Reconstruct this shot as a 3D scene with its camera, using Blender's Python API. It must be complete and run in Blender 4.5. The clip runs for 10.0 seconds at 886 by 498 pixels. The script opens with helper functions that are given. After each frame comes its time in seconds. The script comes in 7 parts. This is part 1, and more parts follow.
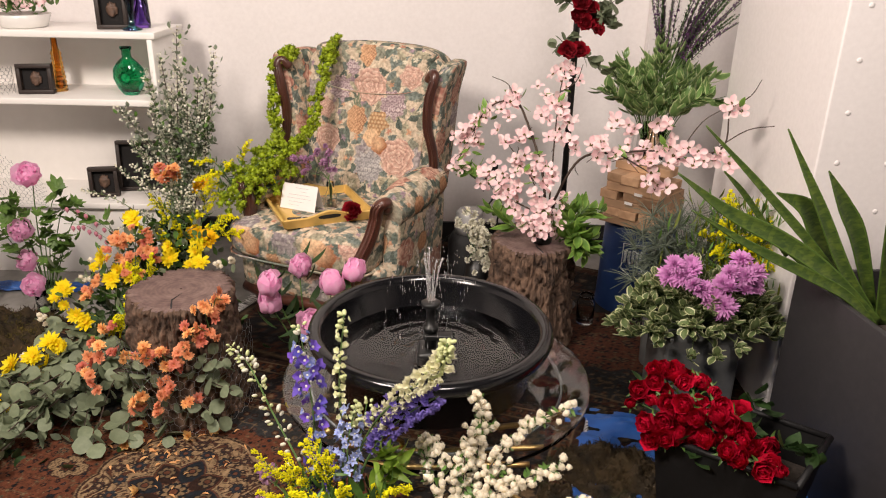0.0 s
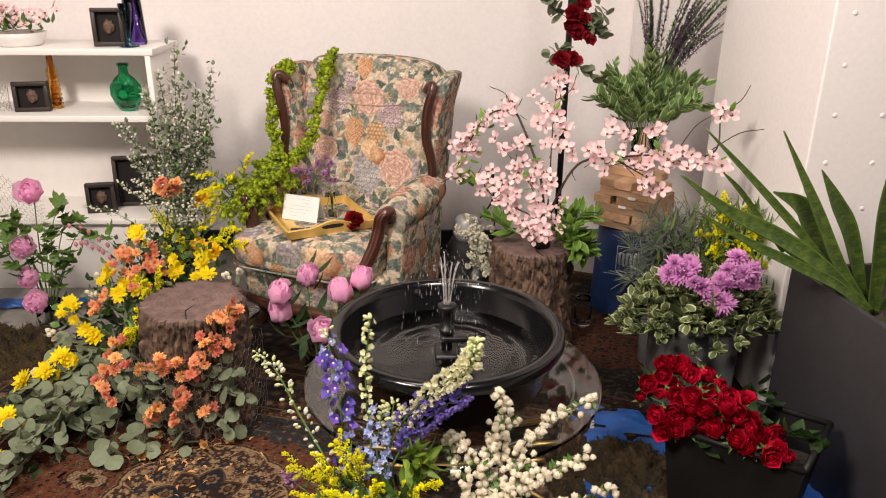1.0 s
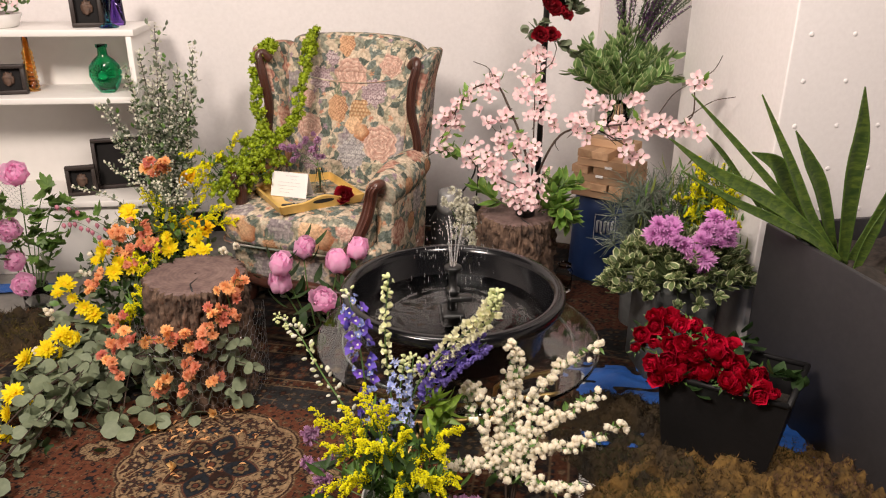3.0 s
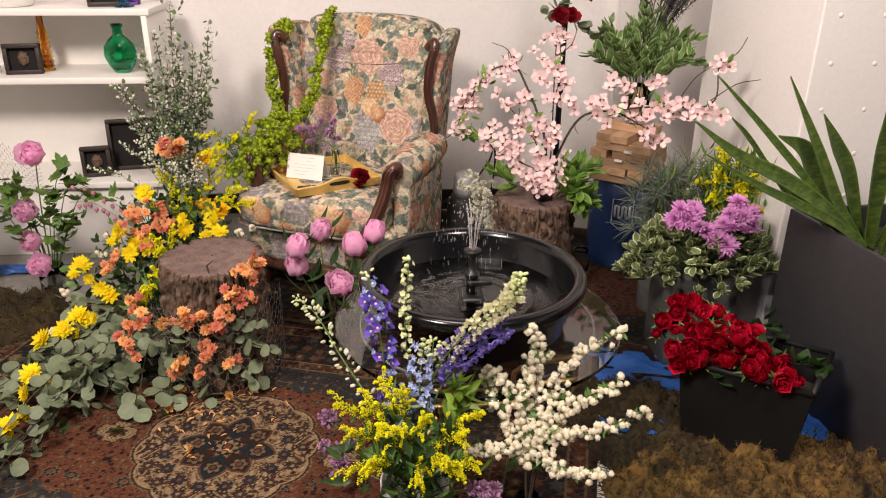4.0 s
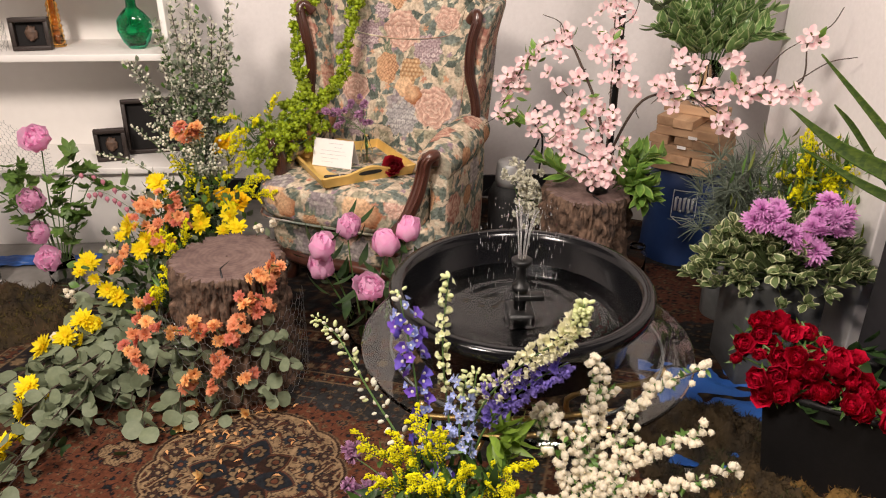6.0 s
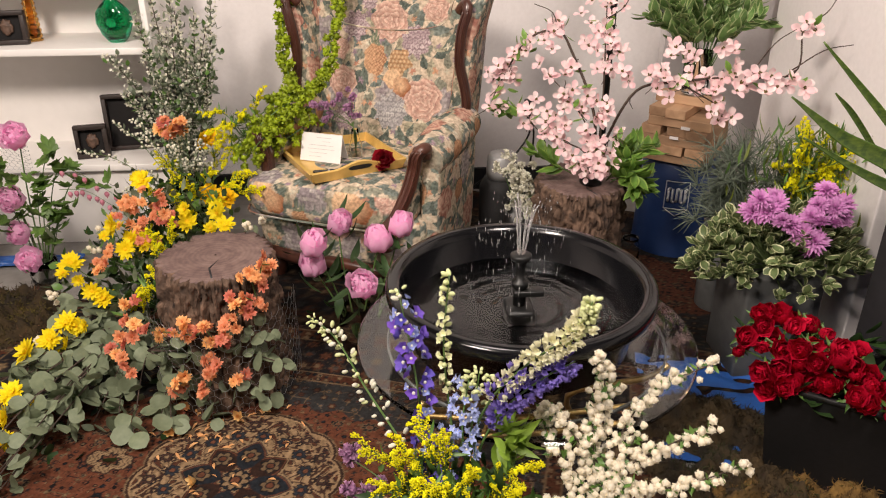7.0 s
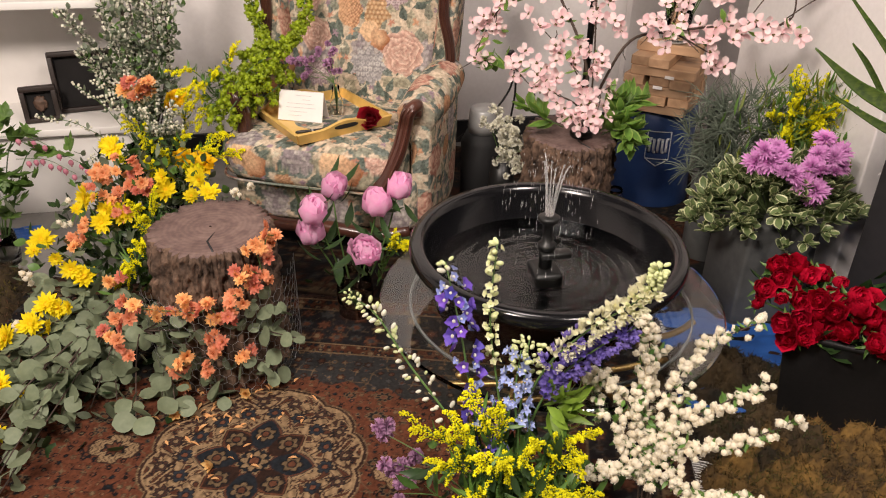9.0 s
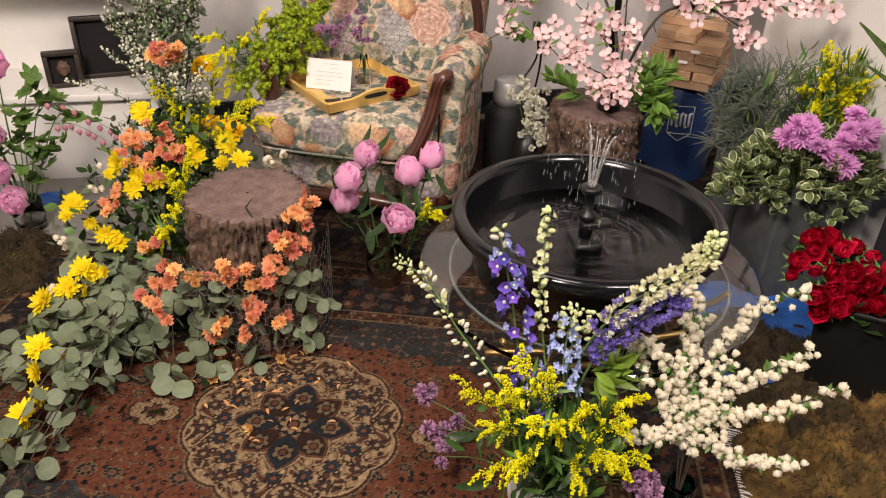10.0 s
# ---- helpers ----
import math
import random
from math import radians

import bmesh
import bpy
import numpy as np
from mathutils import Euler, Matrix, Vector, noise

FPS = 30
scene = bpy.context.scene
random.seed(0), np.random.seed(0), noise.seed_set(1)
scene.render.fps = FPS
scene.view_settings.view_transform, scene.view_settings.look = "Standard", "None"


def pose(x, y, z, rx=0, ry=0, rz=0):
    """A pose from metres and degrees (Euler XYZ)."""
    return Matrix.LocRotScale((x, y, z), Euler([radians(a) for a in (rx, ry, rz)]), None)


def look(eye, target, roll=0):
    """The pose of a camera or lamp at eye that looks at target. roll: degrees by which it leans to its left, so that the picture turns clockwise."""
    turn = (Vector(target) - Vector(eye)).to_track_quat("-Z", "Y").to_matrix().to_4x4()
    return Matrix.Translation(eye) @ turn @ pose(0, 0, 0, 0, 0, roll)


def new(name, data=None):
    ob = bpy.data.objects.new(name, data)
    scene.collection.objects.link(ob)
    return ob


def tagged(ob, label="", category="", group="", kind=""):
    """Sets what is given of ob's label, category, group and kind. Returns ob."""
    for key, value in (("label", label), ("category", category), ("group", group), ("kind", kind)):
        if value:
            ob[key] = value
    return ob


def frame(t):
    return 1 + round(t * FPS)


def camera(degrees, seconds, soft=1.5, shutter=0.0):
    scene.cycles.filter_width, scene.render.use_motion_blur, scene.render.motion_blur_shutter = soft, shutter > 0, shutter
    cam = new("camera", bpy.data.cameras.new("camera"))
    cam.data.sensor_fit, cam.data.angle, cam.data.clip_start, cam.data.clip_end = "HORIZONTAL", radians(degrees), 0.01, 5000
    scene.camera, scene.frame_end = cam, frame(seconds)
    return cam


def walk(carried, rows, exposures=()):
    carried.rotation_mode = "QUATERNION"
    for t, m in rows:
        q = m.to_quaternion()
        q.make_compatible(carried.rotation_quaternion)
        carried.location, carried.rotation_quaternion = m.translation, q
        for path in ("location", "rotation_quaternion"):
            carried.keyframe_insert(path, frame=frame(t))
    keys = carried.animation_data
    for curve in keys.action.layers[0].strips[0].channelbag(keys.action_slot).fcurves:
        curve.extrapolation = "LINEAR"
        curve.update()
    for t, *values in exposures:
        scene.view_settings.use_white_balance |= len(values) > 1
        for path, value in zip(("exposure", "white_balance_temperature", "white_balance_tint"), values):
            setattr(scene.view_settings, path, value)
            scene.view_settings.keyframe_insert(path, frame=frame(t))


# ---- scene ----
cam = camera(60.8, 10.0, soft=1.1)
PATH = [
    (0, (0.015, 0.05, 1.515), (-0.001, 1.9, 0.756), 1.1),
    (0.5, (-0.009, 0.016, 1.521), (0.002, 1.874, 0.781), 0.8),
    (1, (-0.097, -0.019, 1.522), (-0.043, 1.842, 0.791), 0.5),
    (1.5, (-0.181, -0.069, 1.511), (-0.078, 1.788, 0.777), 0.1),
    (2, (-0.227, -0.112, 1.504), (-0.075, 1.74, 0.765), 0.1),
    (2.5, (-0.244, -0.13, 1.5), (-0.058, 1.716, 0.752), 0.3),
    (4, (-0.285, -0.103, 1.481), (-0.127, 1.724, 0.683), 0.5),
    (4.5, (-0.291, -0.065, 1.467), (-0.169, 1.755, 0.648), 0.2),
    (5, (-0.288, 0.028, 1.46), (-0.202, 1.842, 0.622), -0.1),
    (5.5, (-0.281, 0.142, 1.449), (-0.219, 1.951, 0.597), -0.1),
    (7, (-0.316, 0.258, 1.428), (-0.206, 2.05, 0.547), -0.3),
    (7.5, (-0.371, 0.282, 1.432), (-0.208, 2.062, 0.536), -0.4),
    (8, (-0.412, 0.311, 1.439), (-0.194, 2.071, 0.516), -0.3),
    (8.5, (-0.472, 0.339, 1.442), (-0.204, 2.072, 0.48), 0.0),
    (9, (-0.543, 0.362, 1.435), (-0.245, 2.066, 0.433), 0.5),
    (9.5, (-0.608, 0.358, 1.431), (-0.294, 2.04, 0.396), 1.1),
    (10, (-0.663, 0.358, 1.427), (-0.351, 2.027, 0.369), 1.6),
]
walk(cam, [(t, look(eye, target, roll)) for t, eye, target, roll in PATH])


# ---- world, lamps ----
world = bpy.data.worlds.new("world")
scene.world = world
world.use_nodes = True
world.node_tree.nodes["Background"].inputs[0].default_value = (1.0, 0.93, 0.88, 1)
world.node_tree.nodes["Background"].inputs[1].default_value = 0.012


def lamp(name, eye, target, size, watts, colour):
    data = bpy.data.lights.new(name, "AREA")
    data.shape, data.size, data.energy, data.color = "DISK", size, watts, colour
    ob = new(name, data)
    ob.matrix_world = look(eye, target)
    return ob


lamp("ceiling_lamp", (-1.7, 0.2, 2.9), (-0.6, 2.7, 0.6), 0.7, 121, (1.0, 0.865, 0.765))
lamp("ceiling_lamp", (0.5, 0.25, 3.05), (0.8, 2.2, 0.6), 0.6, 54, (1.0, 0.875, 0.80))
lamp("ceiling_lamp", (-0.5, 1.7, 3.05), (-0.5, 1.7, 0.0), 0.8, 24, (1.0, 0.89, 0.82))

# ---- mesh tools ----
TAU = 2 * math.pi
rnd = random.Random(7)


class Geo:
    """Gathers pieces (vertices, faces) into one mesh."""

    def __init__(self):
        self.v, self.f, self.m, self.n, self.hub = [], [], [], 0, None

    def add(self, piece, m=None, mi=0, fuse=0):
        v, f = np.asarray(piece[0], float), piece[1]
        if fuse:
            return self.fused(piece, m, mi, fuse)
        if m is not None:
            a = np.array(m)
            v = v @ a[:3, :3].T + a[:3, 3]
        self.v.append(v)
        k = self.n
        self.f += [tuple(i + k for i in q) for q in f]
        extra = piece[2] if len(piece) > 2 else None
        self.m += [mi + (extra[i] if extra else 0) for i in range(len(f))]
        self.n += len(v)
        return self

    def fused(self, piece, m, mi, k):
        """Adds a petal whose first k vertices grow from the flower's common heart."""
        if self.hub is None:
            self.hub = self.n
            self.v.append(np.zeros((1, 3)))
            self.n += 1
        a = np.array(m)
        v = np.asarray(piece[0], float)[k:] @ a[:3, :3].T + a[:3, 3]
        for q, x in zip(piece[1], piece[2]):
            out = []
            for i in q:
                j = self.hub if i < k else self.n + i - k
                if j not in out:
                    out.append(j)
            self.f.append(tuple(out))
            self.m.append(mi + x)
        self.v.append(v)
        self.n += len(v)
        return self

    def mesh(self, name, *mats, smooth=True):
        me = bpy.data.meshes.new(name)
        me.from_pydata(np.concatenate(self.v).tolist(), [], self.f)
        for k in mats:
            me.materials.append(k)
        me.polygons.foreach_set("material_index", self.m)
        me.polygons.foreach_set("use_smooth", [smooth] * len(self.f))
        me.update()
        return me


WORLD = {}


def thing(name, at, label, category, group="", kind="", turn=0):
    ob = new(name)
    ob.empty_display_size = 0.05
    m = Matrix.Translation(at) @ Matrix.Rotation(radians(turn), 4, "Z")
    ob.matrix_world = m
    WORLD[ob] = m
    return tagged(ob, label, category, group, kind)


def part(name, me, parent, m=None, label="", kind=""):
    """One mesh under a thing or a part; m: its pose in the world, or none for meshes laid out in the parent's own frame."""
    ob = new(name, me)
    ob.parent = parent
    base = WORLD[parent]
    w = base if m is None else m
    ob.matrix_basis = base.inverted() @ w
    WORLD[ob] = w
    return tagged(ob, label, kind=kind)


def solo(name, me, at, label, category, group="", kind="", turn=0):
    ob = new(name, me)
    ob.matrix_world = at if isinstance(at, Matrix) else Matrix.Translation(at) @ Matrix.Rotation(radians(turn), 4, "Z")
    WORLD[ob] = ob.matrix_world.copy()
    return tagged(ob, label, category, group, kind)


def inside(parent, geo_points):
    inv = WORLD[parent].inverted()
    return [inv @ Vector(p) for p in geo_points]


def aim(at, way, spin=0.0, size=1.0):
    """A pose at a point, with its z axis along way."""
    q = Vector(way).normalized().to_track_quat("Z", "Y").to_matrix().to_4x4()
    return Matrix.Translation(at) @ q @ Matrix.Rotation(spin, 4, "Z") @ Matrix.Scale(size, 4)


def along(at, way, spin=0.0, size=1.0):
    """A pose at a point, with its y axis along way (for leaves)."""
    q = Vector(way).normalized().to_track_quat("Y", "Z").to_matrix().to_4x4()
    return Matrix.Translation(at) @ q @ Matrix.Rotation(spin, 4, "Y") @ Matrix.Scale(size, 4)


def spline(points, n=12):
    """A smooth line through points."""
    p = [Vector(q) for q in points]
    if len(p) == 2:
        return [p[0].lerp(p[1], i / n) for i in range(n + 1)]
    p = [p[0] * 2 - p[1]] + p + [p[-1] * 2 - p[-2]]
    out = []
    seg = max(2, n // (len(p) - 3))
    for i in range(1, len(p) - 2):
        a, b, c, d = p[i - 1], p[i], p[i + 1], p[i + 2]
        for k in range(seg):
            t = k / seg
            out.append(0.5 * (2 * b + (c - a) * t + (2 * a - 5 * b + 4 * c - d) * t * t + (3 * b - a - 3 * c + d) * t ** 3))
    return out + [p[-2]]


def tube(points, r, sides=6, caps=True):
    p = [Vector(q) for q in points]
    rs = r if isinstance(r, (list, tuple)) else [r] * len(p)
    v, f = [], []
    side = None
    for i, q in enumerate(p):
        way = (p[min(i + 1, len(p) - 1)] - p[max(i - 1, 0)]).normalized()
        if side is None:
            side = way.orthogonal().normalized()
        side = (side - way * side.dot(way)).normalized()
        up = way.cross(side)
        for k in range(sides):
            a = TAU * k / sides
            v.append(q + (side * math.cos(a) + up * math.sin(a)) * rs[i])
    for i in range(len(p) - 1):
        for k in range(sides):
            a, b = i * sides + k, i * sides + (k + 1) % sides
            f.append((a, b, b + sides, a + sides))
    if caps:
        f.append(tuple(range(sides))[::-1])
        f.append(tuple(range(len(v) - sides, len(v))))
    return np.array([tuple(q) for q in v]), f


def lathe(profile, n=48, close=False):
    """Turns (radius, height) round the z axis."""
    v, f = [], []
    for r, z in profile:
        for k in range(n):
            a = TAU * k / n
            v.append((r * math.cos(a), r * math.sin(a), z))
    m = len(profile)
    for i in range(m - 1 + (1 if close else 0)):
        for k in range(n):
            a, b = i * n + k, i * n + (k + 1) % n
            c, d = ((i + 1) % m) * n + (k + 1) % n, ((i + 1) % m) * n + k
            f.append((a, b, c, d))
    if not close:
        f.append(tuple(range(n))[::-1])
        f.append(tuple(range((m - 1) * n, m * n)))
    return np.array(v), f


def block(sx, sy, sz, bevel=0.004, seg=2):
    """A box with rounded edges, standing on z = 0."""
    bm = bmesh.new()
    bmesh.ops.create_cube(bm, size=1)
    bmesh.ops.scale(bm, vec=(sx, sy, sz), verts=bm.verts)
    bmesh.ops.translate(bm, vec=(0, 0, sz / 2), verts=bm.verts)
    if bevel:
        bmesh.ops.bevel(bm, geom=bm.edges[:], offset=bevel, segments=seg, affect="EDGES", profile=0.5)
    v = np.array([tuple(q.co) for q in bm.verts])
    f = [tuple(q.index for q in g.verts) for g in bm.faces]
    bm.free()
    return v, f


def puff(sx, sy, sz, e=0.35, n=28, e2=None, rows=None):
    """A padded box (superellipsoid) about the origin, evenly meshed."""
    e2 = e if e2 is None else e2
    rows = rows or n // 2

    share, tall = sx / (sx + sy), sz / (sz + min(sx, sy))

    def perimeter(k, total):
        q = 4 * k / total
        across, deep = 2 * share, 2 * (1 - share)
        if q < deep:
            return 1.0, -1 + 2 * q / deep
        q -= deep
        if q < across:
            return 1 - 2 * q / across, 1.0
        q -= across
        if q < deep:
            return -1.0, 1 - 2 * q / deep
        return -1 + 2 * (q - deep) / across, -1.0

    def fit_to(x, y, k):
        return (abs(x) ** (2 / k) + abs(y) ** (2 / k)) ** (-k / 2)

    round_ = [perimeter(k, n) for k in range(n)]
    round_ = [(x * fit_to(x, y, e), y * fit_to(x, y, e)) for x, y in round_]
    side = []
    for i in range(rows + 1):
        q, cap = 2 * i / rows, 1 - tall
        r, z = (q / cap, -1.0) if q < cap else ((1.0, -1 + 2 * (q - cap) / (2 * tall)) if q < 2 - cap else ((2 - q) / cap, 1.0))
        w = fit_to(max(r, 1e-4), z, e2)
        side.append((max(r, 1e-4) * w, z * w))
    v = np.array([(sx / 2 * r * x, sy / 2 * r * y, sz / 2 * z) for r, z in side for x, y in round_])
    f = [(i * n + k, i * n + (k + 1) % n, (i + 1) * n + (k + 1) % n, (i + 1) * n + k) for i in range(rows) for k in range(n)]
    return v, f


def slab(outline, depth):
    """A flat outline in x, z, given a depth in y (both ways)."""
    n = len(outline)
    v = [(x, -depth / 2, z) for x, z in outline] + [(x, depth / 2, z) for x, z in outline]
    f = [tuple(range(n)), tuple(range(2 * n - 1, n - 1, -1))]
    f += [(i, i + n, (i + 1) % n + n, (i + 1) % n) for i in range(n)]
    return np.array(v), f


def blade(L, W, n=5, curve=0.2, fold=0.15, wide=0.45, blunt=0.6, rim=False, wave=0.0):
    """A leaf or petal along y. wide: where it is widest; blunt: below 1 a round tip, above 1 a pointed one."""
    cols = (-1, -0.72, 0, 0.72, 1) if rim else (-1, 0, 1)
    v, f, mi = [], [], []
    for i in range(n + 1):
        s = i / n
        q = s / wide if s < wide else (1 - s) / (1 - wide)
        w = W / 2 * max(0.0, math.sin(math.pi / 2 * min(1, q))) ** (0.8 if s < wide else blunt)
        w = max(w, W * 0.03)
        for c in cols:
            z = curve * L * (s - s * s * 2) + fold * W * (abs(c) ** 1.5) * (w * 2 / W) + wave * W * math.sin(s * 9 + c * 2)
            v.append((c * w, s * L, z))
    k = len(cols)
    for i in range(n):
        for c in range(k - 1):
            f.append((i * k + c, i * k + c + 1, (i + 1) * k + c + 1, (i + 1) * k + c))
            mi.append(1 if rim and c in (0, k - 2) else 0)
    return np.array(v), f, mi


def blob(rx, ry=None, rz=None, n=6, m=4):
    ry = rx if ry is None else ry
    rz = rx if rz is None else rz
    v = [(0, 0, -rz)]
    for i in range(1, m):
        b = -math.pi / 2 + math.pi * i / m
        v += [(rx * math.cos(b) * math.cos(TAU * k / n), ry * math.cos(b) * math.sin(TAU * k / n), rz * math.sin(b)) for k in range(n)]
    v.append((0, 0, rz))
    f = [(0, 1 + (k + 1) % n, 1 + k) for k in range(n)]
    for i in range(m - 2):
        for k in range(n):
            a, b = 1 + i * n + k, 1 + i * n + (k + 1) % n
            f.append((a, b, b + n, a + n))
    t = len(v) - 1
    f += [(t, t - n + k, t - n + (k + 1) % n) for k in range(n)]
    return np.array(v), f


def ring(geo, n, piece, tilt, r0=0.0, z0=0.0, phase=0.0, mi=0, jitter=0.1, R=rnd, size=1.0):
    """Petals round the z axis; tilt: degrees up from flat."""
    for i in range(n):
        a = phase + TAU * i / n + R.uniform(-jitter, jitter)
        t = radians(tilt) + R.uniform(-jitter, jitter)
        s = size * R.uniform(1 - jitter, 1 + jitter)
        geo.add(piece, Matrix.Rotation(a, 4, "Z") @ Matrix.Translation((0, r0, z0)) @ Matrix.Rotation(t, 4, "X") @ Matrix.Scale(s, 4), mi, 3)
    return geo


def upset(R, k=1.0):
    return Vector((R.uniform(-k, k), R.uniform(-k, k), R.uniform(-k, k)))


# ---- materials ----
def mat(name, a, b=None, rough=0.6, scale=30.0, bump=0.15, metal=0.0, through_light=0.0, vary=0.0, stretch=(1, 1, 1), coarse=4.0, coarse_mix=0.35, coat=0.0, gloss=0.5, detail=4.0, hue=0.0, depth=0.004):
    """A surface with grain at two scales; vary: how much pieces differ in brightness; through_light: share of light that shines through."""
    m = bpy.data.materials.new(name)
    m.use_nodes = True
    t = m.node_tree
    N, L = t.nodes, t.links
    p = N["Principled BSDF"]
    b = b or tuple(q * 0.6 for q in a)
    co = N.new("ShaderNodeTexCoord")
    mp = N.new("ShaderNodeMapping")
    mp.inputs["Scale"].default_value = stretch
    L.new(co.outputs["Object"], mp.inputs["Vector"])
    fine, big = N.new("ShaderNodeTexNoise"), N.new("ShaderNodeTexNoise")
    fine.inputs["Scale"].default_value, fine.inputs["Detail"].default_value = scale, detail
    big.inputs["Scale"].default_value = coarse
    L.new(mp.outputs[0], fine.inputs["Vector"]), L.new(mp.outputs[0], big.inputs["Vector"])
    mix = N.new("ShaderNodeMix")
    mix.data_type = "FLOAT"
    mix.inputs[0].default_value = coarse_mix
    L.new(fine.outputs[0], mix.inputs[2]), L.new(big.outputs[0], mix.inputs[3])
    ramp = N.new("ShaderNodeValToRGB")
    ramp.color_ramp.elements[0].position, ramp.color_ramp.elements[1].position = 0.33, 0.67
    ramp.color_ramp.elements[0].color, ramp.color_ramp.elements[1].color = (*b, 1), (*a, 1)
    L.new(mix.outputs[0], ramp.inputs[0])
    colour = ramp.outputs[0]
    if vary or hue:
        info, hsv = N.new("ShaderNodeObjectInfo"), N.new("ShaderNodeHueSaturation")
        isl = N.new("ShaderNodeNewGeometry")
        add = N.new("ShaderNodeMath")
        add.operation = "ADD"
        L.new(info.outputs["Random"], add.inputs[0]), L.new(isl.outputs["Random Per Island"], add.inputs[1])
        rng = N.new("ShaderNodeMapRange")
        rng.inputs[1].default_value, rng.inputs[2].default_value = 0.3, 1.7
        rng.inputs[3].default_value, rng.inputs[4].default_value = 1 - vary, 1 + vary
        L.new(add.outputs[0], rng.inputs[0]), L.new(rng.outputs[0], hsv.inputs["Value"])
        if hue:
            hr = N.new("ShaderNodeMapRange")
            hr.inputs[3].default_value, hr.inputs[4].default_value = 0.5 - hue, 0.5 + hue
            L.new(info.outputs["Random"], hr.inputs[0]), L.new(hr.outputs[0], hsv.inputs["Hue"])
        L.new(colour, hsv.inputs["Color"])
        colour = hsv.outputs[0]
    L.new(colour, p.inputs["Base Color"])
    p.inputs["Roughness"].default_value, p.inputs["Metallic"].default_value = rough, metal
    p.inputs["Specular IOR Level"].default_value, p.inputs["Coat Weight"].default_value = gloss, coat
    if bump:
        bp = N.new("ShaderNodeBump")
        bp.inputs["Strength"].default_value, bp.inputs["Distance"].default_value = bump, depth
        L.new(mix.outputs[0], bp.inputs["Height"]), L.new(bp.outputs[0], p.inputs["Normal"])
    if through_light:
        tr, ms = N.new("ShaderNodeBsdfTranslucent"), N.new("ShaderNodeMixShader")
        L.new(colour, tr.inputs[0])
        ms.inputs[0].default_value = through_light
        out = N["Material Output"]
        L.new(p.outputs[0], ms.inputs[1]), L.new(tr.outputs[0], ms.inputs[2]), L.new(ms.outputs[0], out.inputs[0])
    return m


def glass(name, colour, rough=0.02, ior=1.45):
    m = bpy.data.materials.new(name)
    m.use_nodes = True
    p = m.node_tree.nodes["Principled BSDF"]
    p.inputs["Base Color"].default_value = (*colour, 1)
    p.inputs["Transmission Weight"].default_value, p.inputs["Roughness"].default_value, p.inputs["IOR"].default_value = 1.0, rough, ior
    return m


def leafy(name, a, b=None, **k):
    return mat(name, a, b, **{**dict(rough=0.45, scale=60, bump=0.1, through_light=0.22, vary=0.28, coarse=12), **k})


def petal(name, a, b=None, **k):
    return mat(name, a, b, **{**dict(rough=0.65, scale=80, bump=0.08, through_light=0.3, vary=0.14, coarse=20, gloss=0.25), **k})


M_wall = mat("white_wall", (0.85, 0.81, 0.80), (0.79, 0.75, 0.74), rough=0.75, scale=60, bump=0.05, coarse=1.2)
# for unseen surfaces only, dark so that the glass mirrors little
M_unseen_dark = mat("unseen_dark_grey", (0.10, 0.095, 0.09), (0.07, 0.065, 0.06), rough=0.9)
M_floor = mat("concrete", (0.26, 0.245, 0.23), (0.18, 0.17, 0.16), rough=0.7, scale=25, bump=0.1, coarse=2)
M_base = mat("black_baseboard", (0.012, 0.012, 0.014), rough=0.5)
M_shelf = mat("white_laminate", (0.86, 0.83, 0.80), (0.82, 0.79, 0.76), rough=0.4, scale=20, bump=0.02, coarse=2)
M_frame = mat("dark_frame_wood", (0.035, 0.022, 0.018), (0.018, 0.012, 0.010), rough=0.5, scale=40, stretch=(1, 1, 8))
M_backing = mat("dark_felt", (0.012, 0.010, 0.010), rough=0.9, scale=200)
M_relic = mat("brown_cast", (0.16, 0.09, 0.06), (0.05, 0.03, 0.02), rough=0.6, scale=60, bump=0.5)
M_tub = mat("black_plastic", (0.006, 0.006, 0.007), (0.004, 0.004, 0.005), rough=0.17, scale=60, bump=0.05, coarse=3, gloss=0.5)
M_brass = mat("brass", (0.55, 0.38, 0.16), (0.42, 0.28, 0.11), rough=0.45, metal=1.0, scale=40, bump=0.03)
M_gold = mat("gold_lacquer", (0.80, 0.54, 0.17), (0.70, 0.44, 0.12), rough=0.32, metal=0.25, scale=30, bump=0.03, coarse=5)
M_bark = mat("bark", (0.22, 0.135, 0.090), (0.020, 0.012, 0.009), rough=0.9, scale=46, bump=1.0, stretch=(1, 1, 0.8), coarse=16, coarse_mix=0.45, detail=10, depth=0.03)
M_dark_wood = mat("mahogany", (0.10, 0.035, 0.022), (0.035, 0.013, 0.010), rough=0.3, scale=30, bump=0.08, stretch=(1, 1, 0.15), coat=0.3)
M_pine = mat("pine", (0.50, 0.32, 0.19), (0.27, 0.155, 0.085), rough=0.6, scale=22, bump=0.1, stretch=(0.12, 1, 1), vary=0.38, coarse=6)
M_bluebin = mat("blue_plastic", (0.018, 0.045, 0.14), (0.012, 0.032, 0.11), rough=0.4, scale=20, bump=0.03)
M_white = mat("white_print", (0.72, 0.74, 0.78), rough=0.5, bump=0)
M_tarp = mat("blue_tarp", (0.03, 0.12, 0.42), (0.015, 0.07, 0.28), rough=0.35, scale=14, bump=0.5, coarse=5)
M_planter = mat("black_planter", (0.013, 0.012, 0.013), (0.009, 0.009, 0.009), gloss=0.3, rough=0.5, scale=90, bump=0.08, coarse=3)
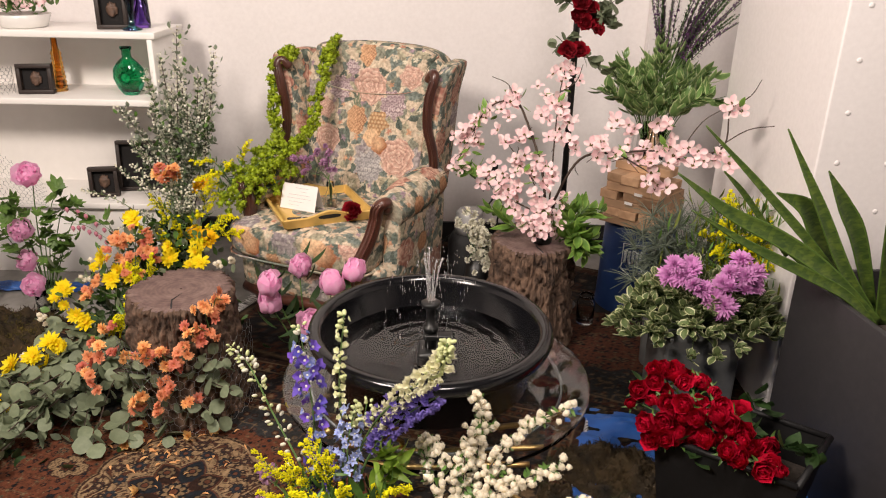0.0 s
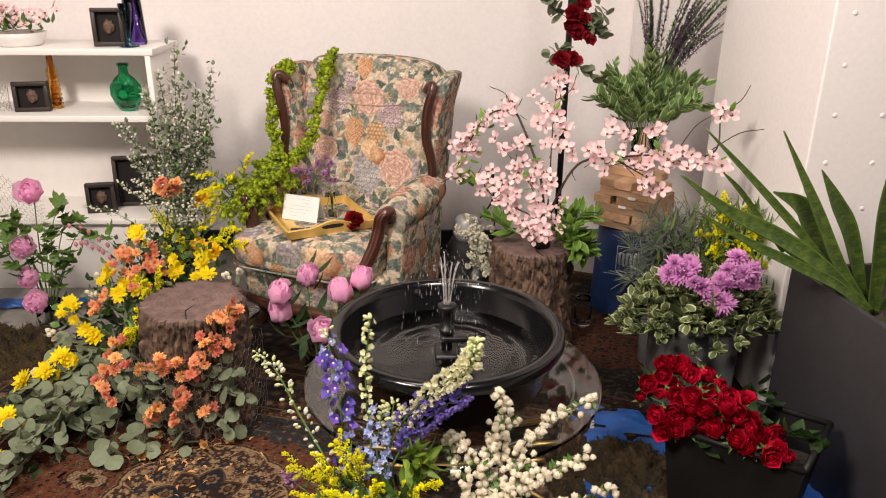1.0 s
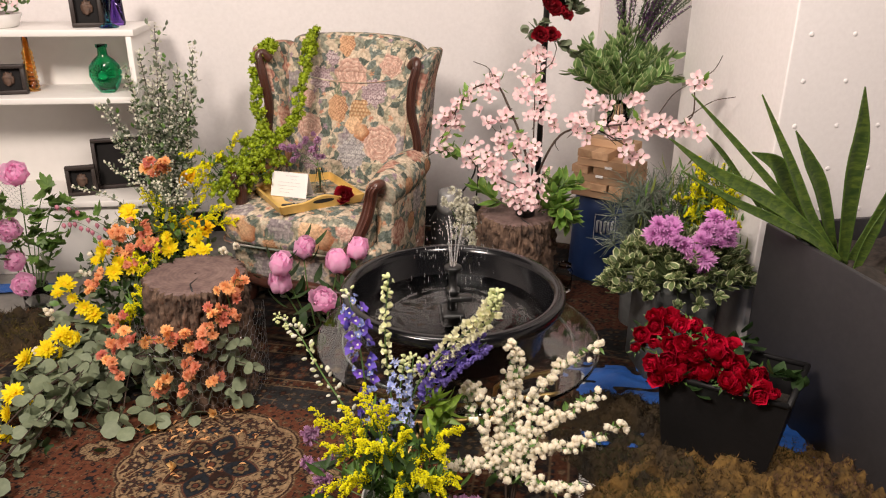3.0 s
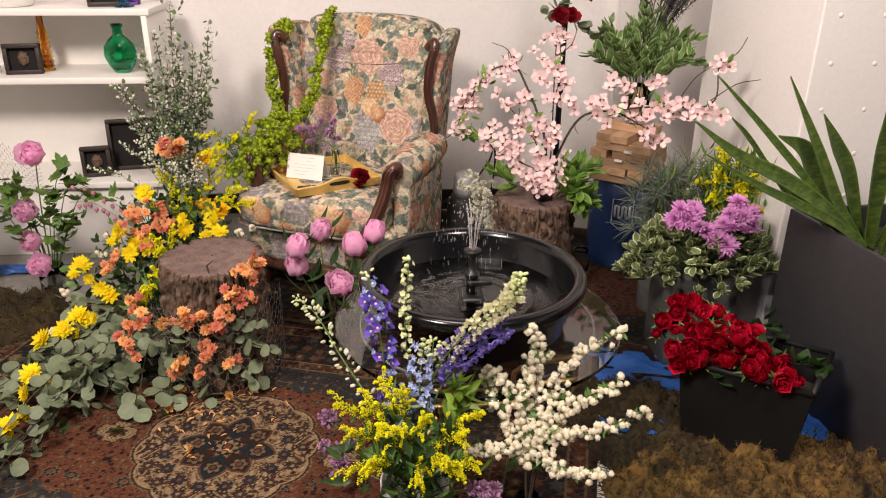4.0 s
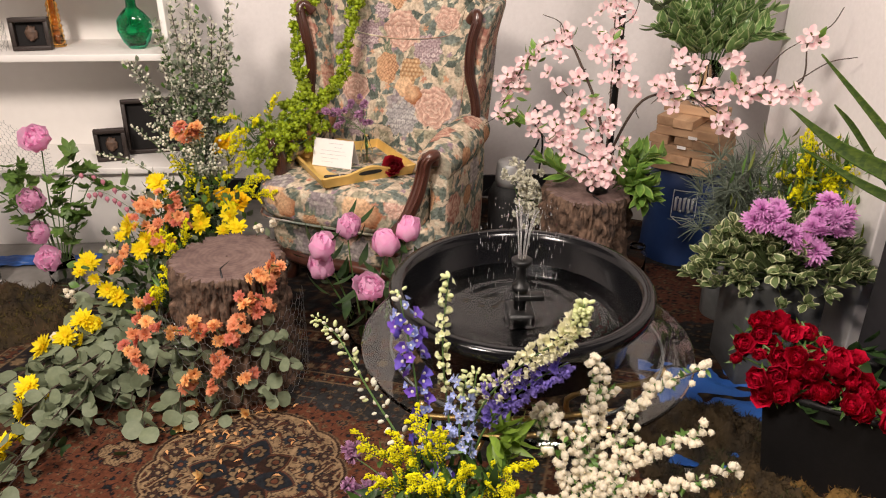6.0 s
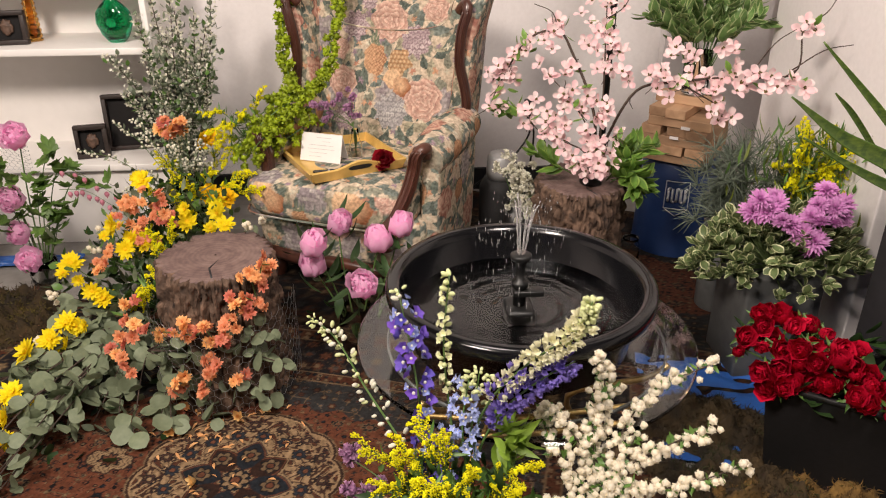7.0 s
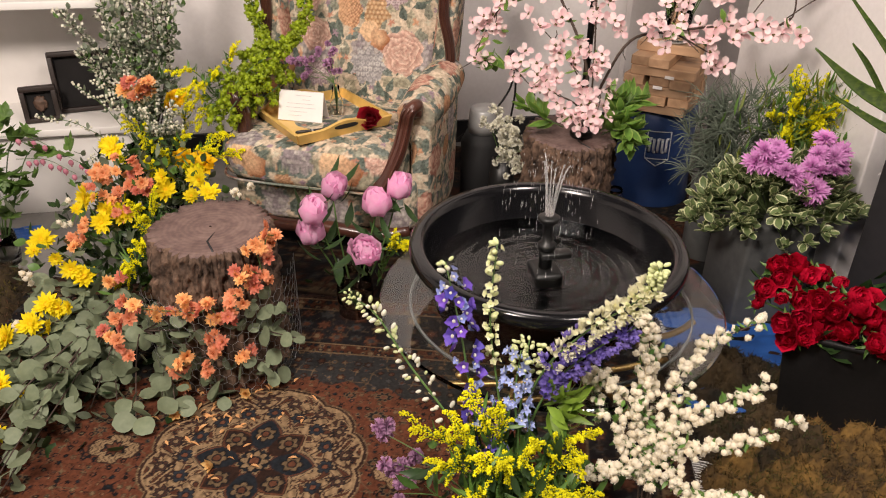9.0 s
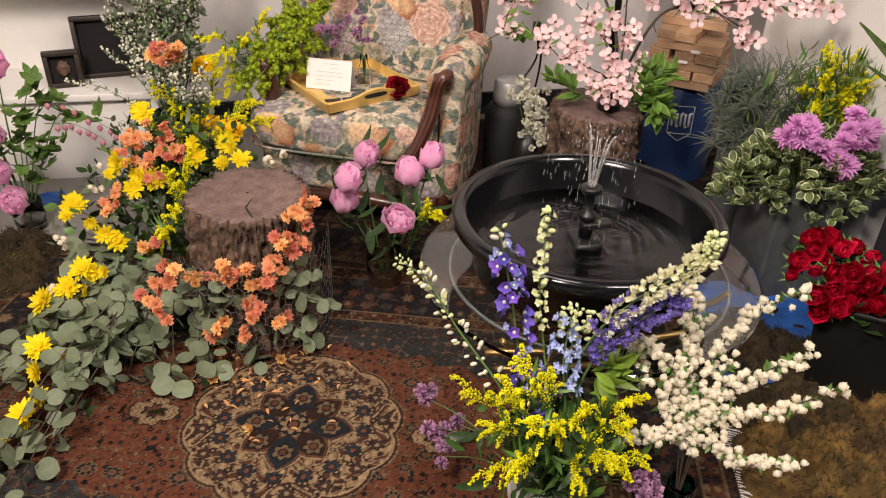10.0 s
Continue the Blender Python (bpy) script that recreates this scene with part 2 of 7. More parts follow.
M_panel = mat("dark_panel", (0.046, 0.043, 0.046), (0.036, 0.034, 0.037), gloss=0.3, rough=0.45, scale=50, bump=0.03, coarse=1.5)
M_soil = mat("potting_soil", (0.06, 0.045, 0.035), (0.015, 0.012, 0.01), rough=0.95, scale=70, bump=1.0)
M_moss = mat("moss", (0.19, 0.105, 0.024), (0.006, 0.004, 0.002), rough=0.95, scale=34, bump=1.0, depth=0.02, detail=8, coarse=9, coarse_mix=0.55, vary=0.35)
M_mossgreen = mat("green_moss", (0.110, 0.080, 0.012), (0.010, 0.010, 0.003), rough=0.95, scale=24, bump=1.0, coarse=9, coarse_mix=0.55, vary=0.35)
M_mossdark = mat("dark_green_moss", (0.055, 0.060, 0.014), (0.008, 0.010, 0.004), rough=0.95, scale=24, bump=1.0, coarse=9, coarse_mix=0.55, vary=0.35)
M_mossdeep = mat("deep_brown_moss", (0.060, 0.036, 0.011), (0.006, 0.004, 0.002), rough=0.95, scale=24, bump=1.0, coarse=9, coarse_mix=0.55, vary=0.35)
M_mossrust = mat("rust_moss", (0.115, 0.055, 0.026), (0.04, 0.020, 0.012), rough=0.95, scale=24, bump=1.0, coarse=6, vary=0.35)
M_paper = mat("card_stock", (0.82, 0.79, 0.77), (0.78, 0.75, 0.73), rough=0.8, bump=0.02)
M_ink = mat("grey_ink", (0.60, 0.58, 0.60), rough=0.7, bump=0)
M_black = mat("black_rubber", (0.010, 0.010, 0.010), rough=0.4)
M_speaker = mat("grille_cloth", (0.012, 0.012, 0.013), rough=0.7, scale=300, bump=0.4)
M_silver = mat("pale_aluminium", (0.40, 0.40, 0.40), (0.32, 0.32, 0.32), rough=0.4, metal=0.3)
M_tin = mat("zinc_grey", (0.10, 0.102, 0.10), (0.06, 0.062, 0.062), rough=0.45, scale=30, bump=0.05, coarse=5)
M_wire = mat("galvanised_wire", (0.45, 0.45, 0.46), rough=0.4, metal=0.8, bump=0)
M_ceramic = mat("white_ceramic", (0.80, 0.78, 0.75), (0.76, 0.74, 0.71), rough=0.25, bump=0)
M_glass = glass("clear_glass", (0.97, 0.99, 0.98), 0.01, 1.3)
M_thinglass = glass("thin_glass", (0.98, 0.99, 0.98), 0.0, 1.1)
M_tableglass = glass("table_glass", (0.93, 0.96, 0.96), 0.01, 1.45)
M_green_glass = glass("green_glass", (0.05, 0.62, 0.34), 0.03)
M_deepgreen_glass = glass("deep_green_glass", (0.05, 0.40, 0.28), 0.03)
M_amber_glass = glass("amber_glass", (0.85, 0.45, 0.10), 0.03)
M_violet_glass = glass("violet_glass", (0.22, 0.10, 0.55), 0.03)
M_teal_glass = glass("teal_glass", (0.05, 0.30, 0.36), 0.03)
M_spray = glass("water_spray", (1.0, 1.0, 1.0), 0.25, 1.33)
M_spray.node_tree.nodes["Principled BSDF"].inputs["Transmission Weight"].default_value = 0.8
M_water = glass("water", (0.97, 0.98, 0.98), 0.0, 1.33)

M_stem = leafy("green_stem", (0.10, 0.18, 0.045), (0.06, 0.12, 0.03), through_light=0)
M_twig = mat("brown_twig", (0.085, 0.055, 0.040), (0.04, 0.026, 0.020), rough=0.8, scale=60, bump=0.4)
M_euc = leafy("eucalyptus_leaf", (0.24, 0.275, 0.17), (0.15, 0.185, 0.11), rough=0.6)
M_leaf = leafy("mid_green_leaf", (0.12, 0.225, 0.045), (0.065, 0.145, 0.03))
M_darkleaf = leafy("dark_green_leaf", (0.040, 0.082, 0.022), (0.017, 0.042, 0.012))
M_edge = leafy("cream_leaf_edge", (0.66, 0.66, 0.40), (0.52, 0.55, 0.30))
M_ruscus = leafy("ruscus_leaf", (0.20, 0.31, 0.105), (0.10, 0.20, 0.055), rough=0.28, vary=0.4)
M_ruscusrim = leafy("pale_leaf_margin", (0.52, 0.58, 0.30), (0.36, 0.46, 0.20))
M_pitto = leafy("grey_green_leaf", (0.16, 0.21, 0.08), (0.09, 0.135, 0.05))
M_greyair = leafy("grey_air_plant", (0.16, 0.19, 0.14), (0.09, 0.115, 0.085), through_light=0.05)
M_lime = leafy("lime_garland", (0.37, 0.46, 0.010), (0.19, 0.27, 0.005), through_light=0.15, rough=0.6, scale=120, bump=0.5)
M_yellow = petal("yellow_petal", (0.90, 0.77, 0.018), (0.84, 0.65, 0.010))
M_golden = petal("golden_petal", (0.92, 0.62, 0.008), (0.84, 0.48, 0.006))
M_goldenrod = petal("goldenrod", (0.93, 0.89, 0.012), (0.86, 0.78, 0.008), vary=0.2)
M_orange = petal("coral_petal", (0.84, 0.42, 0.23), (0.70, 0.25, 0.11), vary=0.32, hue=0.03)
M_orange_core = petal("coral_core", (0.62, 0.20, 0.06), (0.45, 0.12, 0.04))
M_pink = petal("peony_petal", (0.98, 0.66, 0.85), (0.96, 0.54, 0.79), vary=0.08, through_light=0.5)
M_dogwood = petal("dogwood_petal", (0.96, 0.82, 0.80), (0.92, 0.58, 0.62), vary=0.12, scale=40, coarse=30, coarse_mix=0.5)
M_dogcore = petal("dogwood_core", (0.20, 0.17, 0.04), (0.11, 0.07, 0.03))
M_red = petal("red_petal", (0.64, 0.008, 0.045), (0.44, 0.004, 0.026), through_light=0.18, rough=0.5)
M_crimson = petal("crimson_petal", (0.36, 0.006, 0.020), (0.20, 0.003, 0.010), through_light=0.15)
M_spirea = petal("white_blossom", (0.97, 0.92, 0.80), (0.95, 0.88, 0.72), vary=0.04, through_light=0.45)
M_cream = petal("cream_bud", (0.78, 0.80, 0.50), (0.62, 0.68, 0.32))
M_creamwhite = petal("off_white_floret", (0.86, 0.84, 0.74), (0.78, 0.76, 0.62))
M_purple = petal("delphinium_petal", (0.20, 0.125, 0.56), (0.10, 0.055, 0.40), vary=0.4, hue=0.02)
M_blue = petal("pale_blue_petal", (0.32, 0.38, 0.72), (0.22, 0.26, 0.58), vary=0.2)
M_mauve = petal("mauve_mum", (0.80, 0.43, 0.74), (0.68, 0.28, 0.62))
M_lilac = petal("lilac_floret", (0.54, 0.32, 0.48), (0.40, 0.20, 0.36), vary=0.25)
M_veronica = petal("veronica_spike", (0.19, 0.085, 0.20), (0.10, 0.05, 0.12), vary=0.25)
M_sage = leafy("dusty_leaf", (0.26, 0.30, 0.21), (0.15, 0.19, 0.12))


# ---- fabrics and patterned surfaces ----
def woven(name, attribute="weave", rough=0.95):
    m = bpy.data.materials.new(name)
    m.use_nodes = True
    N, L = m.node_tree.nodes, m.node_tree.links
    p = N["Principled BSDF"]
    p.inputs["Roughness"].default_value, p.inputs["Specular IOR Level"].default_value = rough, 0.15
    at = N.new("ShaderNodeAttribute")
    at.attribute_name = attribute
    co, no = N.new("ShaderNodeTexCoord"), N.new("ShaderNodeTexNoise")
    no.inputs["Scale"].default_value, no.inputs["Detail"].default_value = 90, 5
    L.new(co.outputs["Object"], no.inputs["Vector"])
    rg = N.new("ShaderNodeMapRange")
    rg.inputs[1].default_value, rg.inputs[2].default_value, rg.inputs[3].default_value, rg.inputs[4].default_value = 0.3, 0.7, 0.7, 1.3
    L.new(no.outputs[0], rg.inputs[0])
    hsv = N.new("ShaderNodeHueSaturation")
    L.new(at.outputs["Color"], hsv.inputs["Color"]), L.new(rg.outputs[0], hsv.inputs["Value"])
    L.new(hsv.outputs[0], p.inputs["Base Color"])
    bp = N.new("ShaderNodeBump")
    bp.inputs["Strength"].default_value, bp.inputs["Distance"].default_value = 0.5, 0.004
    L.new(no.outputs[0], bp.inputs["Height"]), L.new(bp.outputs[0], p.inputs["Normal"])
    return m


M_fabric = woven("floral_upholstery", "print", 0.85)
M_weave = woven("wool_pile")
RED, RUST, BEIGE, NAVY, SLATE, BROWN, BLACKISH = (np.array(c) for c in ((0.105, 0.035, 0.018), (0.15, 0.058, 0.032), (0.34, 0.225, 0.125), (0.016, 0.019, 0.024), (0.046, 0.045, 0.045), (0.055, 0.027, 0.019), (0.012, 0.010, 0.011)))


def motif(u, v, cell, palette, seed, fill=0.42, petals=6):
    """Small woven flowers in a jittered grid: a mask and a colour."""
    i, j = np.floor(u / cell), np.floor(v / cell)
    h = lambda k: np.mod(np.sin(i * 127.1 + j * 311.7 + seed * 17.3 + k * 74.7) * 43758.5453, 1.0)
    du, dv = u / cell - i - 0.5 - (h(1) - 0.5) * 0.25, v / cell - j - 0.5 - (h(2) - 0.5) * 0.25
    r, a = np.hypot(du, dv), np.arctan2(dv, du) + h(3) * 6
    edge = fill * (0.62 + 0.38 * np.abs(np.cos(a * petals / 2))) * (0.75 + 0.4 * h(4))
    pal = np.array(palette)
    col = pal[(h(5) * len(pal)).astype(int) % len(pal)]
    core = pal[(h(6) * len(pal)).astype(int) % len(pal)]
    col = np.where((r < edge * 0.45)[..., None], core, col)
    col = np.where((np.abs(r - edge * 0.9) < 0.06)[..., None], col * 0.4, col)
    return (r < edge) & (h(7) > 0.08), col


def vines(u, v, k, thin, seed):
    q = np.sin(u * k + 1.7 * np.sin(v * k * 0.6 + seed)) + np.sin(v * k * 1.1 + 1.9 * np.sin(u * k * 0.55 + seed * 2))
    return np.abs(q) < thin


def chintz(u, v, roses=True):
    """Printed upholstery: roses, fruit, mauve clusters and leaves on cream."""
    G = lambda *c: np.array(c)
    wob = lambda k, p: np.sin(u * k + p) * np.cos(v * k * 1.3 + p * 2)
    u, v = u + 0.006 * wob(31, 1.0) + 0.003 * wob(90, 2.0), v + 0.006 * wob(27, 4.0) + 0.003 * wob(80, 5.0)
    c = np.zeros(u.shape + (3,)) + G(0.62, 0.505, 0.375) * (1 + 0.12 * wob(60, 0.5) + 0.08 * wob(150, 1.5))[..., None]

    def scatter(cell, seed, shift):
        x, y = u / cell + shift, v / cell + shift * 0.6
        x = x + 0.5 * (np.floor(y) % 2)
        i, j = np.floor(x), np.floor(y)
        h = lambda k: np.mod(np.sin(i * 127.1 + j * 311.7 + seed * 17.3 + k * 74.7) * 43758.5453, 1.0)
        du, dv = (x - i - 0.5 - (h(1) - 0.5) * 0.3) * cell, (y - j - 0.5 - (h(2) - 0.5) * 0.3) * cell
        return np.hypot(du, dv), np.arctan2(dv, du) + h(3) * 6.28, h

    def lay(mask, col):
        return np.where(mask[..., None], col, c)

    greens = np.array([(0.14, 0.165, 0.135), (0.24, 0.24, 0.185), (0.34, 0.31, 0.22), (0.17, 0.195, 0.17), (0.10, 0.12, 0.10)])
    # leaves: sprays of pointed leaves, at two sizes
    for cell, seed, n, far_, shift in ((0.095, 2, 3, 0.060, 0.2), (0.15, 5, 5, 0.088, 0.7), (0.12, 8, 4, 0.060, 0.45)):
        r, a, h = scatter(cell, seed, shift)
        k = np.mod(a, 6.2832 / n) - 3.1416 / n
        s = r / far_
        w = 0.50 * np.sin(np.clip(s, 0, 1) * 3.1416) ** 0.8 * (3.1416 / n) * (1.1 - 0.3 * s)
        leaf_i = np.floor(np.mod(a, 6.2832) / (6.2832 / n))
        shade = greens[((h(4) * 5 + leaf_i * 2).astype(int)) % 5] * (1.15 - 0.35 * (np.abs(k) < 0.03) + 0.25 * np.sign(k) * 0.5)[..., None]
        shade = shade * (1 + 0.15 * np.sin(s * 30))[..., None]
        c = lay((np.abs(k) < w) & (s < 1) & (h(7) > 0.12), shade)
    # little peach and white sprigs
    r, a, h = scatter(0.042, 11, 0.3)
    pal = np.array([(0.60, 0.33, 0.20), (0.66, 0.60, 0.46), (0.52, 0.25, 0.17), (0.64, 0.48, 0.34), (0.34, 0.24, 0.28)])
    c = lay((r < 0.012 * (0.7 + 0.3 * np.cos(5 * a))) & (h(6) > 0.35), pal[(h(5) * 5).astype(int) % 5])
    # mauve clusters of florets
    r, a, h = scatter(0.19, 17, 0.85)
    rf, af, hf = scatter(0.017, 23, 0.1)
    col = np.array([(0.44, 0.385, 0.375), (0.54, 0.485, 0.445), (0.35, 0.295, 0.305)])[(hf(4) * 3).astype(int) % 3] * (1.15 - 45 * np.clip(rf, 0, 0.02))[..., None]
    c = lay((r < 0.050 + 0.006 * np.cos(a * 9)) & (h(5) > 0.5), col)
    # roses and fruit
    r, a, h = scatter(0.155, 29, 0.15)
    big = 0.050 + 0.014 * h(4)
    turn = np.sin(r * 420 / (0.6 + r * 14) + 2.2 * np.sin(a * 3 + r * 90) + 1.1 * np.sin(a * 5))
    tone = np.clip(0.55 + 0.38 * turn - 0.25 * (r / big), 0, 1)[..., None]
    rose = G(0.37, 0.16, 0.12) * (1 - tone) + G(0.70, 0.475, 0.355) * tone
    hatch = np.clip(0.5 + 0.22 * np.sin((u + v) * 420) * np.sin((u - v) * 420) + 0.3 * np.cos(a - 2.2) * (r / big), 0, 1)[..., None]
    fruit = G(0.34, 0.155, 0.08) * (1 - hatch) + G(0.64, 0.37, 0.21) * hatch
    col = np.where((h(6) > 0.78)[..., None], fruit, rose)
    edge = np.where(h(6) > 0.78, big * 0.66, big * (0.93 + 0.09 * np.cos(a * 7)))
    if roses:
        c = lay((r < edge) & (h(8) > 0.16), col)
        c = lay((np.abs(r - edge) < 0.0022) & (h(8) > 0.16), c * 0.68)
    return c * 0.84


def print_motif(c, x, z, kind, cx, cz, size):
    """One large motif of the print: rose, cluster, pineapple, pears or grapes."""
    G = lambda *q: np.array(q)
    dx, dz = x - cx, z - cz
    wx, wz = dx + 0.004 * np.sin(dz * 130 + cx * 9), dz + 0.004 * np.sin(dx * 120 + cz * 7)
    r, a = np.hypot(wx, wz) / size, np.arctan2(wz, wx)
    mix = lambda lo, hi, t: lo * (1 - np.clip(t, 0, 1)[..., None]) + hi * np.clip(t, 0, 1)[..., None]
    if kind == "rose":
        k = np.floor(r * 4.2 + 0.30 * np.sin(a * 3 + r * 5))
        ph = r * 4.2 + 0.30 * np.sin(a * 3 + r * 5) - k
        petal_ = np.abs(np.sin(a * (1.5 + k) + k * 1.9))
        t = 0.25 + 0.75 * ph * (0.45 + 0.55 * petal_)
        col = mix(G(0.36, 0.15, 0.115), G(0.80, 0.585, 0.465), t)
        mask = r < 0.90 + 0.10 * np.abs(np.sin(a * 3.5 + cx * 20))
    elif kind in ("mauve", "grey"):
        q = 0.020
        i, j = np.floor(x / q + 0.5 * (np.floor(z / q) % 2)), np.floor(z / q)
        fx, fz = x / q + 0.5 * (j % 2) - i - 0.5, z / q - j - 0.5
        fr, fa = np.hypot(fx, fz), np.arctan2(fz, fx) + i * 1.3 + j * 2.1
        light, dark = (G(0.60, 0.49, 0.48), G(0.27, 0.18, 0.20)) if kind == "mauve" else (G(0.56, 0.53, 0.50), G(0.29, 0.27, 0.28))
        t = np.where(fr < 0.14, 0.1, np.where(fr < 0.34 + 0.16 * np.abs(np.cos(fa * 2)), 0.75 + 0.25 * np.sin(i * 7 + j * 5), 0.1))
        col = mix(dark, light, t)
        mask = r < 0.92 + 0.12 * np.cos(a * 9)
    elif kind == "pineapple":
        e = np.hypot(wx / (size * 0.62), (wz + 0.15 * size) / (size * 0.82))
        hatch = np.abs(np.sin((wx + wz) * 210)) * np.abs(np.sin((wx - wz) * 210))
        col = mix(G(0.30, 0.13, 0.07), G(0.68, 0.41, 0.235), hatch * 1.2 + 0.25 - 0.5 * wx / size)
        crown = (wz > 0.55 * size) & (wz < 1.35 * size) & (np.abs(wx) < (1.45 * size - wz) * 0.55 * np.abs(np.cos(wx * 230)))
        col = np.where(crown[..., None], G(0.21, 0.235, 0.155), col)
        mask = (e < 1) | crown
    elif kind == "pears":
        r1, r2 = np.hypot(wx + 0.38 * size, wz - 0.22 * size) / size, np.hypot(wx - 0.30 * size, wz + 0.22 * size) / size
        t1, t2 = 1.05 - r1 * 0.8 - 0.55 * (wx - wz) / size, 1.05 - r2 * 0.9 - 0.45 * (wx - wz) / size
        lo, hi = G(0.36, 0.14, 0.065), G(0.78, 0.52, 0.315)
        col = np.where((r2 < 0.62)[..., None], mix(lo, hi, t2), mix(lo, hi, t1))
        mask = (r1 < 0.60) | (r2 < 0.62)
    else:
        q = 0.016
        i, j = np.floor(x / q + 0.5 * (np.floor(z / q) % 2)), np.floor(z / q)
        fr = np.hypot(x / q + 0.5 * (j % 2) - i - 0.5, z / q - j - 0.5)
        col = mix(G(0.34, 0.17, 0.08), G(0.74, 0.52, 0.30), 1.15 - 1.9 * fr)
        mask = r < 0.85 + 0.15 * np.cos(a * 5 + 1)
    return np.where(mask[..., None], col * 0.86, c)


BACK_PRINT = [("rose", 0.013, 0.936, 0.078), ("pineapple", -0.044, 0.805, 0.075), ("mauve", -0.130, 0.916, 0.056), ("mauve", 0.125, 0.868, 0.062), ("grapes", 0.060, 0.790, 0.055), ("rose", 0.163, 0.655, 0.082), ("grey", 0.031, 0.600, 0.070), ("pears", 0.055, 0.712, 0.060), ("rose", -0.180, 0.700, 0.062), ("pineapple", -0.009, 1.075, 0.060), ("mauve", -0.075, 1.005, 0.034), ("rose", 0.20, 0.985, 0.050), ("mauve", -0.17, 0.56, 0.05), ("rose", -0.20, 0.83, 0.045)]
SEAT_PRINT = [("pears", 0.095, 0.405, 0.078), ("pears", -0.245, 0.395, 0.075), ("pineapple", -0.116, 0.330, 0.055), ("rose", -0.01, 0.27, 0.05), ("pineapple", 0.20, 0.30, 0.055), ("rose", 0.22, 0.425, 0.045)]


def print_fabric(me, motifs=()):
    """Lays the print on a mesh, from the side that each face turns to."""
    n = len(me.vertices)
    p, w = np.empty(n * 3), np.empty(n * 3)
    me.vertices.foreach_get("co", p), me.vertices.foreach_get("normal", w)
    p, w = p.reshape(-1, 3), np.abs(w.reshape(-1, 3))
    x, y, z = p.T
    side = (w[:, 0] > w[:, 1]) & (w[:, 0] > w[:, 2])
    top = (w[:, 2] > w[:, 1]) & ~side
    u = np.where(side, y + 2.03, x)
    q = np.where(top, y + 1.01, z)
    at_c = me.attributes.new("print", "FLOAT_COLOR", "POINT")
    col = np.ones((n, 4))
    c = chintz((u + 3.0) / 1.13, (q + 3.0) / 1.13, not motifs)
    for kind, cx, cz, size in motifs:
        face = ~side & ~top & (p[:, 1] < 0.5)
        c = np.where(face[:, None], print_motif(c, x, z, kind, cx, cz, size), c)
    col[:, :3] = c
    at_c.data.foreach_set("color", col.ravel())


def rosette(du, dv, r, n, petal_c, core_c, line_c, spin=0.0):
    """An outlined woven flower about a point: a mask and a colour."""
    q, a = np.hypot(du, dv) / r, np.arctan2(dv, du) + spin
    edge = 0.66 + 0.34 * np.abs(np.cos(a * n / 2))
    col = np.where((q < 0.30)[..., None], core_c, petal_c)
    col = np.where((np.abs(q - 0.36) < 0.07)[..., None], line_c, col)
    col = np.where((q > edge - 0.17)[..., None], line_c, col)
    return q < edge, col


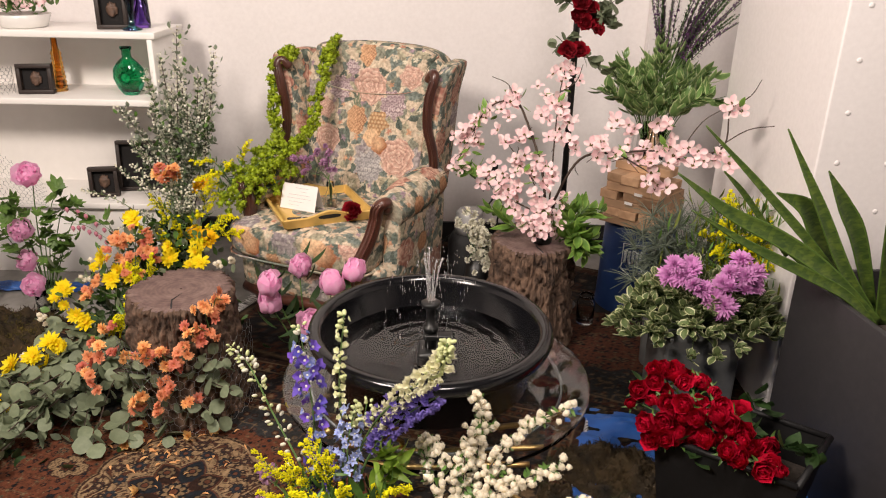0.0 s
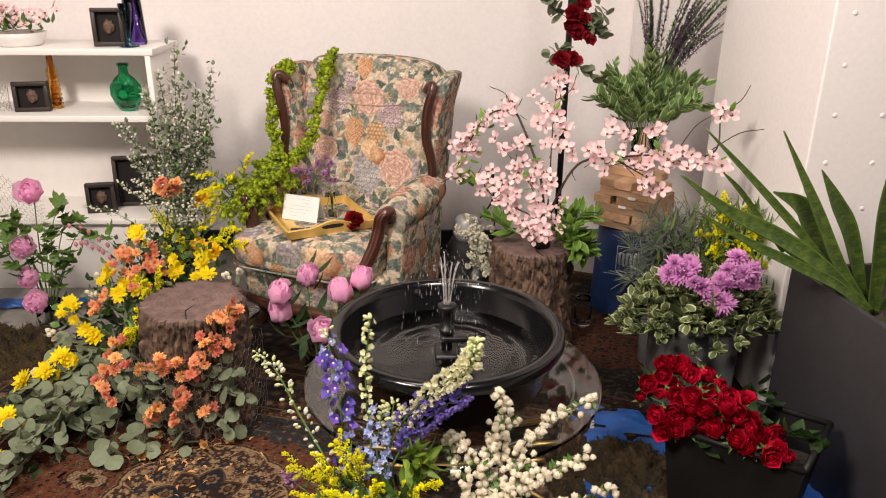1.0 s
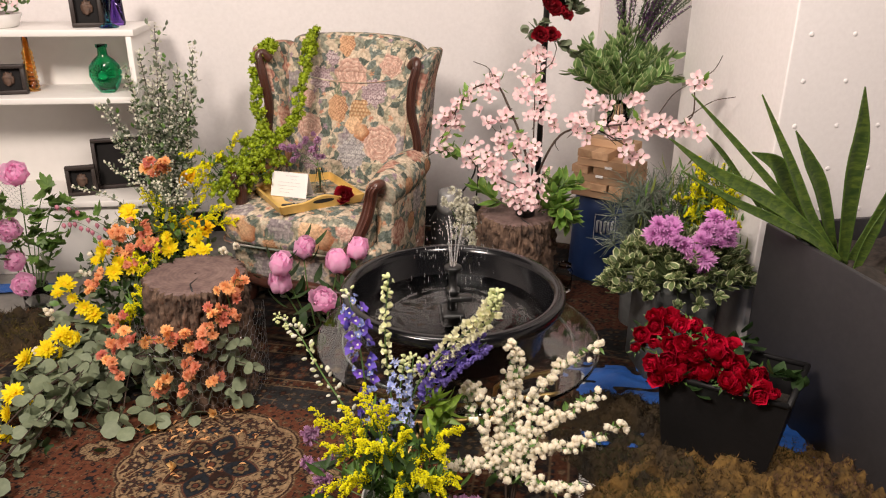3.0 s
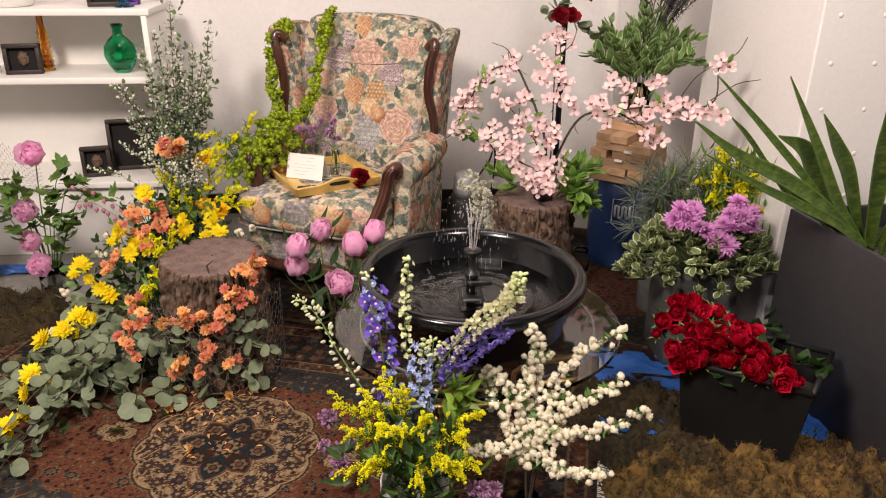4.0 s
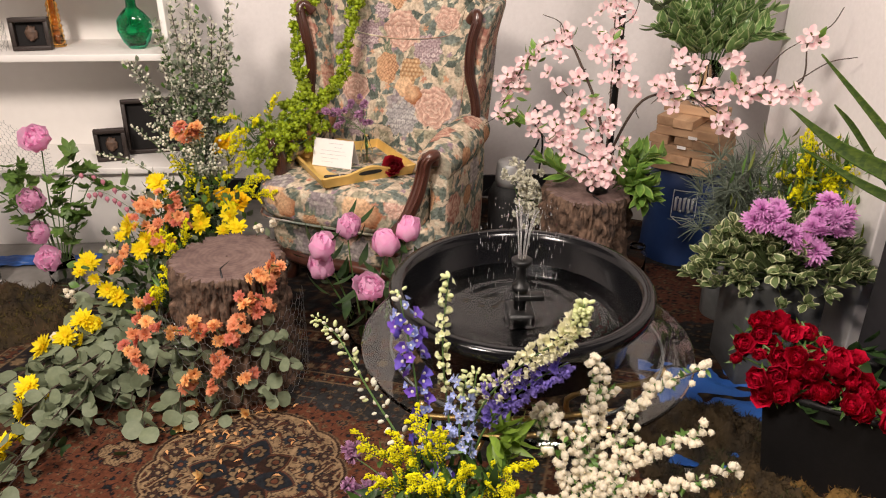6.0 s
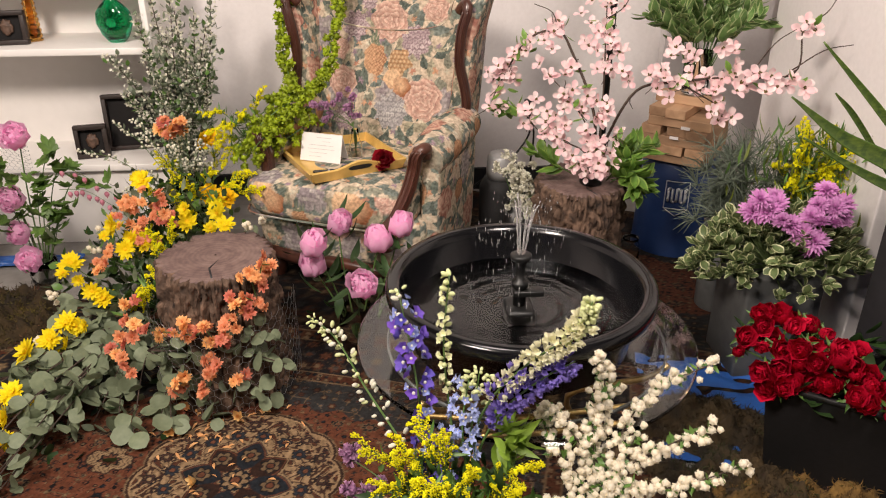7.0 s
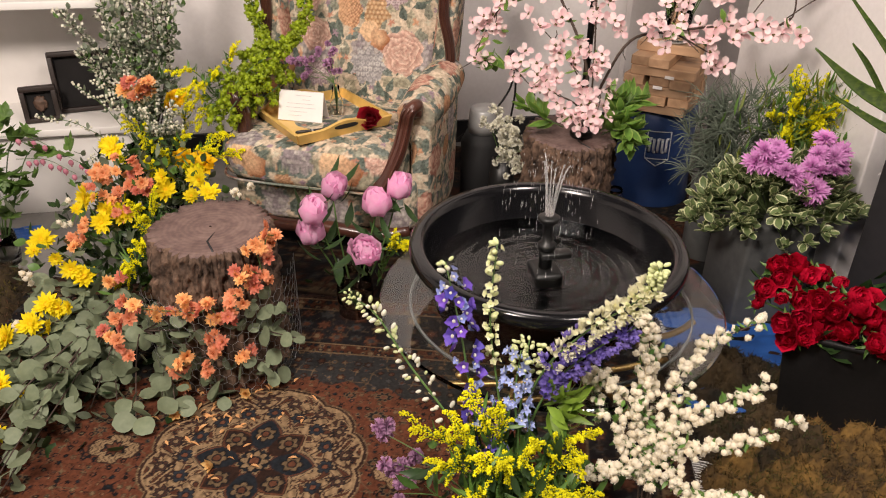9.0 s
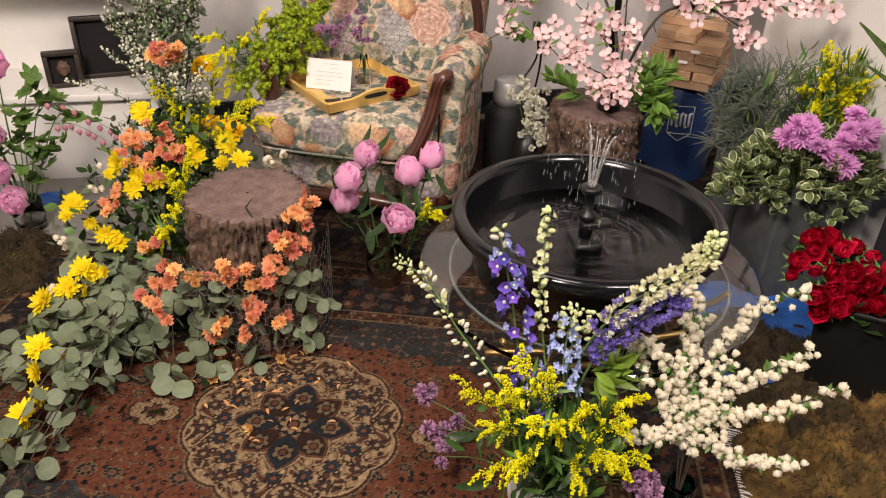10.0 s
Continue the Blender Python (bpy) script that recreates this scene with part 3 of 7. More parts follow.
def rug_colours(u, v, a, b, medallion):
    """A Persian rug, half-sizes a and b: field, corner pieces, guard stripes and main border."""
    c = np.zeros(u.shape + (3,)) + RED * 1.25
    c = np.where(vines(u, v, 62, 0.055, 1.0)[..., None], BEIGE * 0.40, c)
    c = np.where(vines(u, v, 110, 0.07, 5.0)[..., None], BLACKISH, c)
    m, k = motif(u, v, 0.026, [NAVY, BEIGE * 0.55, RUST, BLACKISH], 13, 0.30, 5)
    c = np.where(m[..., None], k, c)
    # palmettes with pale outlines
    i, j = np.floor(u / 0.082), np.floor(v / 0.082)
    h = lambda n_: np.mod(np.sin(i * 127.1 + j * 311.7 + n_ * 74.7) * 43758.5453, 1.0)
    du, dv = u - (i + 0.5 + 0.5 * (h(1) - 0.5)) * 0.082, v - (j + 0.5 + 0.5 * (h(2) - 0.5)) * 0.082
    mm, km = rosette(du, dv * 1.25, 0.019 + 0.012 * h(5), 8, BLACKISH * 1.3, RUST * 0.9, BEIGE * 0.42, h(3))
    c = np.where((mm & (h(4) > 0.42))[..., None], km, c)
    edge = np.minimum(a - np.abs(u), b - np.abs(v))
    # corner pieces
    spand = (np.abs(v) / (b - 0.31) + 0.45 * (np.abs(u) / (a - 0.31)) ** 2 + 0.03 * np.cos(u * 55)) > 0.72
    ms, ks = motif(u + 0.02, v, 0.036, [BEIGE * 0.5, SLATE * 1.5, RUST * 0.6, BROWN], 9, 0.36)
    sc = np.where(ms[..., None], ks, SLATE * 0.72)
    sc = np.where(vines(u, v, 70, 0.07, 4.0)[..., None], BEIGE * 0.42, sc)
    c = np.where(spand[..., None], sc, c)
    if medallion:
        r, t = np.hypot(u / 0.272, v / 0.262), np.arctan2(v / 0.262, u / 0.272)
        rim = 0.95 + 0.075 * np.abs(np.sin(t * 6)) ** 0.7 + 0.06 * np.exp(-((np.abs(np.abs(t) - math.pi / 2)) / 0.12) ** 2)
        body = np.zeros(u.shape + (3,)) + BEIGE * (0.85 + 0.2 * np.sin(u * 300) * np.sin(v * 90))[..., None]
        curl = np.sin(t * 16 + 3.2 * np.sin(r * 17 + 1.5 * np.sin(t * 8))) + 0.8 * np.sin(r * 33 + 2.4 * np.sin(t * 12))
        body = np.where((np.abs(curl) < 0.30)[..., None], BROWN * 0.9, body)
        body = np.where((curl > 1.15)[..., None], RUST * 0.55, body)
        body = np.where((np.abs(curl - 1.15) < 0.12)[..., None], BLACKISH * 1.5, body)
        for n_, at_r, size, pc, cc in ((16, 0.84, 0.078, BROWN * 1.1, BEIGE * 0.8), (16, 0.67, 0.088, NAVY * 1.6, RUST), (32, 0.915, 0.034, RUST * 0.7, BLACKISH), (32, 0.755, 0.040, BROWN * 0.6, BEIGE)):
            w = 2 * math.pi / n_
            off = w / 2 if at_r in (0.67, 0.755) else 0.0
            tk = np.mod(t + off, w) - w / 2
            mm, km = rosette(r * np.cos(tk) - at_r, r * np.sin(tk), size, 6, pc, cc, BLACKISH * 1.4)
            body = np.where(mm[..., None], km, body)
        body = np.where((r < 0.50 + 0.05 * np.cos(t * 8))[..., None], np.where((np.abs(curl) < 0.45)[..., None], BEIGE * 0.45, SLATE * 0.8), body)
        # eight dark cells with pale double outlines about a star
        w = math.pi / 4
        tk = np.mod(t + w / 2, w) - w / 2
        odd = np.floor((t + w / 2) / w) % 2 == 0
        reach, broad = np.where(odd, 0.60, 0.56), np.where(odd, 0.50, 0.46)
        lx, ly = r * np.cos(tk), r * np.sin(tk)
        sl = np.clip((lx - 0.13) / (reach - 0.13), 0, 1)
        half = broad * 0.42 * np.sin(sl ** 0.8 * math.pi) ** 0.75
        inset = half - np.abs(ly)
        cell = (inset > 0) & (lx > 0.13) & (lx < reach)
        body = np.where((r < 0.22)[..., None], NAVY * 0.9, body)
        body = np.where(((np.abs(np.sin(r * 60)) < 0.25) & (r < 0.36))[..., None], BEIGE * 0.4, body)
        body = np.where(cell[..., None], np.where(odd[..., None], NAVY, BROWN * 0.55), body)
        body = np.where((cell & (np.abs(inset - 0.020) < 0.014))[..., None], BEIGE * 0.80, body)
        body = np.where((cell & (np.abs(inset - 0.055) < 0.010))[..., None], RUST * 0.8, body)
        mm, km = rosette(lx - 0.36, ly, 0.115, 6, BEIGE * 0.45, RUST * 0.8, BLACKISH)
        body = np.where((cell & mm)[..., None], km, body)
        mm, km = rosette(r * np.cos(t), r * np.sin(t), 0.155, 8, BEIGE * 0.7, RUST, BLACKISH)
        body = np.where(mm[..., None], km, body)
        body = np.where((r > rim - 0.035)[..., None], BEIGE * 0.95, body)
        body = np.where((np.abs(r - rim) < 0.014)[..., None], BROWN * 0.7, body)
        body = np.where((r > rim + 0.016)[..., None], BEIGE * 0.45, body)
        c = np.where((r < rim + 0.03)[..., None], body, c)
        # pendants
        up = np.abs(u) - 0.37
        lobe = np.abs(up) / 0.085 + np.abs(v) / 0.06 + 0.12 * np.cos(np.arctan2(v, up) * 8)
        pc = np.where((np.abs(np.sin(u * 210 + 2 * np.sin(v * 160))) < 0.32)[..., None], BROWN, BEIGE * 0.85)
        pc = np.where((lobe < 0.35)[..., None], RUST * 0.8, pc)
        pc = np.where((np.abs(lobe - 0.40) < 0.07)[..., None], BLACKISH, pc)
        pc = np.where((lobe > 0.90)[..., None], BROWN * 0.7, pc)
        c = np.where((lobe < 1)[..., None], pc, c)
    # guard stripes and main border
    s = np.where(b - np.abs(v) < a - np.abs(u), u, v)
    for lo, hi, base, pal, cell in ((0.265, 0.31, RED * 0.75, [BEIGE * 0.6, NAVY], 0.022), (0.09, 0.265, BLACKISH * 1.4, [RUST * 0.8, BEIGE * 0.6, BROWN, SLATE], 0.058), (0.035, 0.09, RED * 0.8, [BEIGE * 0.55, NAVY], 0.03), (-1, 0.035, BROWN * 0.8, [BROWN, BLACKISH], 0.02)):
        band = (edge >= lo) & (edge < hi)
        mb, kb = motif(s, edge - lo, cell, pal, 11, 0.47)
        bc = np.where(mb[..., None], kb, base)
        bc = np.where(vines(s, edge, 80, 0.10, 6.0)[..., None], bc * 0.5 + BEIGE * 0.18, bc)
        bc = np.where((np.abs(edge - hi) < 0.005)[..., None], BEIGE * 0.5, bc)
        c = np.where(band[..., None], bc, c)
    return c


def rug(name, at, turn, a, b, step, label, medallion=True, lift=0.0, dull=1.0):
    def spread(half, dense):
        inner = np.arange(-dense, dense, step)
        outer = np.linspace(dense, half, int((half - dense) / (step * 2)) + 1)
        return np.concatenate([-outer[:0:-1], inner, outer])

    uu_, vv_ = spread(a, 0.62), spread(b, 0.50)
    nu, nv = len(uu_), len(vv_)
    u, v = np.meshgrid(uu_, vv_)
    z = 0.008 + lift + 0.0015 * np.sin(u * 7 + v * 3) + 0.001 * np.sin(v * 11)
    z[0], z[-1], z[:, 0], z[:, -1] = lift, lift, lift, lift
    pts = np.stack([u, v, z], -1).reshape(-1, 3)
    i = np.arange(nu * nv).reshape(nv, nu)
    quads = np.stack([i[:-1, :-1], i[:-1, 1:], i[1:, 1:], i[1:, :-1]], -1).reshape(-1, 4)
    me = bpy.data.meshes.new(name)
    me.vertices.add(len(pts)), me.loops.add(quads.size), me.polygons.add(len(quads))
    me.vertices.foreach_set("co", pts.ravel())
    me.loops.foreach_set("vertex_index", quads.ravel().astype(np.int32))
    me.polygons.foreach_set("loop_start", np.arange(0, quads.size, 4, dtype=np.int32))
    me.update(calc_edges=True)
    at_c = me.attributes.new("weave", "FLOAT_COLOR", "POINT")
    col = np.ones((len(pts), 4))
    col[:, :3] = rug_colours(u, v, a, b, medallion).reshape(-1, 3) * dull * 0.70
    at_c.data.foreach_set("color", col.ravel())
    me.materials.append(M_weave)
    ob = solo(name, me, (*at, 0.0), label, "rug", turn=turn)
    g = Geo()
    R = random.Random(3)
    for end in (-1, 1):
        y = -b
        while y < b:
            g.add(tube(spline([(end * a, y, 0.004 + lift), (end * (a + 0.025), y + R.uniform(-0.006, 0.006), 0.006), (end * (a + R.uniform(0.04, 0.06)), y + R.uniform(-0.015, 0.015), 0.003)], 4), 0.0016, 3, False))
            y += 0.008
    part("fringe", g.mesh("fringe", M_paper), ob, label="cream knotted fringe", kind="stuff")
    return ob


# ---- the room ----
def wall(name, sx, sy, sz, at, material, label=""):
    return solo(name, Geo().add(block(sx, sy, sz, 0)).mesh(name, material, smooth=False), at, label or "plain white painted wall", "wall", kind="structure")


tagged(wall("floor", 8, 8, 0.1, (0, 1.5, -0.1), M_floor, "grey concrete floor"), category="floor")
wall("wall_north", 8, 0.15, 3.3, (0, 3.945, 0), M_wall)
# side walls out of view, added to close the room and bounce light
wall("wall_west", 0.15, 8, 3.3, (-3.6, 1.5, 0), M_wall)
wall("wall_east", 0.15, 8, 3.3, (3.6, 1.5, 0), M_wall)
# unseen south wall and ceiling, added dark to keep the table glass from reflecting white
wall("wall_south", 8, 0.15, 3.3, (0, -2.6, 0), M_unseen_dark, "unseen dark wall added to darken reflections")
tagged(wall("ceiling", 8, 8, 0.1, (0, 1.5, 3.25), M_unseen_dark, "unseen dark ceiling added to darken reflections"), category="ceiling")
tagged(wall("baseboard", 7, 0.02, 0.11, (0, 3.858, 0), M_base, "black rubber baseboard along the white wall"), category="baseboard")

# white pier: its side, and the studded panel that faces the room
pier = thing("white_pier", (1.6, 2.7, 0), "white pier with a studded padded front panel", "pier", kind="structure")
part("pier_body", Geo().add(block(1.0, 0.83, 3.2, 0.006, 3), Matrix.Translation((0.005, -0.035, 0))).mesh("pier_body", M_wall, smooth=False), pier)
stud = Geo().add(blob(0.008, 0.008, 0.0028, 12, 6)).mesh("stud", M_wall)
for ix in range(6):
    for iz in range(12):
        part("stud", stud, pier, Matrix.Translation((1.166 + 0.148 * ix, 2.2495, 0.468 + 0.15 * iz)) @ Matrix.Rotation(radians(90), 4, "X"))
wall("wall_recess", 0.5, 0.06, 3.2, (1.2, 3.83, 0), M_wall, "white painted wall return")

# dark planter trough in front of the pier
trough = thing("plant_trough", (1.45, 1.75, 0), "tall matt dark grey planter trough filled with soil", "planter")
panel = [(1.065, 2.13), (1.19, 1.15)]
d = Vector((panel[1][0] - panel[0][0], panel[1][1] - panel[0][1], 0))
mid = Vector(((panel[0][0] + panel[1][0]) / 2, (panel[0][1] + panel[1][1]) / 2, 0))
rot = Matrix.Rotation(math.atan2(d.y, d.x), 4, "Z")
part("side_panel", Geo().add(block(d.length, 0.018, 0.62, 0.003)).mesh("side_panel", M_panel), trough, Matrix.Translation(mid) @ rot)
part("side_panel", Geo().add(block(d.length, 0.018, 0.62, 0.003)).mesh("side_panel", M_panel), trough, Matrix.Translation(mid + Vector((0.6, 0.06, 0))) @ rot)
part("end_panel", Geo().add(block(0.58, 0.018, 0.615, 0.003)).mesh("end_panel", M_panel), trough, Matrix.Translation((1.37, 2.16, 0)) @ Matrix.Rotation(radians(5), 4, "Z"))
part("end_panel", Geo().add(block(0.58, 0.018, 0.615, 0.003)).mesh("end_panel", M_panel), trough, Matrix.Translation((1.50, 1.17, 0)) @ Matrix.Rotation(radians(5), 4, "Z"))
sg = Geo()
n = 40
uu, vv = np.meshgrid(np.linspace(0, 1, n), np.linspace(0, 1, n))
sx, sy = 1.08 + 0.10 * (1 - vv) + uu * 0.55, 1.2 + vv * 0.92 + 0.03 * uu
sz = 0.55 + np.array([0.03 * noise.noise(Vector((float(x) * 14, float(y) * 14, 0))) for x, y in zip(sx.ravel(), sy.ravel())]).reshape(n, n)
ii = np.arange(n * n).reshape(n, n)
sg.add((np.stack([sx, sy, sz], -1).reshape(-1, 3) - np.array((1.45, 1.75, 0)), np.stack([ii[:-1, :-1], ii[:-1, 1:], ii[1:, 1:], ii[1:, :-1]], -1).reshape(-1, 4).tolist()))
part("soil", sg.mesh("soil", M_soil), trough, label="dark crumbly potting soil")

# rugs
rug("medallion_rug", (-0.77, 1.80), -16, 1.10, 0.76, 0.0031, "worn red Persian rug with a beige medallion", lift=0.007)
rug("dark_rug", (0.25, 2.95), -24, 1.05, 0.72, 0.008, "dark brown patterned rug under the stumps", medallion=False, lift=0.0, dull=0.45)


# ---- white shelf unit ----
shelf = thing("shelf_unit", (-2.1, 3.50, 0), "white laminate open shelf unit against the wall", "shelf")
for z, w in ((1.10, 1.66), (0.813, 1.60), (0.335, 1.60)):
    part("shelf_board", Geo().add(block(w, 0.36, 0.028, 0.003)).mesh("shelf_board", M_shelf), shelf, Matrix.Translation((-2.08, 3.50, z)))
for x in (-1.275, -2.90):
    part("side_board", Geo().add(block(0.024, 0.358, 1.099, 0.003)).mesh("side_board", M_shelf), shelf, Matrix.Translation((x, 3.50, 0)))
part("back_board", Geo().add(block(1.6, 0.012, 1.08, 0.001)).mesh("back_board", M_shelf), shelf, Matrix.Translation((-2.08, 3.675, 0.0)))
part("plinth_board", Geo().add(block(1.6, 0.02, 0.33, 0.002)).mesh("plinth_board", M_shelf), shelf, Matrix.Translation((-2.08, 3.36, 0.0)))


# ---- armchair ----
chair = thing("armchair", (-0.507, 2.88, 0), "wing armchair in floral fabric with carved dark wood", "armchair", turn=-23)
T = Matrix.Translation


def chair_part(name, geo, m=M_fabric, label="", motifs=()):
    me = geo.mesh(name, m)
    if m is M_fabric:
        print_fabric(me, motifs)
    return part(name, me, chair, label=label)


v, f = puff(0.68, 0.66, 0.17, 0.28, 400, 0.45, 170)
v[:, 2] += 0.022 * (1 - (v[:, 0] / 0.35) ** 2) * (v[:, 2] > 0)
v[:, 1] -= 0.03 * (1 - (v[:, 0] / 0.34) ** 2) * (v[:, 1] < 0)
chair_part("seat", Geo().add((v, f), T((-0.05, 0.195, 0.375))), motifs=SEAT_PRINT)
chair_part("seat_base", Geo().add(puff(0.70, 0.56, 0.22, 0.2, 360, 0.25, 120), T((-0.02, 0.20, 0.235))), motifs=SEAT_PRINT)
chair_part("piping", Geo().add(tube([(-0.05 + 0.335 * math.copysign(abs(math.cos(a)) ** 0.28, math.cos(a)), 0.195 - 0.03 * math.cos((a - 1.5 * math.pi) * 0.9) + 0.325 * math.copysign(abs(math.sin(a)) ** 0.28, math.sin(a)), 0.318) for a in np.linspace(1.10 * math.pi, 1.94 * math.pi, 40)], 0.005, 6)), M_fabric, "fabric-covered piping")
# back, leaning and bulging
v, f = puff(0.74, 0.19, 0.72, 0.35, 520, 0.4, 260)
v[:, 2] += 0.72
s = (v[:, 2] - 0.40) / 0.68
v[:, 1] += 0.40 + 0.15 * s
v[:, 0] *= 0.80 + 0.19 * np.clip(s, 0, 1)
v[:, 2] += 0.022 * np.cos(v[:, 0] * 4.2) * np.clip(s, 0, 1)
chair_part("backrest", Geo().add((v, f)), motifs=BACK_PRINT)
v, f = puff(0.50, 0.16, 0.19, 0.3, 340, 0.45, 110)
v[:, 2] += 0.024 * np.cos(v[:, 0] * 4.5)
v[:, 0] *= 1 + 0.25 * (v[:, 2] > 0) * np.clip(v[:, 2] / 0.1, 0, 1)
chair_part("head_flap", Geo().add((v, f), T((0, 0.505, 0.985)) @ Matrix.Rotation(radians(-13), 4, "X")), label="fabric flap over the top of the back", motifs=BACK_PRINT)
chair_part("seam", Geo().add(tube(spline([(-0.25, 0.45, 1.02), (-0.22, 0.425, 0.93), (0, 0.412, 0.905), (0.22, 0.425, 0.93), (0.26, 0.45, 1.02), (0.29, 0.50, 1.07)], 24), 0.004, 5)), M_fabric)
for sgn in (-1, 1):
    # wing
    v, f = puff(0.085, 0.30, 0.58, 0.45, 200, 0.34, 160)
    v[:, 2] += 0.77
    s = np.clip((v[:, 2] - 0.5) / 0.55, 0, 1)
    v[:, 1] = v[:, 1] * (0.62 + 0.38 * s) + 0.41 + 0.05 * s
    v[:, 0] += sgn * (0.305 + 0.03 * s) + sgn * 0.05 * s * np.clip((0.52 - v[:, 1]) / 0.3, -0.4, 1)
    v[:, 0] += sgn * 0.035 * np.clip((v[:, 2] - 0.90) / 0.15, 0, 1) ** 1.5
    chair_part("wing", Geo().add((v, f)))
    # rolled arm and the padded side below it
    pts = spline([(sgn * 0.315, -0.015, 0.55), (sgn * 0.32, 0.10, 0.565), (sgn * 0.33, 0.24, 0.58), (sgn * 0.335, 0.36, 0.59)], 75)
    chair_part("arm_roll", Geo().add(tube(pts, [0.066 + 0.012 * math.sin(i / len(pts) * 3) for i in range(len(pts))], 76)))
    v, f = puff(0.09, 0.44, 0.46, 0.4, 260, 0.3, 150)
    s = np.clip((v[:, 2] + 0.23) / 0.46, 0, 1)
    v[:, 0] += sgn * (0.325 + 0.01 * s)
    v[:, 1] += 0.20 - 0.02 * (1 - s)
    v[:, 2] += 0.335
    chair_part("arm_side", Geo().add((v, f)))
    # carved post of the arm: scroll at the top, sweeping forward and down
    inn = 1.0 if sgn > 0 else 0.0
    line = spline([(sgn * 0.305, 0.0, 0.555), (sgn * 0.325, -0.035, 0.60), (sgn * 0.305, -0.065, 0.585), (sgn * 0.29, -0.06, 0.53), (sgn * (0.295 - 0.02 * inn), -0.05 - 0.03 * inn, 0.46), (sgn * (0.295 - 0.05 * inn), -0.04 - 0.07 * inn, 0.38), (sgn * (0.295 - 0.085 * inn), -0.04 - 0.10 * inn, 0.31), (sgn * (0.295 - 0.09 * inn), -0.04 - 0.105 * inn, 0.25)], 40)
    g = Geo().add(tube(line, [0.021 + 0.010 * (i / len(line)) for i in range(len(line))], 10))
    for k in (-0.014, 0.0, 0.014):
        g.add(tube([q + Vector((k, -0.022, 0.006)) for q in line[8:]], 0.005, 5))
    chair_part("arm_post", g, M_dark_wood, "carved dark wood arm front")
    chair_part("scroll", Geo().add(lathe([(0.004, -0.032), (0.021, -0.03), (0.026, 0), (0.021, 0.03), (0.004, 0.032)], 20), T((sgn * 0.31, -0.03, 0.58)) @ Matrix.Rotation(radians(90), 4, "Y")), M_dark_wood, "carved dark wood scroll")
    line = spline([(sgn * 0.325, 0.325, 1.00), (sgn * 0.352, 0.310, 1.03), (sgn * 0.365, 0.295, 1.01), (sgn * 0.345, 0.288, 0.93), (sgn * 0.335, 0.30, 0.82), (sgn * 0.352, 0.315, 0.72), (sgn * 0.355, 0.32, 0.65), (sgn * 0.335, 0.32, 0.60)], 40)
    g = Geo().add(tube(line, 0.019, 10))
    for k in (-0.010, 0.006):
        g.add(tube([q + Vector((k, -0.017, 0.0)) for q in line[10:]], 0.0045, 5))
    chair_part("wing_post", g, M_dark_wood, "carved dark wood wing edge")
    for y in (0.0, 0.40):
        chair_part("leg", Geo().add(tube([(sgn * 0.30, y, 0.20), (sgn * 0.31, y - 0.02, 0.12), (sgn * 0.305, y - 0.005, 0.05), (sgn * 0.315, y - 0.02, 0.0)], [0.034, 0.03, 0.02, 0.026], 10)), M_dark_wood, "dark wood leg")
chair_part("front_rail", Geo().add(tube(spline([(-0.34, -0.06, 0.14), (-0.18, -0.09, 0.125), (0, -0.10, 0.14), (0.18, -0.09, 0.125), (0.30, -0.06, 0.14)], 24), 0.024, 8)), M_dark_wood, "carved dark wood rail")


# ---- stumps ----
def stump(at, rx, ry, h, label, seed, turn=0):
    ob = thing("tree_stump", at, label, "stump", turn=turn)
    n, m = 230, 56
    v, f = [], []
    for i in range(m + 1):
        z = h * i / m
        for k in range(n):
            a = TAU * k / n
            q = Vector((math.cos(a) * 2.2, math.sin(a) * 2.2, z * 2 + seed))
            crack = max(0.0, 1 - 5 * abs(noise.noise(Vector((math.cos(a) * 10, math.sin(a) * 10, z * 13 + seed * 3)))))
            ridge = 0.012 - 0.020 * crack + abs(noise.noise(Vector((math.cos(a) * 9, math.sin(a) * 9, z * 9 + seed)))) * 0.020 + noise.noise(q * 5) * 0.014 + abs(noise.noise(Vector((math.cos(a) * 16, math.sin(a) * 16, z * 24 + seed)))) * 0.018 - 0.008
            s = 1 + 0.06 * noise.noise(q * 0.6) + 0.10 * (1 - i / m) ** 2
            edge = -0.006 if i == m else 0
            v.append(((rx * s - 0.012 + ridge + edge) * math.cos(a), (ry * s - 0.012 + ridge + edge) * math.sin(a), z))
    for i in range(m):
        for k in range(n):
            f.append((i * n + k, i * n + (k + 1) % n, (i + 1) * n + (k + 1) % n, (i + 1) * n + k))
    part("bark", Geo().add((np.array(v), f)).mesh("bark", M_bark), ob, label="rough ridged brown bark")
    top = np.array(v[-n:])
    rings = [top * np.array((s, s, 1)) + np.array((0, 0, 0.003 - 0.002 * (1 - s))) for s in (0.985, 0.8, 0.6, 0.4, 0.2, 0.02)]
    vv = np.concatenate([top - np.array((0, 0, 0.01))] + rings)
    ff = [(i * n + k, i * n + (k + 1) % n, (i + 1) * n + (k + 1) % n, (i + 1) * n + k) for i in range(6) for k in range(n)]
    part("cut_face", Geo().add((vv, ff)).mesh("cut_face", M_cut), ob, label="sawn face with rings and a crack")
    part("crack", Geo().add(tube([(0.02, -ry * 0.85, h + 0.001), (0.0, -ry * 0.5, h + 0.002), (0.015, -ry * 0.2, h + 0.001)], [0.004, 0.003, 0.001], 5)).mesh("crack", M_base), ob)
    return ob


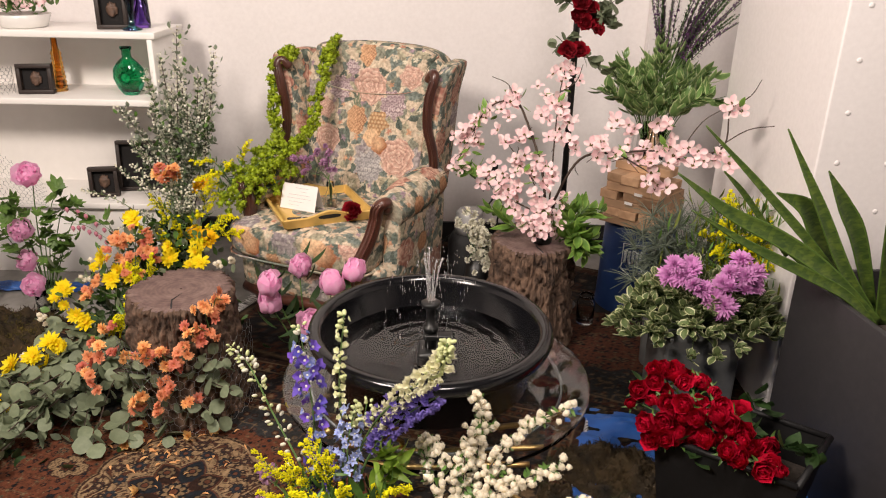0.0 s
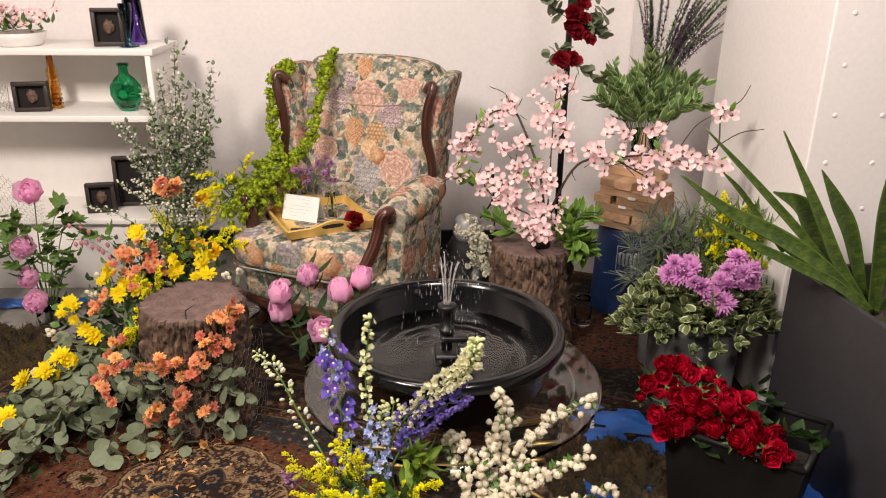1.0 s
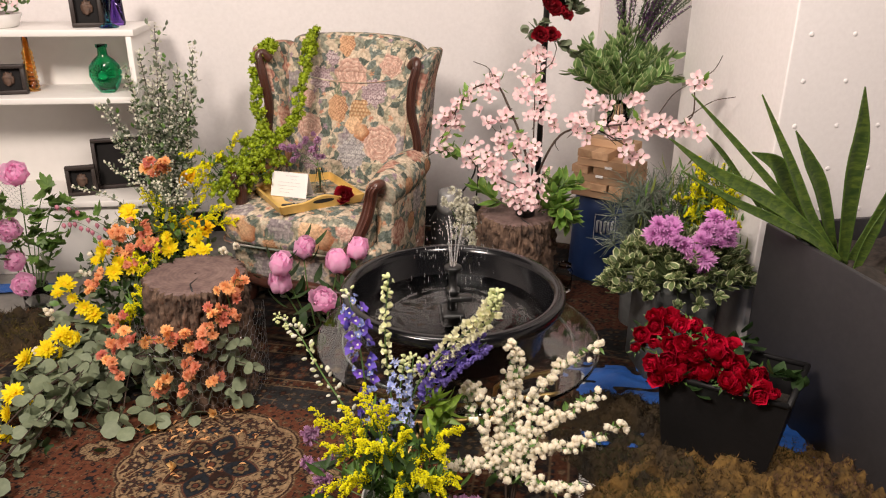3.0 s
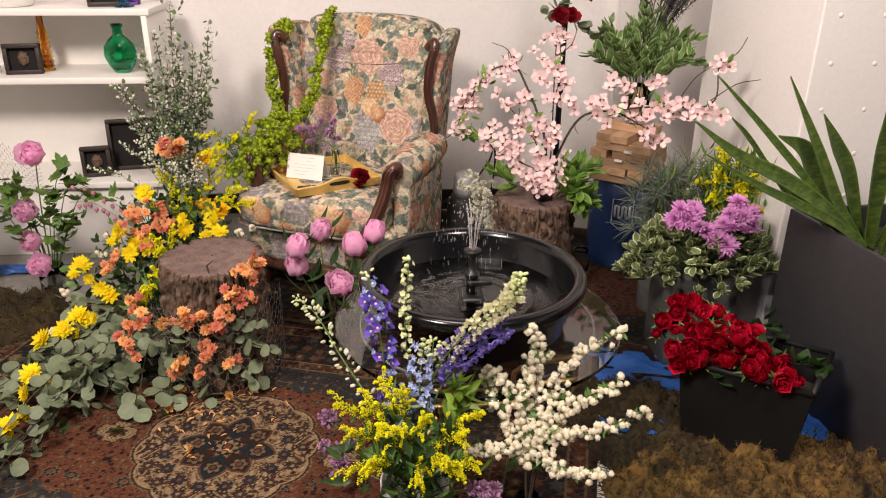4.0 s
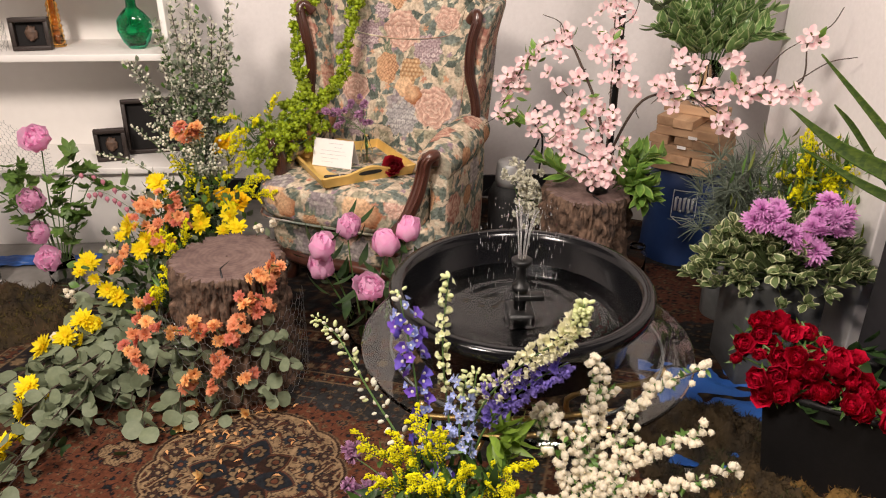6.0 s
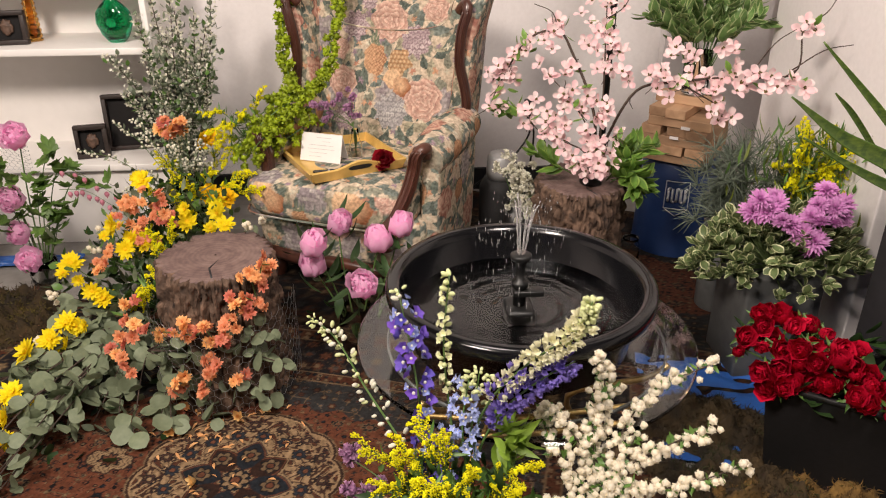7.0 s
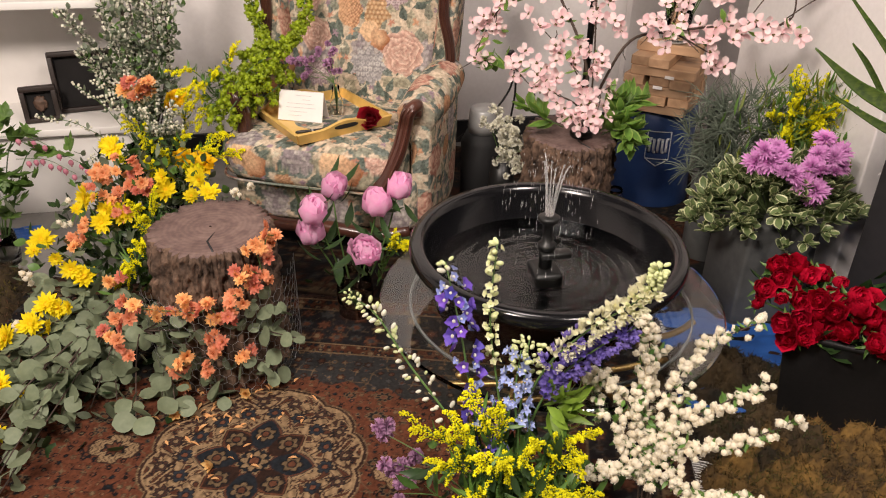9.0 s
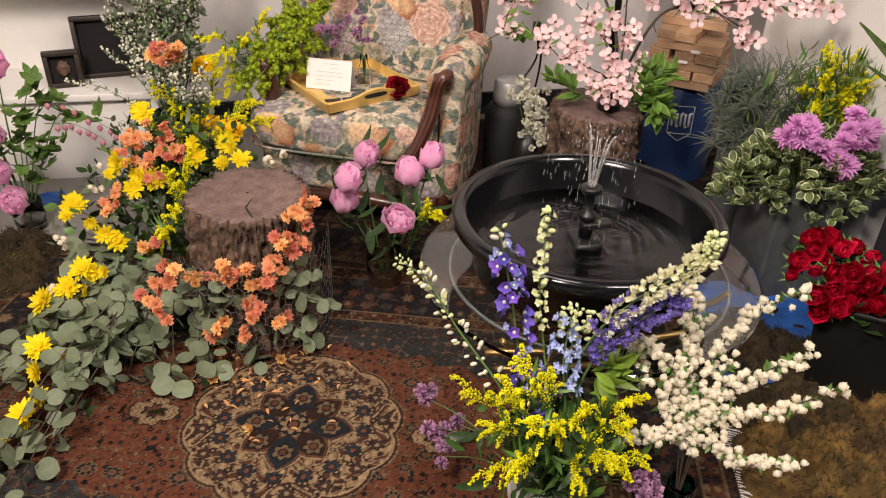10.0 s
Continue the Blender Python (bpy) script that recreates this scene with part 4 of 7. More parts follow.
def cut_wood():
    m = mat("sawn_wood", (0.22, 0.145, 0.125), (0.10, 0.058, 0.052), rough=0.75, scale=35, bump=0.15, coarse=6)
    N, L = m.node_tree.nodes, m.node_tree.links
    w = N.new("ShaderNodeTexWave")
    w.wave_type, w.rings_direction = "RINGS", "Z"
    w.inputs["Scale"].default_value, w.inputs["Distortion"].default_value, w.inputs["Detail"].default_value = 22, 3.0, 2
    co = [q for q in N if q.bl_idname == "ShaderNodeTexCoord"][0]
    L.new(co.outputs["Object"], w.inputs["Vector"])
    mix = N.new("ShaderNodeMix")
    mix.data_type, mix.blend_type = "RGBA", "MULTIPLY"
    mix.inputs[0].default_value = 0.14
    ramp = [q for q in N if q.bl_idname == "ShaderNodeValToRGB"][0]
    L.new(ramp.outputs[0], mix.inputs[6]), L.new(w.outputs["Color"], mix.inputs[7])
    L.new(mix.outputs[2], N["Principled BSDF"].inputs["Base Color"])
    return m


M_cut = cut_wood()
stump((-0.86, 2.275, 0), 0.168, 0.175, 0.44, "weathered tree stump ringed by orange and yellow flowers", 1.0)
stump((0.345, 2.81, 0), 0.158, 0.19, 0.44, "tree stump with rough bark under dogwood branches", 5.0)

# ---- glass table, tub and fountain ----
table = thing("glass_table", (-0.012, 1.862, 0), "round glass coffee table on a curved brass base", "table")
top_glass = part("glass_top", Geo().add(lathe([(0.002, 0.388), (0.417, 0.388), (0.421, 0.391), (0.421, 0.395), (0.417, 0.398), (0.002, 0.398)], 96)).mesh("glass_top", M_tableglass, smooth=False), table)
top_glass.visible_shadow = False
circle = lambda r, z, n=72: [(r * math.cos(TAU * k / n), r * math.sin(TAU * k / n), z) for k in range(n + 1)]
part("support_ring", Geo().add(lathe([(0.3425, 0.378), (0.3475, 0.378), (0.3475, 0.386), (0.3425, 0.386)], 80, True)).mesh("support_ring", M_tin), table)
for k in range(3):
    a = radians(100 + 120 * k)
    c, s_ = math.cos(a), math.sin(a)
    part("table_leg", Geo().add(tube(spline([(0.355 * c, 0.355 * s_, 0.36), (0.30 * c, 0.30 * s_, 0.31), (0.12 * c, 0.12 * s_, 0.22), (0.20 * c, 0.20 * s_, 0.08), (0.30 * c, 0.30 * s_, 0.022)], 20), 0.008, 8)).mesh("table_leg", M_brass), table)

for y0, x0, x1, z0 in ((-0.10, -0.26, 0.30, 0.205), (-0.13, -0.24, 0.26, 0.175)):
    part("strap", Geo().add(tube(spline([(x0, y0 + 0.06, z0 - 0.03), (0.5 * (x0 + x1) - 0.06, y0, z0), (x1, y0 + 0.01, z0 + 0.015)], 24), 0.008, 8)).mesh("strap", M_brass), table, label="curved brass strap")

tub = thing("water_tub", (-0.03, 1.86, 0.398), "round black plastic tub full of water", "tub")
prof = [(0.002, 0.002), (0.262, 0.002), (0.272, 0.008), (0.285, 0.085), (0.297, 0.092), (0.300, 0.118), (0.322, 0.124), (0.328, 0.134), (0.328, 0.152), (0.321, 0.160), (0.305, 0.162), (0.294, 0.157), (0.288, 0.14), (0.262, 0.022), (0.25, 0.016), (0.002, 0.014)]
part("basin", Geo().add(lathe(prof, 96)).mesh("basin", M_tub), tub)
n = 90
wv, wf = [(0, 0, 0.075)], []
for i in range(1, 26):
    r = 0.272 * i / 25
    for k in range(n):
        a = TAU * k / n
        wv.append((r * math.cos(a), r * math.sin(a), 0.075 + 0.0022 * math.sin(r * 150) * math.exp(-r * 4) + 0.0016 * noise.noise(Vector((r * math.cos(a) * 38, r * math.sin(a) * 38, 1)))))
wf += [(0, 1 + k, 1 + (k + 1) % n) for k in range(n)]
wf += [(1 + i * n + k, 1 + (i + 1) * n + k, 1 + (i + 1) * n + (k + 1) % n, 1 + i * n + (k + 1) % n) for i in range(24) for k in range(n)]
part("water_surface", Geo().add((np.array(wv), wf)).mesh("water_surface", M_water), tub, label="rippled clear water")
pump = thing("fountain_pump", (-0.03, 1.86, 0.413), "small black fountain pump with its nozzle spraying", "pump")
part("pump_body", Geo().add(block(0.07, 0.09, 0.07, 0.01)).mesh("pump_body", M_black), pump)
part("riser", Geo().add(lathe([(0.016, 0.06), (0.016, 0.12), (0.021, 0.122), (0.021, 0.135), (0.012, 0.138), (0.012, 0.185), (0.024, 0.195), (0.026, 0.205), (0.022, 0.208)], 20)).mesh("riser", M_black), pump)
part("valve_arm", Geo().add(block(0.075, 0.03, 0.016, 0.004), T((0.02, -0.01, 0.10))).mesh("valve_arm", M_black), pump)
R = random.Random(11)
for k in range(8):
    a, out, up = TAU * k / 8 + 0.2, R.uniform(0.02, 0.075), R.uniform(0.10, 0.15)
    pts = []
    for i in range(11):
        s = i / 10 * R.uniform(0.44, 0.48)
        pts.append((0.008 * math.cos(a) + out * s * math.cos(a) * 1.1, 0.008 * math.sin(a) + out * s * math.sin(a) * 1.1, 0.207 + up * (4 * s * (1 - s))))
    part("jet", Geo().add(tube(pts, [0.0012 + 0.0010 * R.random() for i in range(11)], 6)).mesh("jet", M_spray), pump)
g = Geo()
for k in range(230):
    a, s = R.uniform(0, TAU), R.uniform(0.42, 1.3)
    out = R.uniform(0.02, 0.12)
    z = 0.207 + 0.138 * 4 * s * (1 - s) + R.uniform(-0.02, 0.02)
    long_ = 0.002 + 0.013 * max(0.0, s - 0.5) * R.uniform(0.4, 1.3)
    if z > 0.085 + long_:
        g.add(blob(R.uniform(0.0005, 0.0011), R.uniform(0.0005, 0.0011), long_, 5, 4), T((out * s * math.cos(a) * 1.1, out * s * math.sin(a) * 1.1, z)))
part("spray", g.mesh("spray", M_spray), pump, label="falling drops of water", kind="stuff")

# ---- planter with roses: the box ----
def rose_box():
    ob = thing("rose_planter", (0.80, 1.75, 0), "black square planter packed with red roses", "planter")
    a, b, c = Vector((0.571, 1.733)), Vector((0.87, 1.525)), Vector((1.047, 1.735))
    e = a + c - b
    top = [a, b, c, e]
    mid = sum(top, Vector((0, 0))) / 4
    for i in range(4):
        p, q = top[i], top[(i + 1) % 4]
        out = []
        for z, s in ((0.0, 0.80), (0.31, 1.0)):
            for w in (p, q):
                out.append((*(mid + (w - mid) * s), z))
        inn = []
        for z, s in ((0.0, 0.75), (0.305, 0.93)):
            for w in (p, q):
                inn.append((*(mid + (w - mid) * s), z))
        v = np.array(out + inn) - np.array((0.80, 1.75, 0))
        part("side", Geo().add((v, [(0, 1, 3, 2), (4, 6, 7, 5), (2, 3, 7, 6), (0, 4, 5, 1), (0, 2, 6, 4), (1, 5, 7, 3)])).mesh("side", M_planter, smooth=False), ob)
        rim = [Vector((*(mid + (w - mid) * 0.975), 0.306)) - Vector((0.80, 1.75, 0)) for w in (p, q)]
        part("rim", Geo().add(tube(rim, 0.009, 8)).mesh("rim", M_planter), ob)
    v = np.array([(*(mid + (w - mid) * 0.86), 0.2) for w in top]) - np.array((0.80, 1.75, 0))
    part("soil", Geo().add((v, [(0, 1, 2, 3)])).mesh("soil", M_soil), ob)
    return ob


roses_box = rose_box()


# ---- flower meshes, each pointing up along z ----
def petals_flower(name, mats, layers, core=None, seed=1):
    """layers: (count, length, width, tilt, start radius, height, curve, fold, wide, blunt, material slot)."""
    R = random.Random(seed)
    g = Geo()
    for n, L, W, tilt, r0, z0, curve, fold, wide, blunt, mi in layers:
        ring(g, n, blade(L, W, 4, curve, fold, wide, blunt), tilt, r0, z0, R.uniform(0, 6), mi, 0.16, R)
    if core:
        g.add(blob(core[0], core[0], core[1], 8, 4), Matrix.Translation((0, 0, core[2])), core[3])
    return g.mesh(name, *mats)


daisies = [petals_flower("daisy", (M_yellow, M_golden), [(15, 0.036, 0.012, 8, 0.004, 0, -0.10, 0.2, 0.6, 0.6, 0), (13, 0.030, 0.011, 24, 0.004, 0.002, -0.1, 0.2, 0.6, 0.6, 0), (10, 0.02, 0.009, 46, 0.003, 0.004, 0.0, 0.2, 0.6, 0.6, 0)], (0.009, 0.006, 0.005, 1), s) for s in (1, 2, 3)]
golds = [petals_flower("marigold", (M_golden, M_yellow), [(13, 0.032, 0.020, 10, 0.003, 0, 0.1, 0.3, 0.65, 0.5, 0), (11, 0.027, 0.018, 32, 0.003, 0.002, 0.15, 0.3, 0.65, 0.5, 0), (9, 0.021, 0.015, 55, 0.002, 0.004, 0.15, 0.3, 0.65, 0.5, 0), (5, 0.015, 0.012, 78, 0.001, 0.004, 0.15, 0.3, 0.65, 0.5, 1)], None, s) for s in (4, 5)]
corals = [petals_flower("coral_mum", (M_orange, M_orange_core), [(11, 0.026, 0.012, 14, 0.003, 0, 0.05, 0.25, 0.6, 0.55, 0), (10, 0.022, 0.011, 34, 0.003, 0.002, 0.1, 0.25, 0.6, 0.55, 0), (6, 0.014, 0.009, 58, 0.002, 0.003, 0.1, 0.25, 0.6, 0.55, 0)], (0.006, 0.004, 0.004, 1), s) for s in (6, 7, 8)]
fallen = [petals_flower("fallen_bloom", (petal("apricot_petal", (0.86, 0.60, 0.26), (0.78, 0.46, 0.16)),), [(6, 0.030, 0.015, 50, 0.002, 0, -0.1, 0.3, 0.55, 0.7, 0), (5, 0.024, 0.013, 70, 0.002, 0, -0.1, 0.3, 0.55, 0.7, 0)], None, s) for s in (41, 42)]
mums = [petals_flower("mauve_mum", (M_mauve,), [(22, 0.040, 0.009, 6, 0.004, 0, -0.05, 0.35, 0.6, 0.7, 0), (22, 0.038, 0.009, 22, 0.004, 0.003, 0.02, 0.35, 0.6, 0.7, 0), (20, 0.034, 0.0085, 40, 0.004, 0.006, 0.08, 0.35, 0.6, 0.7, 0), (16, 0.028, 0.008, 60, 0.003, 0.008, 0.12, 0.35, 0.6, 0.7, 0), (8, 0.024, 0.008, 78, 0.002, 0.009, 0.12, 0.35, 0.6, 0.7, 0)], None, s) for s in (9, 10)]


def ball_flower(name, m, radius, turns, open_, seed, waves=0.05, sepal=None):
    """Peony or rose: rings of cupped petals that close towards the middle."""
    R = random.Random(seed)
    g = Geo()
    for i in range(turns):
        s = i / max(1, turns - 1)
        n = 4 + int(4 * s)
        L = radius * (1.05 + 0.35 * s)
        tilt = 84 - (84 - open_) * s ** 1.2
        ring(g, n, blade(L, radius * (0.75 + 0.55 * s), 5, -0.34 + 0.10 * s, 0.42, 0.62, 0.40, wave=waves), tilt, radius * (0.06 + 0.22 * s), radius * (0.12 - 0.10 * s), R.uniform(0, 6), 0, 0.14, R)
    mats = [m]
    if sepal:
        ring(g, 5, blade(radius * 0.9, radius * 0.28, 3, -0.2, 0.2, 0.3, 1.2), -20, radius * 0.1, -0.004, 0, 1, 0.2, R)
        mats.append(sepal)
    return g.mesh(name, *mats)


def peony_bud():
    """A peony still closed to a ball."""
    R = random.Random(3)
    g = Geo()
    v, f = blob(0.030, 0.030, 0.036, 30, 16)
    g.add((v + np.array((0, 0, 0.034)), f))
    for n, r0, z0, tilt, L, W in ((5, 0.012, 0.012, 82, 0.064, 0.052), (5, 0.022, 0.004, 74, 0.068, 0.060), (6, 0.026, -0.002, 60, 0.062, 0.056)):
        ring(g, n, blade(L, W, 8, -0.42, 0.34, 0.52, 0.30, wave=0.03), tilt, r0, z0, R.uniform(0, 6), 0, 0.13, R)
    return g.mesh("peony_bud", M_pink)


def open_peony(seed):
    """A full peony: a round heart of many small ruffled petals in a cup of broad ones."""
    R = random.Random(seed)
    g = Geo()
    v, f = blob(0.026, 0.026, 0.026, 20, 12)
    g.add((v + np.array((0, 0, 0.026)), f))
    for k in range(46):
        d_ = upset(R).normalized()
        d_.z = abs(d_.z)
        g.add(blade(R.uniform(0.018, 0.027), R.uniform(0.016, 0.024), 4, -0.35, 0.35, 0.65, 0.35, wave=0.12), along(Vector((0, 0, 0.024)) + d_ * 0.018, d_ + upset(R, 0.45), R.uniform(0, 6)))
    for n, r0, z0, tilt, L, W in ((6, 0.020, 0.002, 66, 0.056, 0.050), (7, 0.024, -0.002, 44, 0.052, 0.050)):
        ring(g, n, blade(L, W, 7, -0.40, 0.32, 0.55, 0.32, wave=0.06), tilt, r0, z0, R.uniform(0, 6), 0, 0.15, R)
    return g.mesh("peony", M_pink)


peonies = [open_peony(1), peony_bud(), peony_bud()]
roses = [ball_flower("rose", M_red, 0.029, 8, 50, s, 0.04, M_leaf) for s in (4, 5, 6)] + [ball_flower("rose", M_red, 0.023, 5, 62, 9, 0.02, M_leaf)]
dark_roses = [ball_flower("dark_rose", M_crimson, 0.034, 7, 30, s, 0.07) for s in (7, 8)]


def dogwood_mesh(seed):
    R = random.Random(seed)
    g = Geo()
    for k in range(4):
        ring(g, 1, blade(0.030, 0.0215, 6, R.uniform(-0.3, 0.15), R.uniform(0.1, 0.3), 0.60, 0.62, wave=0.05), R.uniform(0, 35), 0.002, 0, k * TAU / 4 + R.uniform(-0.15, 0.15), 0, 0.05, R, 1 + 0.1 * (k % 2))
    for k in range(9):
        g.add(blob(0.0024), Matrix.Translation((R.uniform(-0.004, 0.004), R.uniform(-0.004, 0.004), 0.004)), 1)
    return g.mesh("dogwood_blossom", M_dogwood, M_dogcore)


dogwoods = [dogwood_mesh(s) for s in range(5)]


def floret_mesh(name, m, core, L, W, n=5, seed=1, tilt=22):
    return petals_flower(name, (m, core), [(n, L, W, tilt, 0.001, 0, 0.1, 0.25, 0.6, 0.5, 0)], (W * 0.30, W * 0.22, 0.003, 1), seed)


delph = [floret_mesh("delphinium_floret", M_purple, M_creamwhite, 0.017, 0.0125, 5, s, t_) for s, t_ in ((1, 24), (2, 42), (3, 58))]
delph_pale = [floret_mesh("pale_floret", M_blue, M_creamwhite, 0.013, 0.010, 5, s, 40) for s in (4, 5)]
cream_floret = [floret_mesh("cream_floret", petal("cream_floret", (0.84, 0.82, 0.58), (0.74, 0.75, 0.42)), M_cream, 0.0095, 0.0075, 5, s, 38) for s in (6, 7)]
brush_cream = [petals_flower("pointed_floret", (petal("pale_floret_petal", (0.86, 0.83, 0.66), (0.78, 0.77, 0.52)),), [(5, 0.0135, 0.0060, t_, 0.001, 0, -0.2, 0.3, 0.6, 0.7, 0)], None, s) for s, t_ in ((11, 52), (12, 66))]
brush_violet = [petals_flower("pointed_floret", (petal("violet_floret_petal", (0.30, 0.24, 0.62), (0.17, 0.12, 0.46), vary=0.3),), [(5, 0.0125, 0.0056, t_, 0.001, 0, -0.2, 0.3, 0.6, 0.7, 0)], None, s) for s, t_ in ((13, 50), (14, 64))]
brush_blue = [petals_flower("pale_pointed_floret", (petal("pale_blue_floret", (0.44, 0.50, 0.78), (0.30, 0.36, 0.66), vary=0.3), M_creamwhite), [(5, 0.013, 0.0070, t_, 0.001, 0, 0.1, 0.3, 0.6, 0.6, 0)], (0.0022, 0.002, 0.003, 1), s) for s, t_ in ((15, 34), (16, 56))]
cream_bud = Geo().add(blob(0.0058, 0.0058, 0.010, 7, 5)).mesh("cream_bud", M_cream)
white_bud = Geo().add(blob(0.0065, 0.0065, 0.011, 7, 5)).mesh("white_bud", M_creamwhite)


def puff_mesh(name, m, r, n, seed, petal_size):
    """A little pompon of tiny petals."""
    R = random.Random(seed)
    g = Geo()
    if petal_size == 0:
        v, f = blob(r, n=14, m=9)
        lobes = [upset(R).normalized() for k in range(n)]
        for i, q in enumerate(v):
            d_ = Vector(q).normalized()
            v[i] = q * (0.80 + 0.30 * max(0.0, max(d_.dot(l) for l in lobes) * 4.0 - 2.9))
        return g.add((v, f)).mesh(name, m)
    if name in ("white_pompon", "lime_pompon"):
        g.add(blob(r * (0.86 if name == "white_pompon" else 0.72), n=8, m=6))
    for k in range(n):
        d_ = upset(R).normalized()
        g.add(blade(petal_size, petal_size * 0.9, 2, 0.2, 0.3, 0.6, 0.4), along(d_ * r * 0.6, (d_ + upset(R, 0.7)).normalized(), R.uniform(0, 6)), 0, 3)
    return g.mesh(name, m)


spirea = [puff_mesh("white_pompon", M_spirea, 0.0115, 18, s, 0.0065) for s in (1, 2, 3)]
hydrangea = [puff_mesh("white_flower_head", M_creamwhite, 0.022, 46, s, 0.010) for s in (4, 5)]
lilacs = [puff_mesh("lilac_head", M_lilac, 0.020, 60, s, 0.009) for s in (6, 7)]
lime = [puff_mesh("lime_pompon", M_lime, 0.0165, 16, s, 0.0125) for s in (8, 9, 10)]

euc_leaf = [Geo().add(blade(0.046, 0.042, 6, c, fo, 0.5, 0.5)).mesh("eucalyptus_leaf", M_euc) for c, fo in ((0.1, 0.05), (-0.15, 0.1), (0.22, -0.04))]


def leaf_stem(g, pts, r, R, every, L, W, lean=0.9, mi=0, start=0.15, rim=False, curve=-0.2, fold=0.15, blunt=1.0, wide=0.42, pairs=1):
    """Leaves on both sides of a stem, gathered into g."""
    for i in range(len(pts) - 1):
        s = i / (len(pts) - 1)
        if s < start or i % every:
            continue
        way = (pts[i + 1] - pts[i]).normalized()
        for k in range(pairs):
            out = way.cross(upset(R)).normalized()
            q = R.uniform(0.75, 1.15) * (1.0 - 0.35 * s)
            g.add(blade(L * q, W * q, 5, curve * R.uniform(0.5, 1.5), fold, wide, blunt, rim), along(pts[i] + out * r, way * (1 - lean * 0.5) + out * lean, R.uniform(-0.6, 0.6)), mi)


def bloom(name, choices, parent, at, way, R, lo=0.9, hi=1.12, label=""):
    return part(name, R.choice(choices), parent, aim(at, way, R.uniform(0, 6), R.uniform(lo, hi)), label)


def stem_part(parent, pts, r=0.0022, m=None, name="stem", taper=0.6, sides=5):
    p = inside(parent, pts)
    n = len(p)
    return part(name, Geo().add(tube(p, [r * (1 - (1 - taper) * i / n) for i in range(n)], sides)).mesh(name, m or M_stem), parent)


def plume(g, pts, R, m_flower=1, m_stem=0, size=1.0):
    """Goldenrod: an arching stem with finger-like side sprays of tiny flowers, in g."""
    g.add(tube(pts, 0.0016, 4, False), None, m_stem)
    n = len(pts)
    for k in range(8):
        s = k / 7
        i = int(n * (0.52 + 0.44 * s))
        way = (pts[min(i + 1, n - 1)] - pts[i - 1]).normalized()
        out = (way.cross(upset(R)).normalized() * (1 - 0.7 * s) + way * 0.75 + Vector((0, -0.1, 0.1))).normalized()
        L = size * R.uniform(0.045, 0.070) * (1 - 0.35 * s)
        tip = pts[i] + out * L - Vector((0, 0, 0.25 * L))
        line = spline([pts[i], pts[i] + out * L * 0.6 + Vector((0, 0, 0.06 * L)), tip], 10)
        g.add(tube(line, 0.0008, 3, False), None, m_stem)
        for j in range(int(74 * size)):
            t_ = R.random()
            q = line[int(t_ * (len(line) - 1))] + upset(R, 0.0070 * (1.15 - 0.85 * t_))
            g.add(blob(R.uniform(0.0015, 0.0029), n=4, m=2), Matrix.Translation(q), m_flower)
    for i in range(2, int(n * 0.75)):
        out = upset(R)
        g.add(blade(0.05 * size, 0.009, 3, -0.2, 0.1, 0.4, 1.2), along(pts[i], out + Vector((0, 0, 0.5)), R.uniform(-1, 1)), 2)


def goldenrod(parent, base, tips, R, name="goldenrod_plume", size=1.0):
    o = WORLD[parent].translation
    for tip in tips:
        b, t_ = Vector(base), Vector(tip)
        mid = b.lerp(t_, 0.55) + Vector((0, 0, 0.05)) + upset(R, 0.012)
        pts = [q - o for q in spline([b, mid, t_], 22)]
        g = Geo()
        plume(g, pts, R, size=size)
        part(name, g.mesh(name, M_stem, M_goldenrod, M_leaf), parent)


def vase_mesh(profile, m, n=32):
    return Geo().add(lathe(profile, n)).mesh("vase", m)


OUT = Vector((-0.25, -0.8, 0.7))  # flowers turn to the open side of the display

# ---- arrangement round the left stump ----
R = random.Random(21)
garden = thing("stump_flower_garland", (-1.15, 2.35, 0), "garland of eucalyptus, yellow daisies and coral mums round a stump", "flower arrangement")
DAISY = [(-1.45, 2.25, .14), (-1.42, 2.07, .12), (-1.41, 2.0, .1), (-1.43, 1.9, .05), (-1.48, 1.85, .03), (-1.36, 2.34, .18), (-1.39, 2.28, .16), (-1.3, 2.43, .24), (-1.42, 2.59, .26), (-1.28, 2.64, .37), (-1.23, 2.64, .32), (-1.18, 2.64, .31), (-1.21, 2.79, .47), (-.96, 2.74, .37), (-1.06, 2.72, .34), (-.91, 2.62, .37), (-1.27, 2.43, .21), (-1.24, 2.6, .3), (-1.33, 2.34, .17)]
GOLD = [(-1.03, 3.1, .54), (-1.05, 3.09, .53), (-1.01, 2.87, .4), (-.96, 2.85, .4), (-.93, 2.81, .4)]
CORAL = [(-1.21, 2.72, .43), (-1.25, 2.67, .4), (-1.18, 2.69, .37), (-1.13, 2.71, .36), (-1.28, 2.59, .3), (-1.29, 2.55, .27), (-1.14, 2.97, .64), (-1.13, 3.0, .59), (-1.24, 2.7, .43), (-1.16, 2.75, .4), (-1.18, 2.42, .2)]
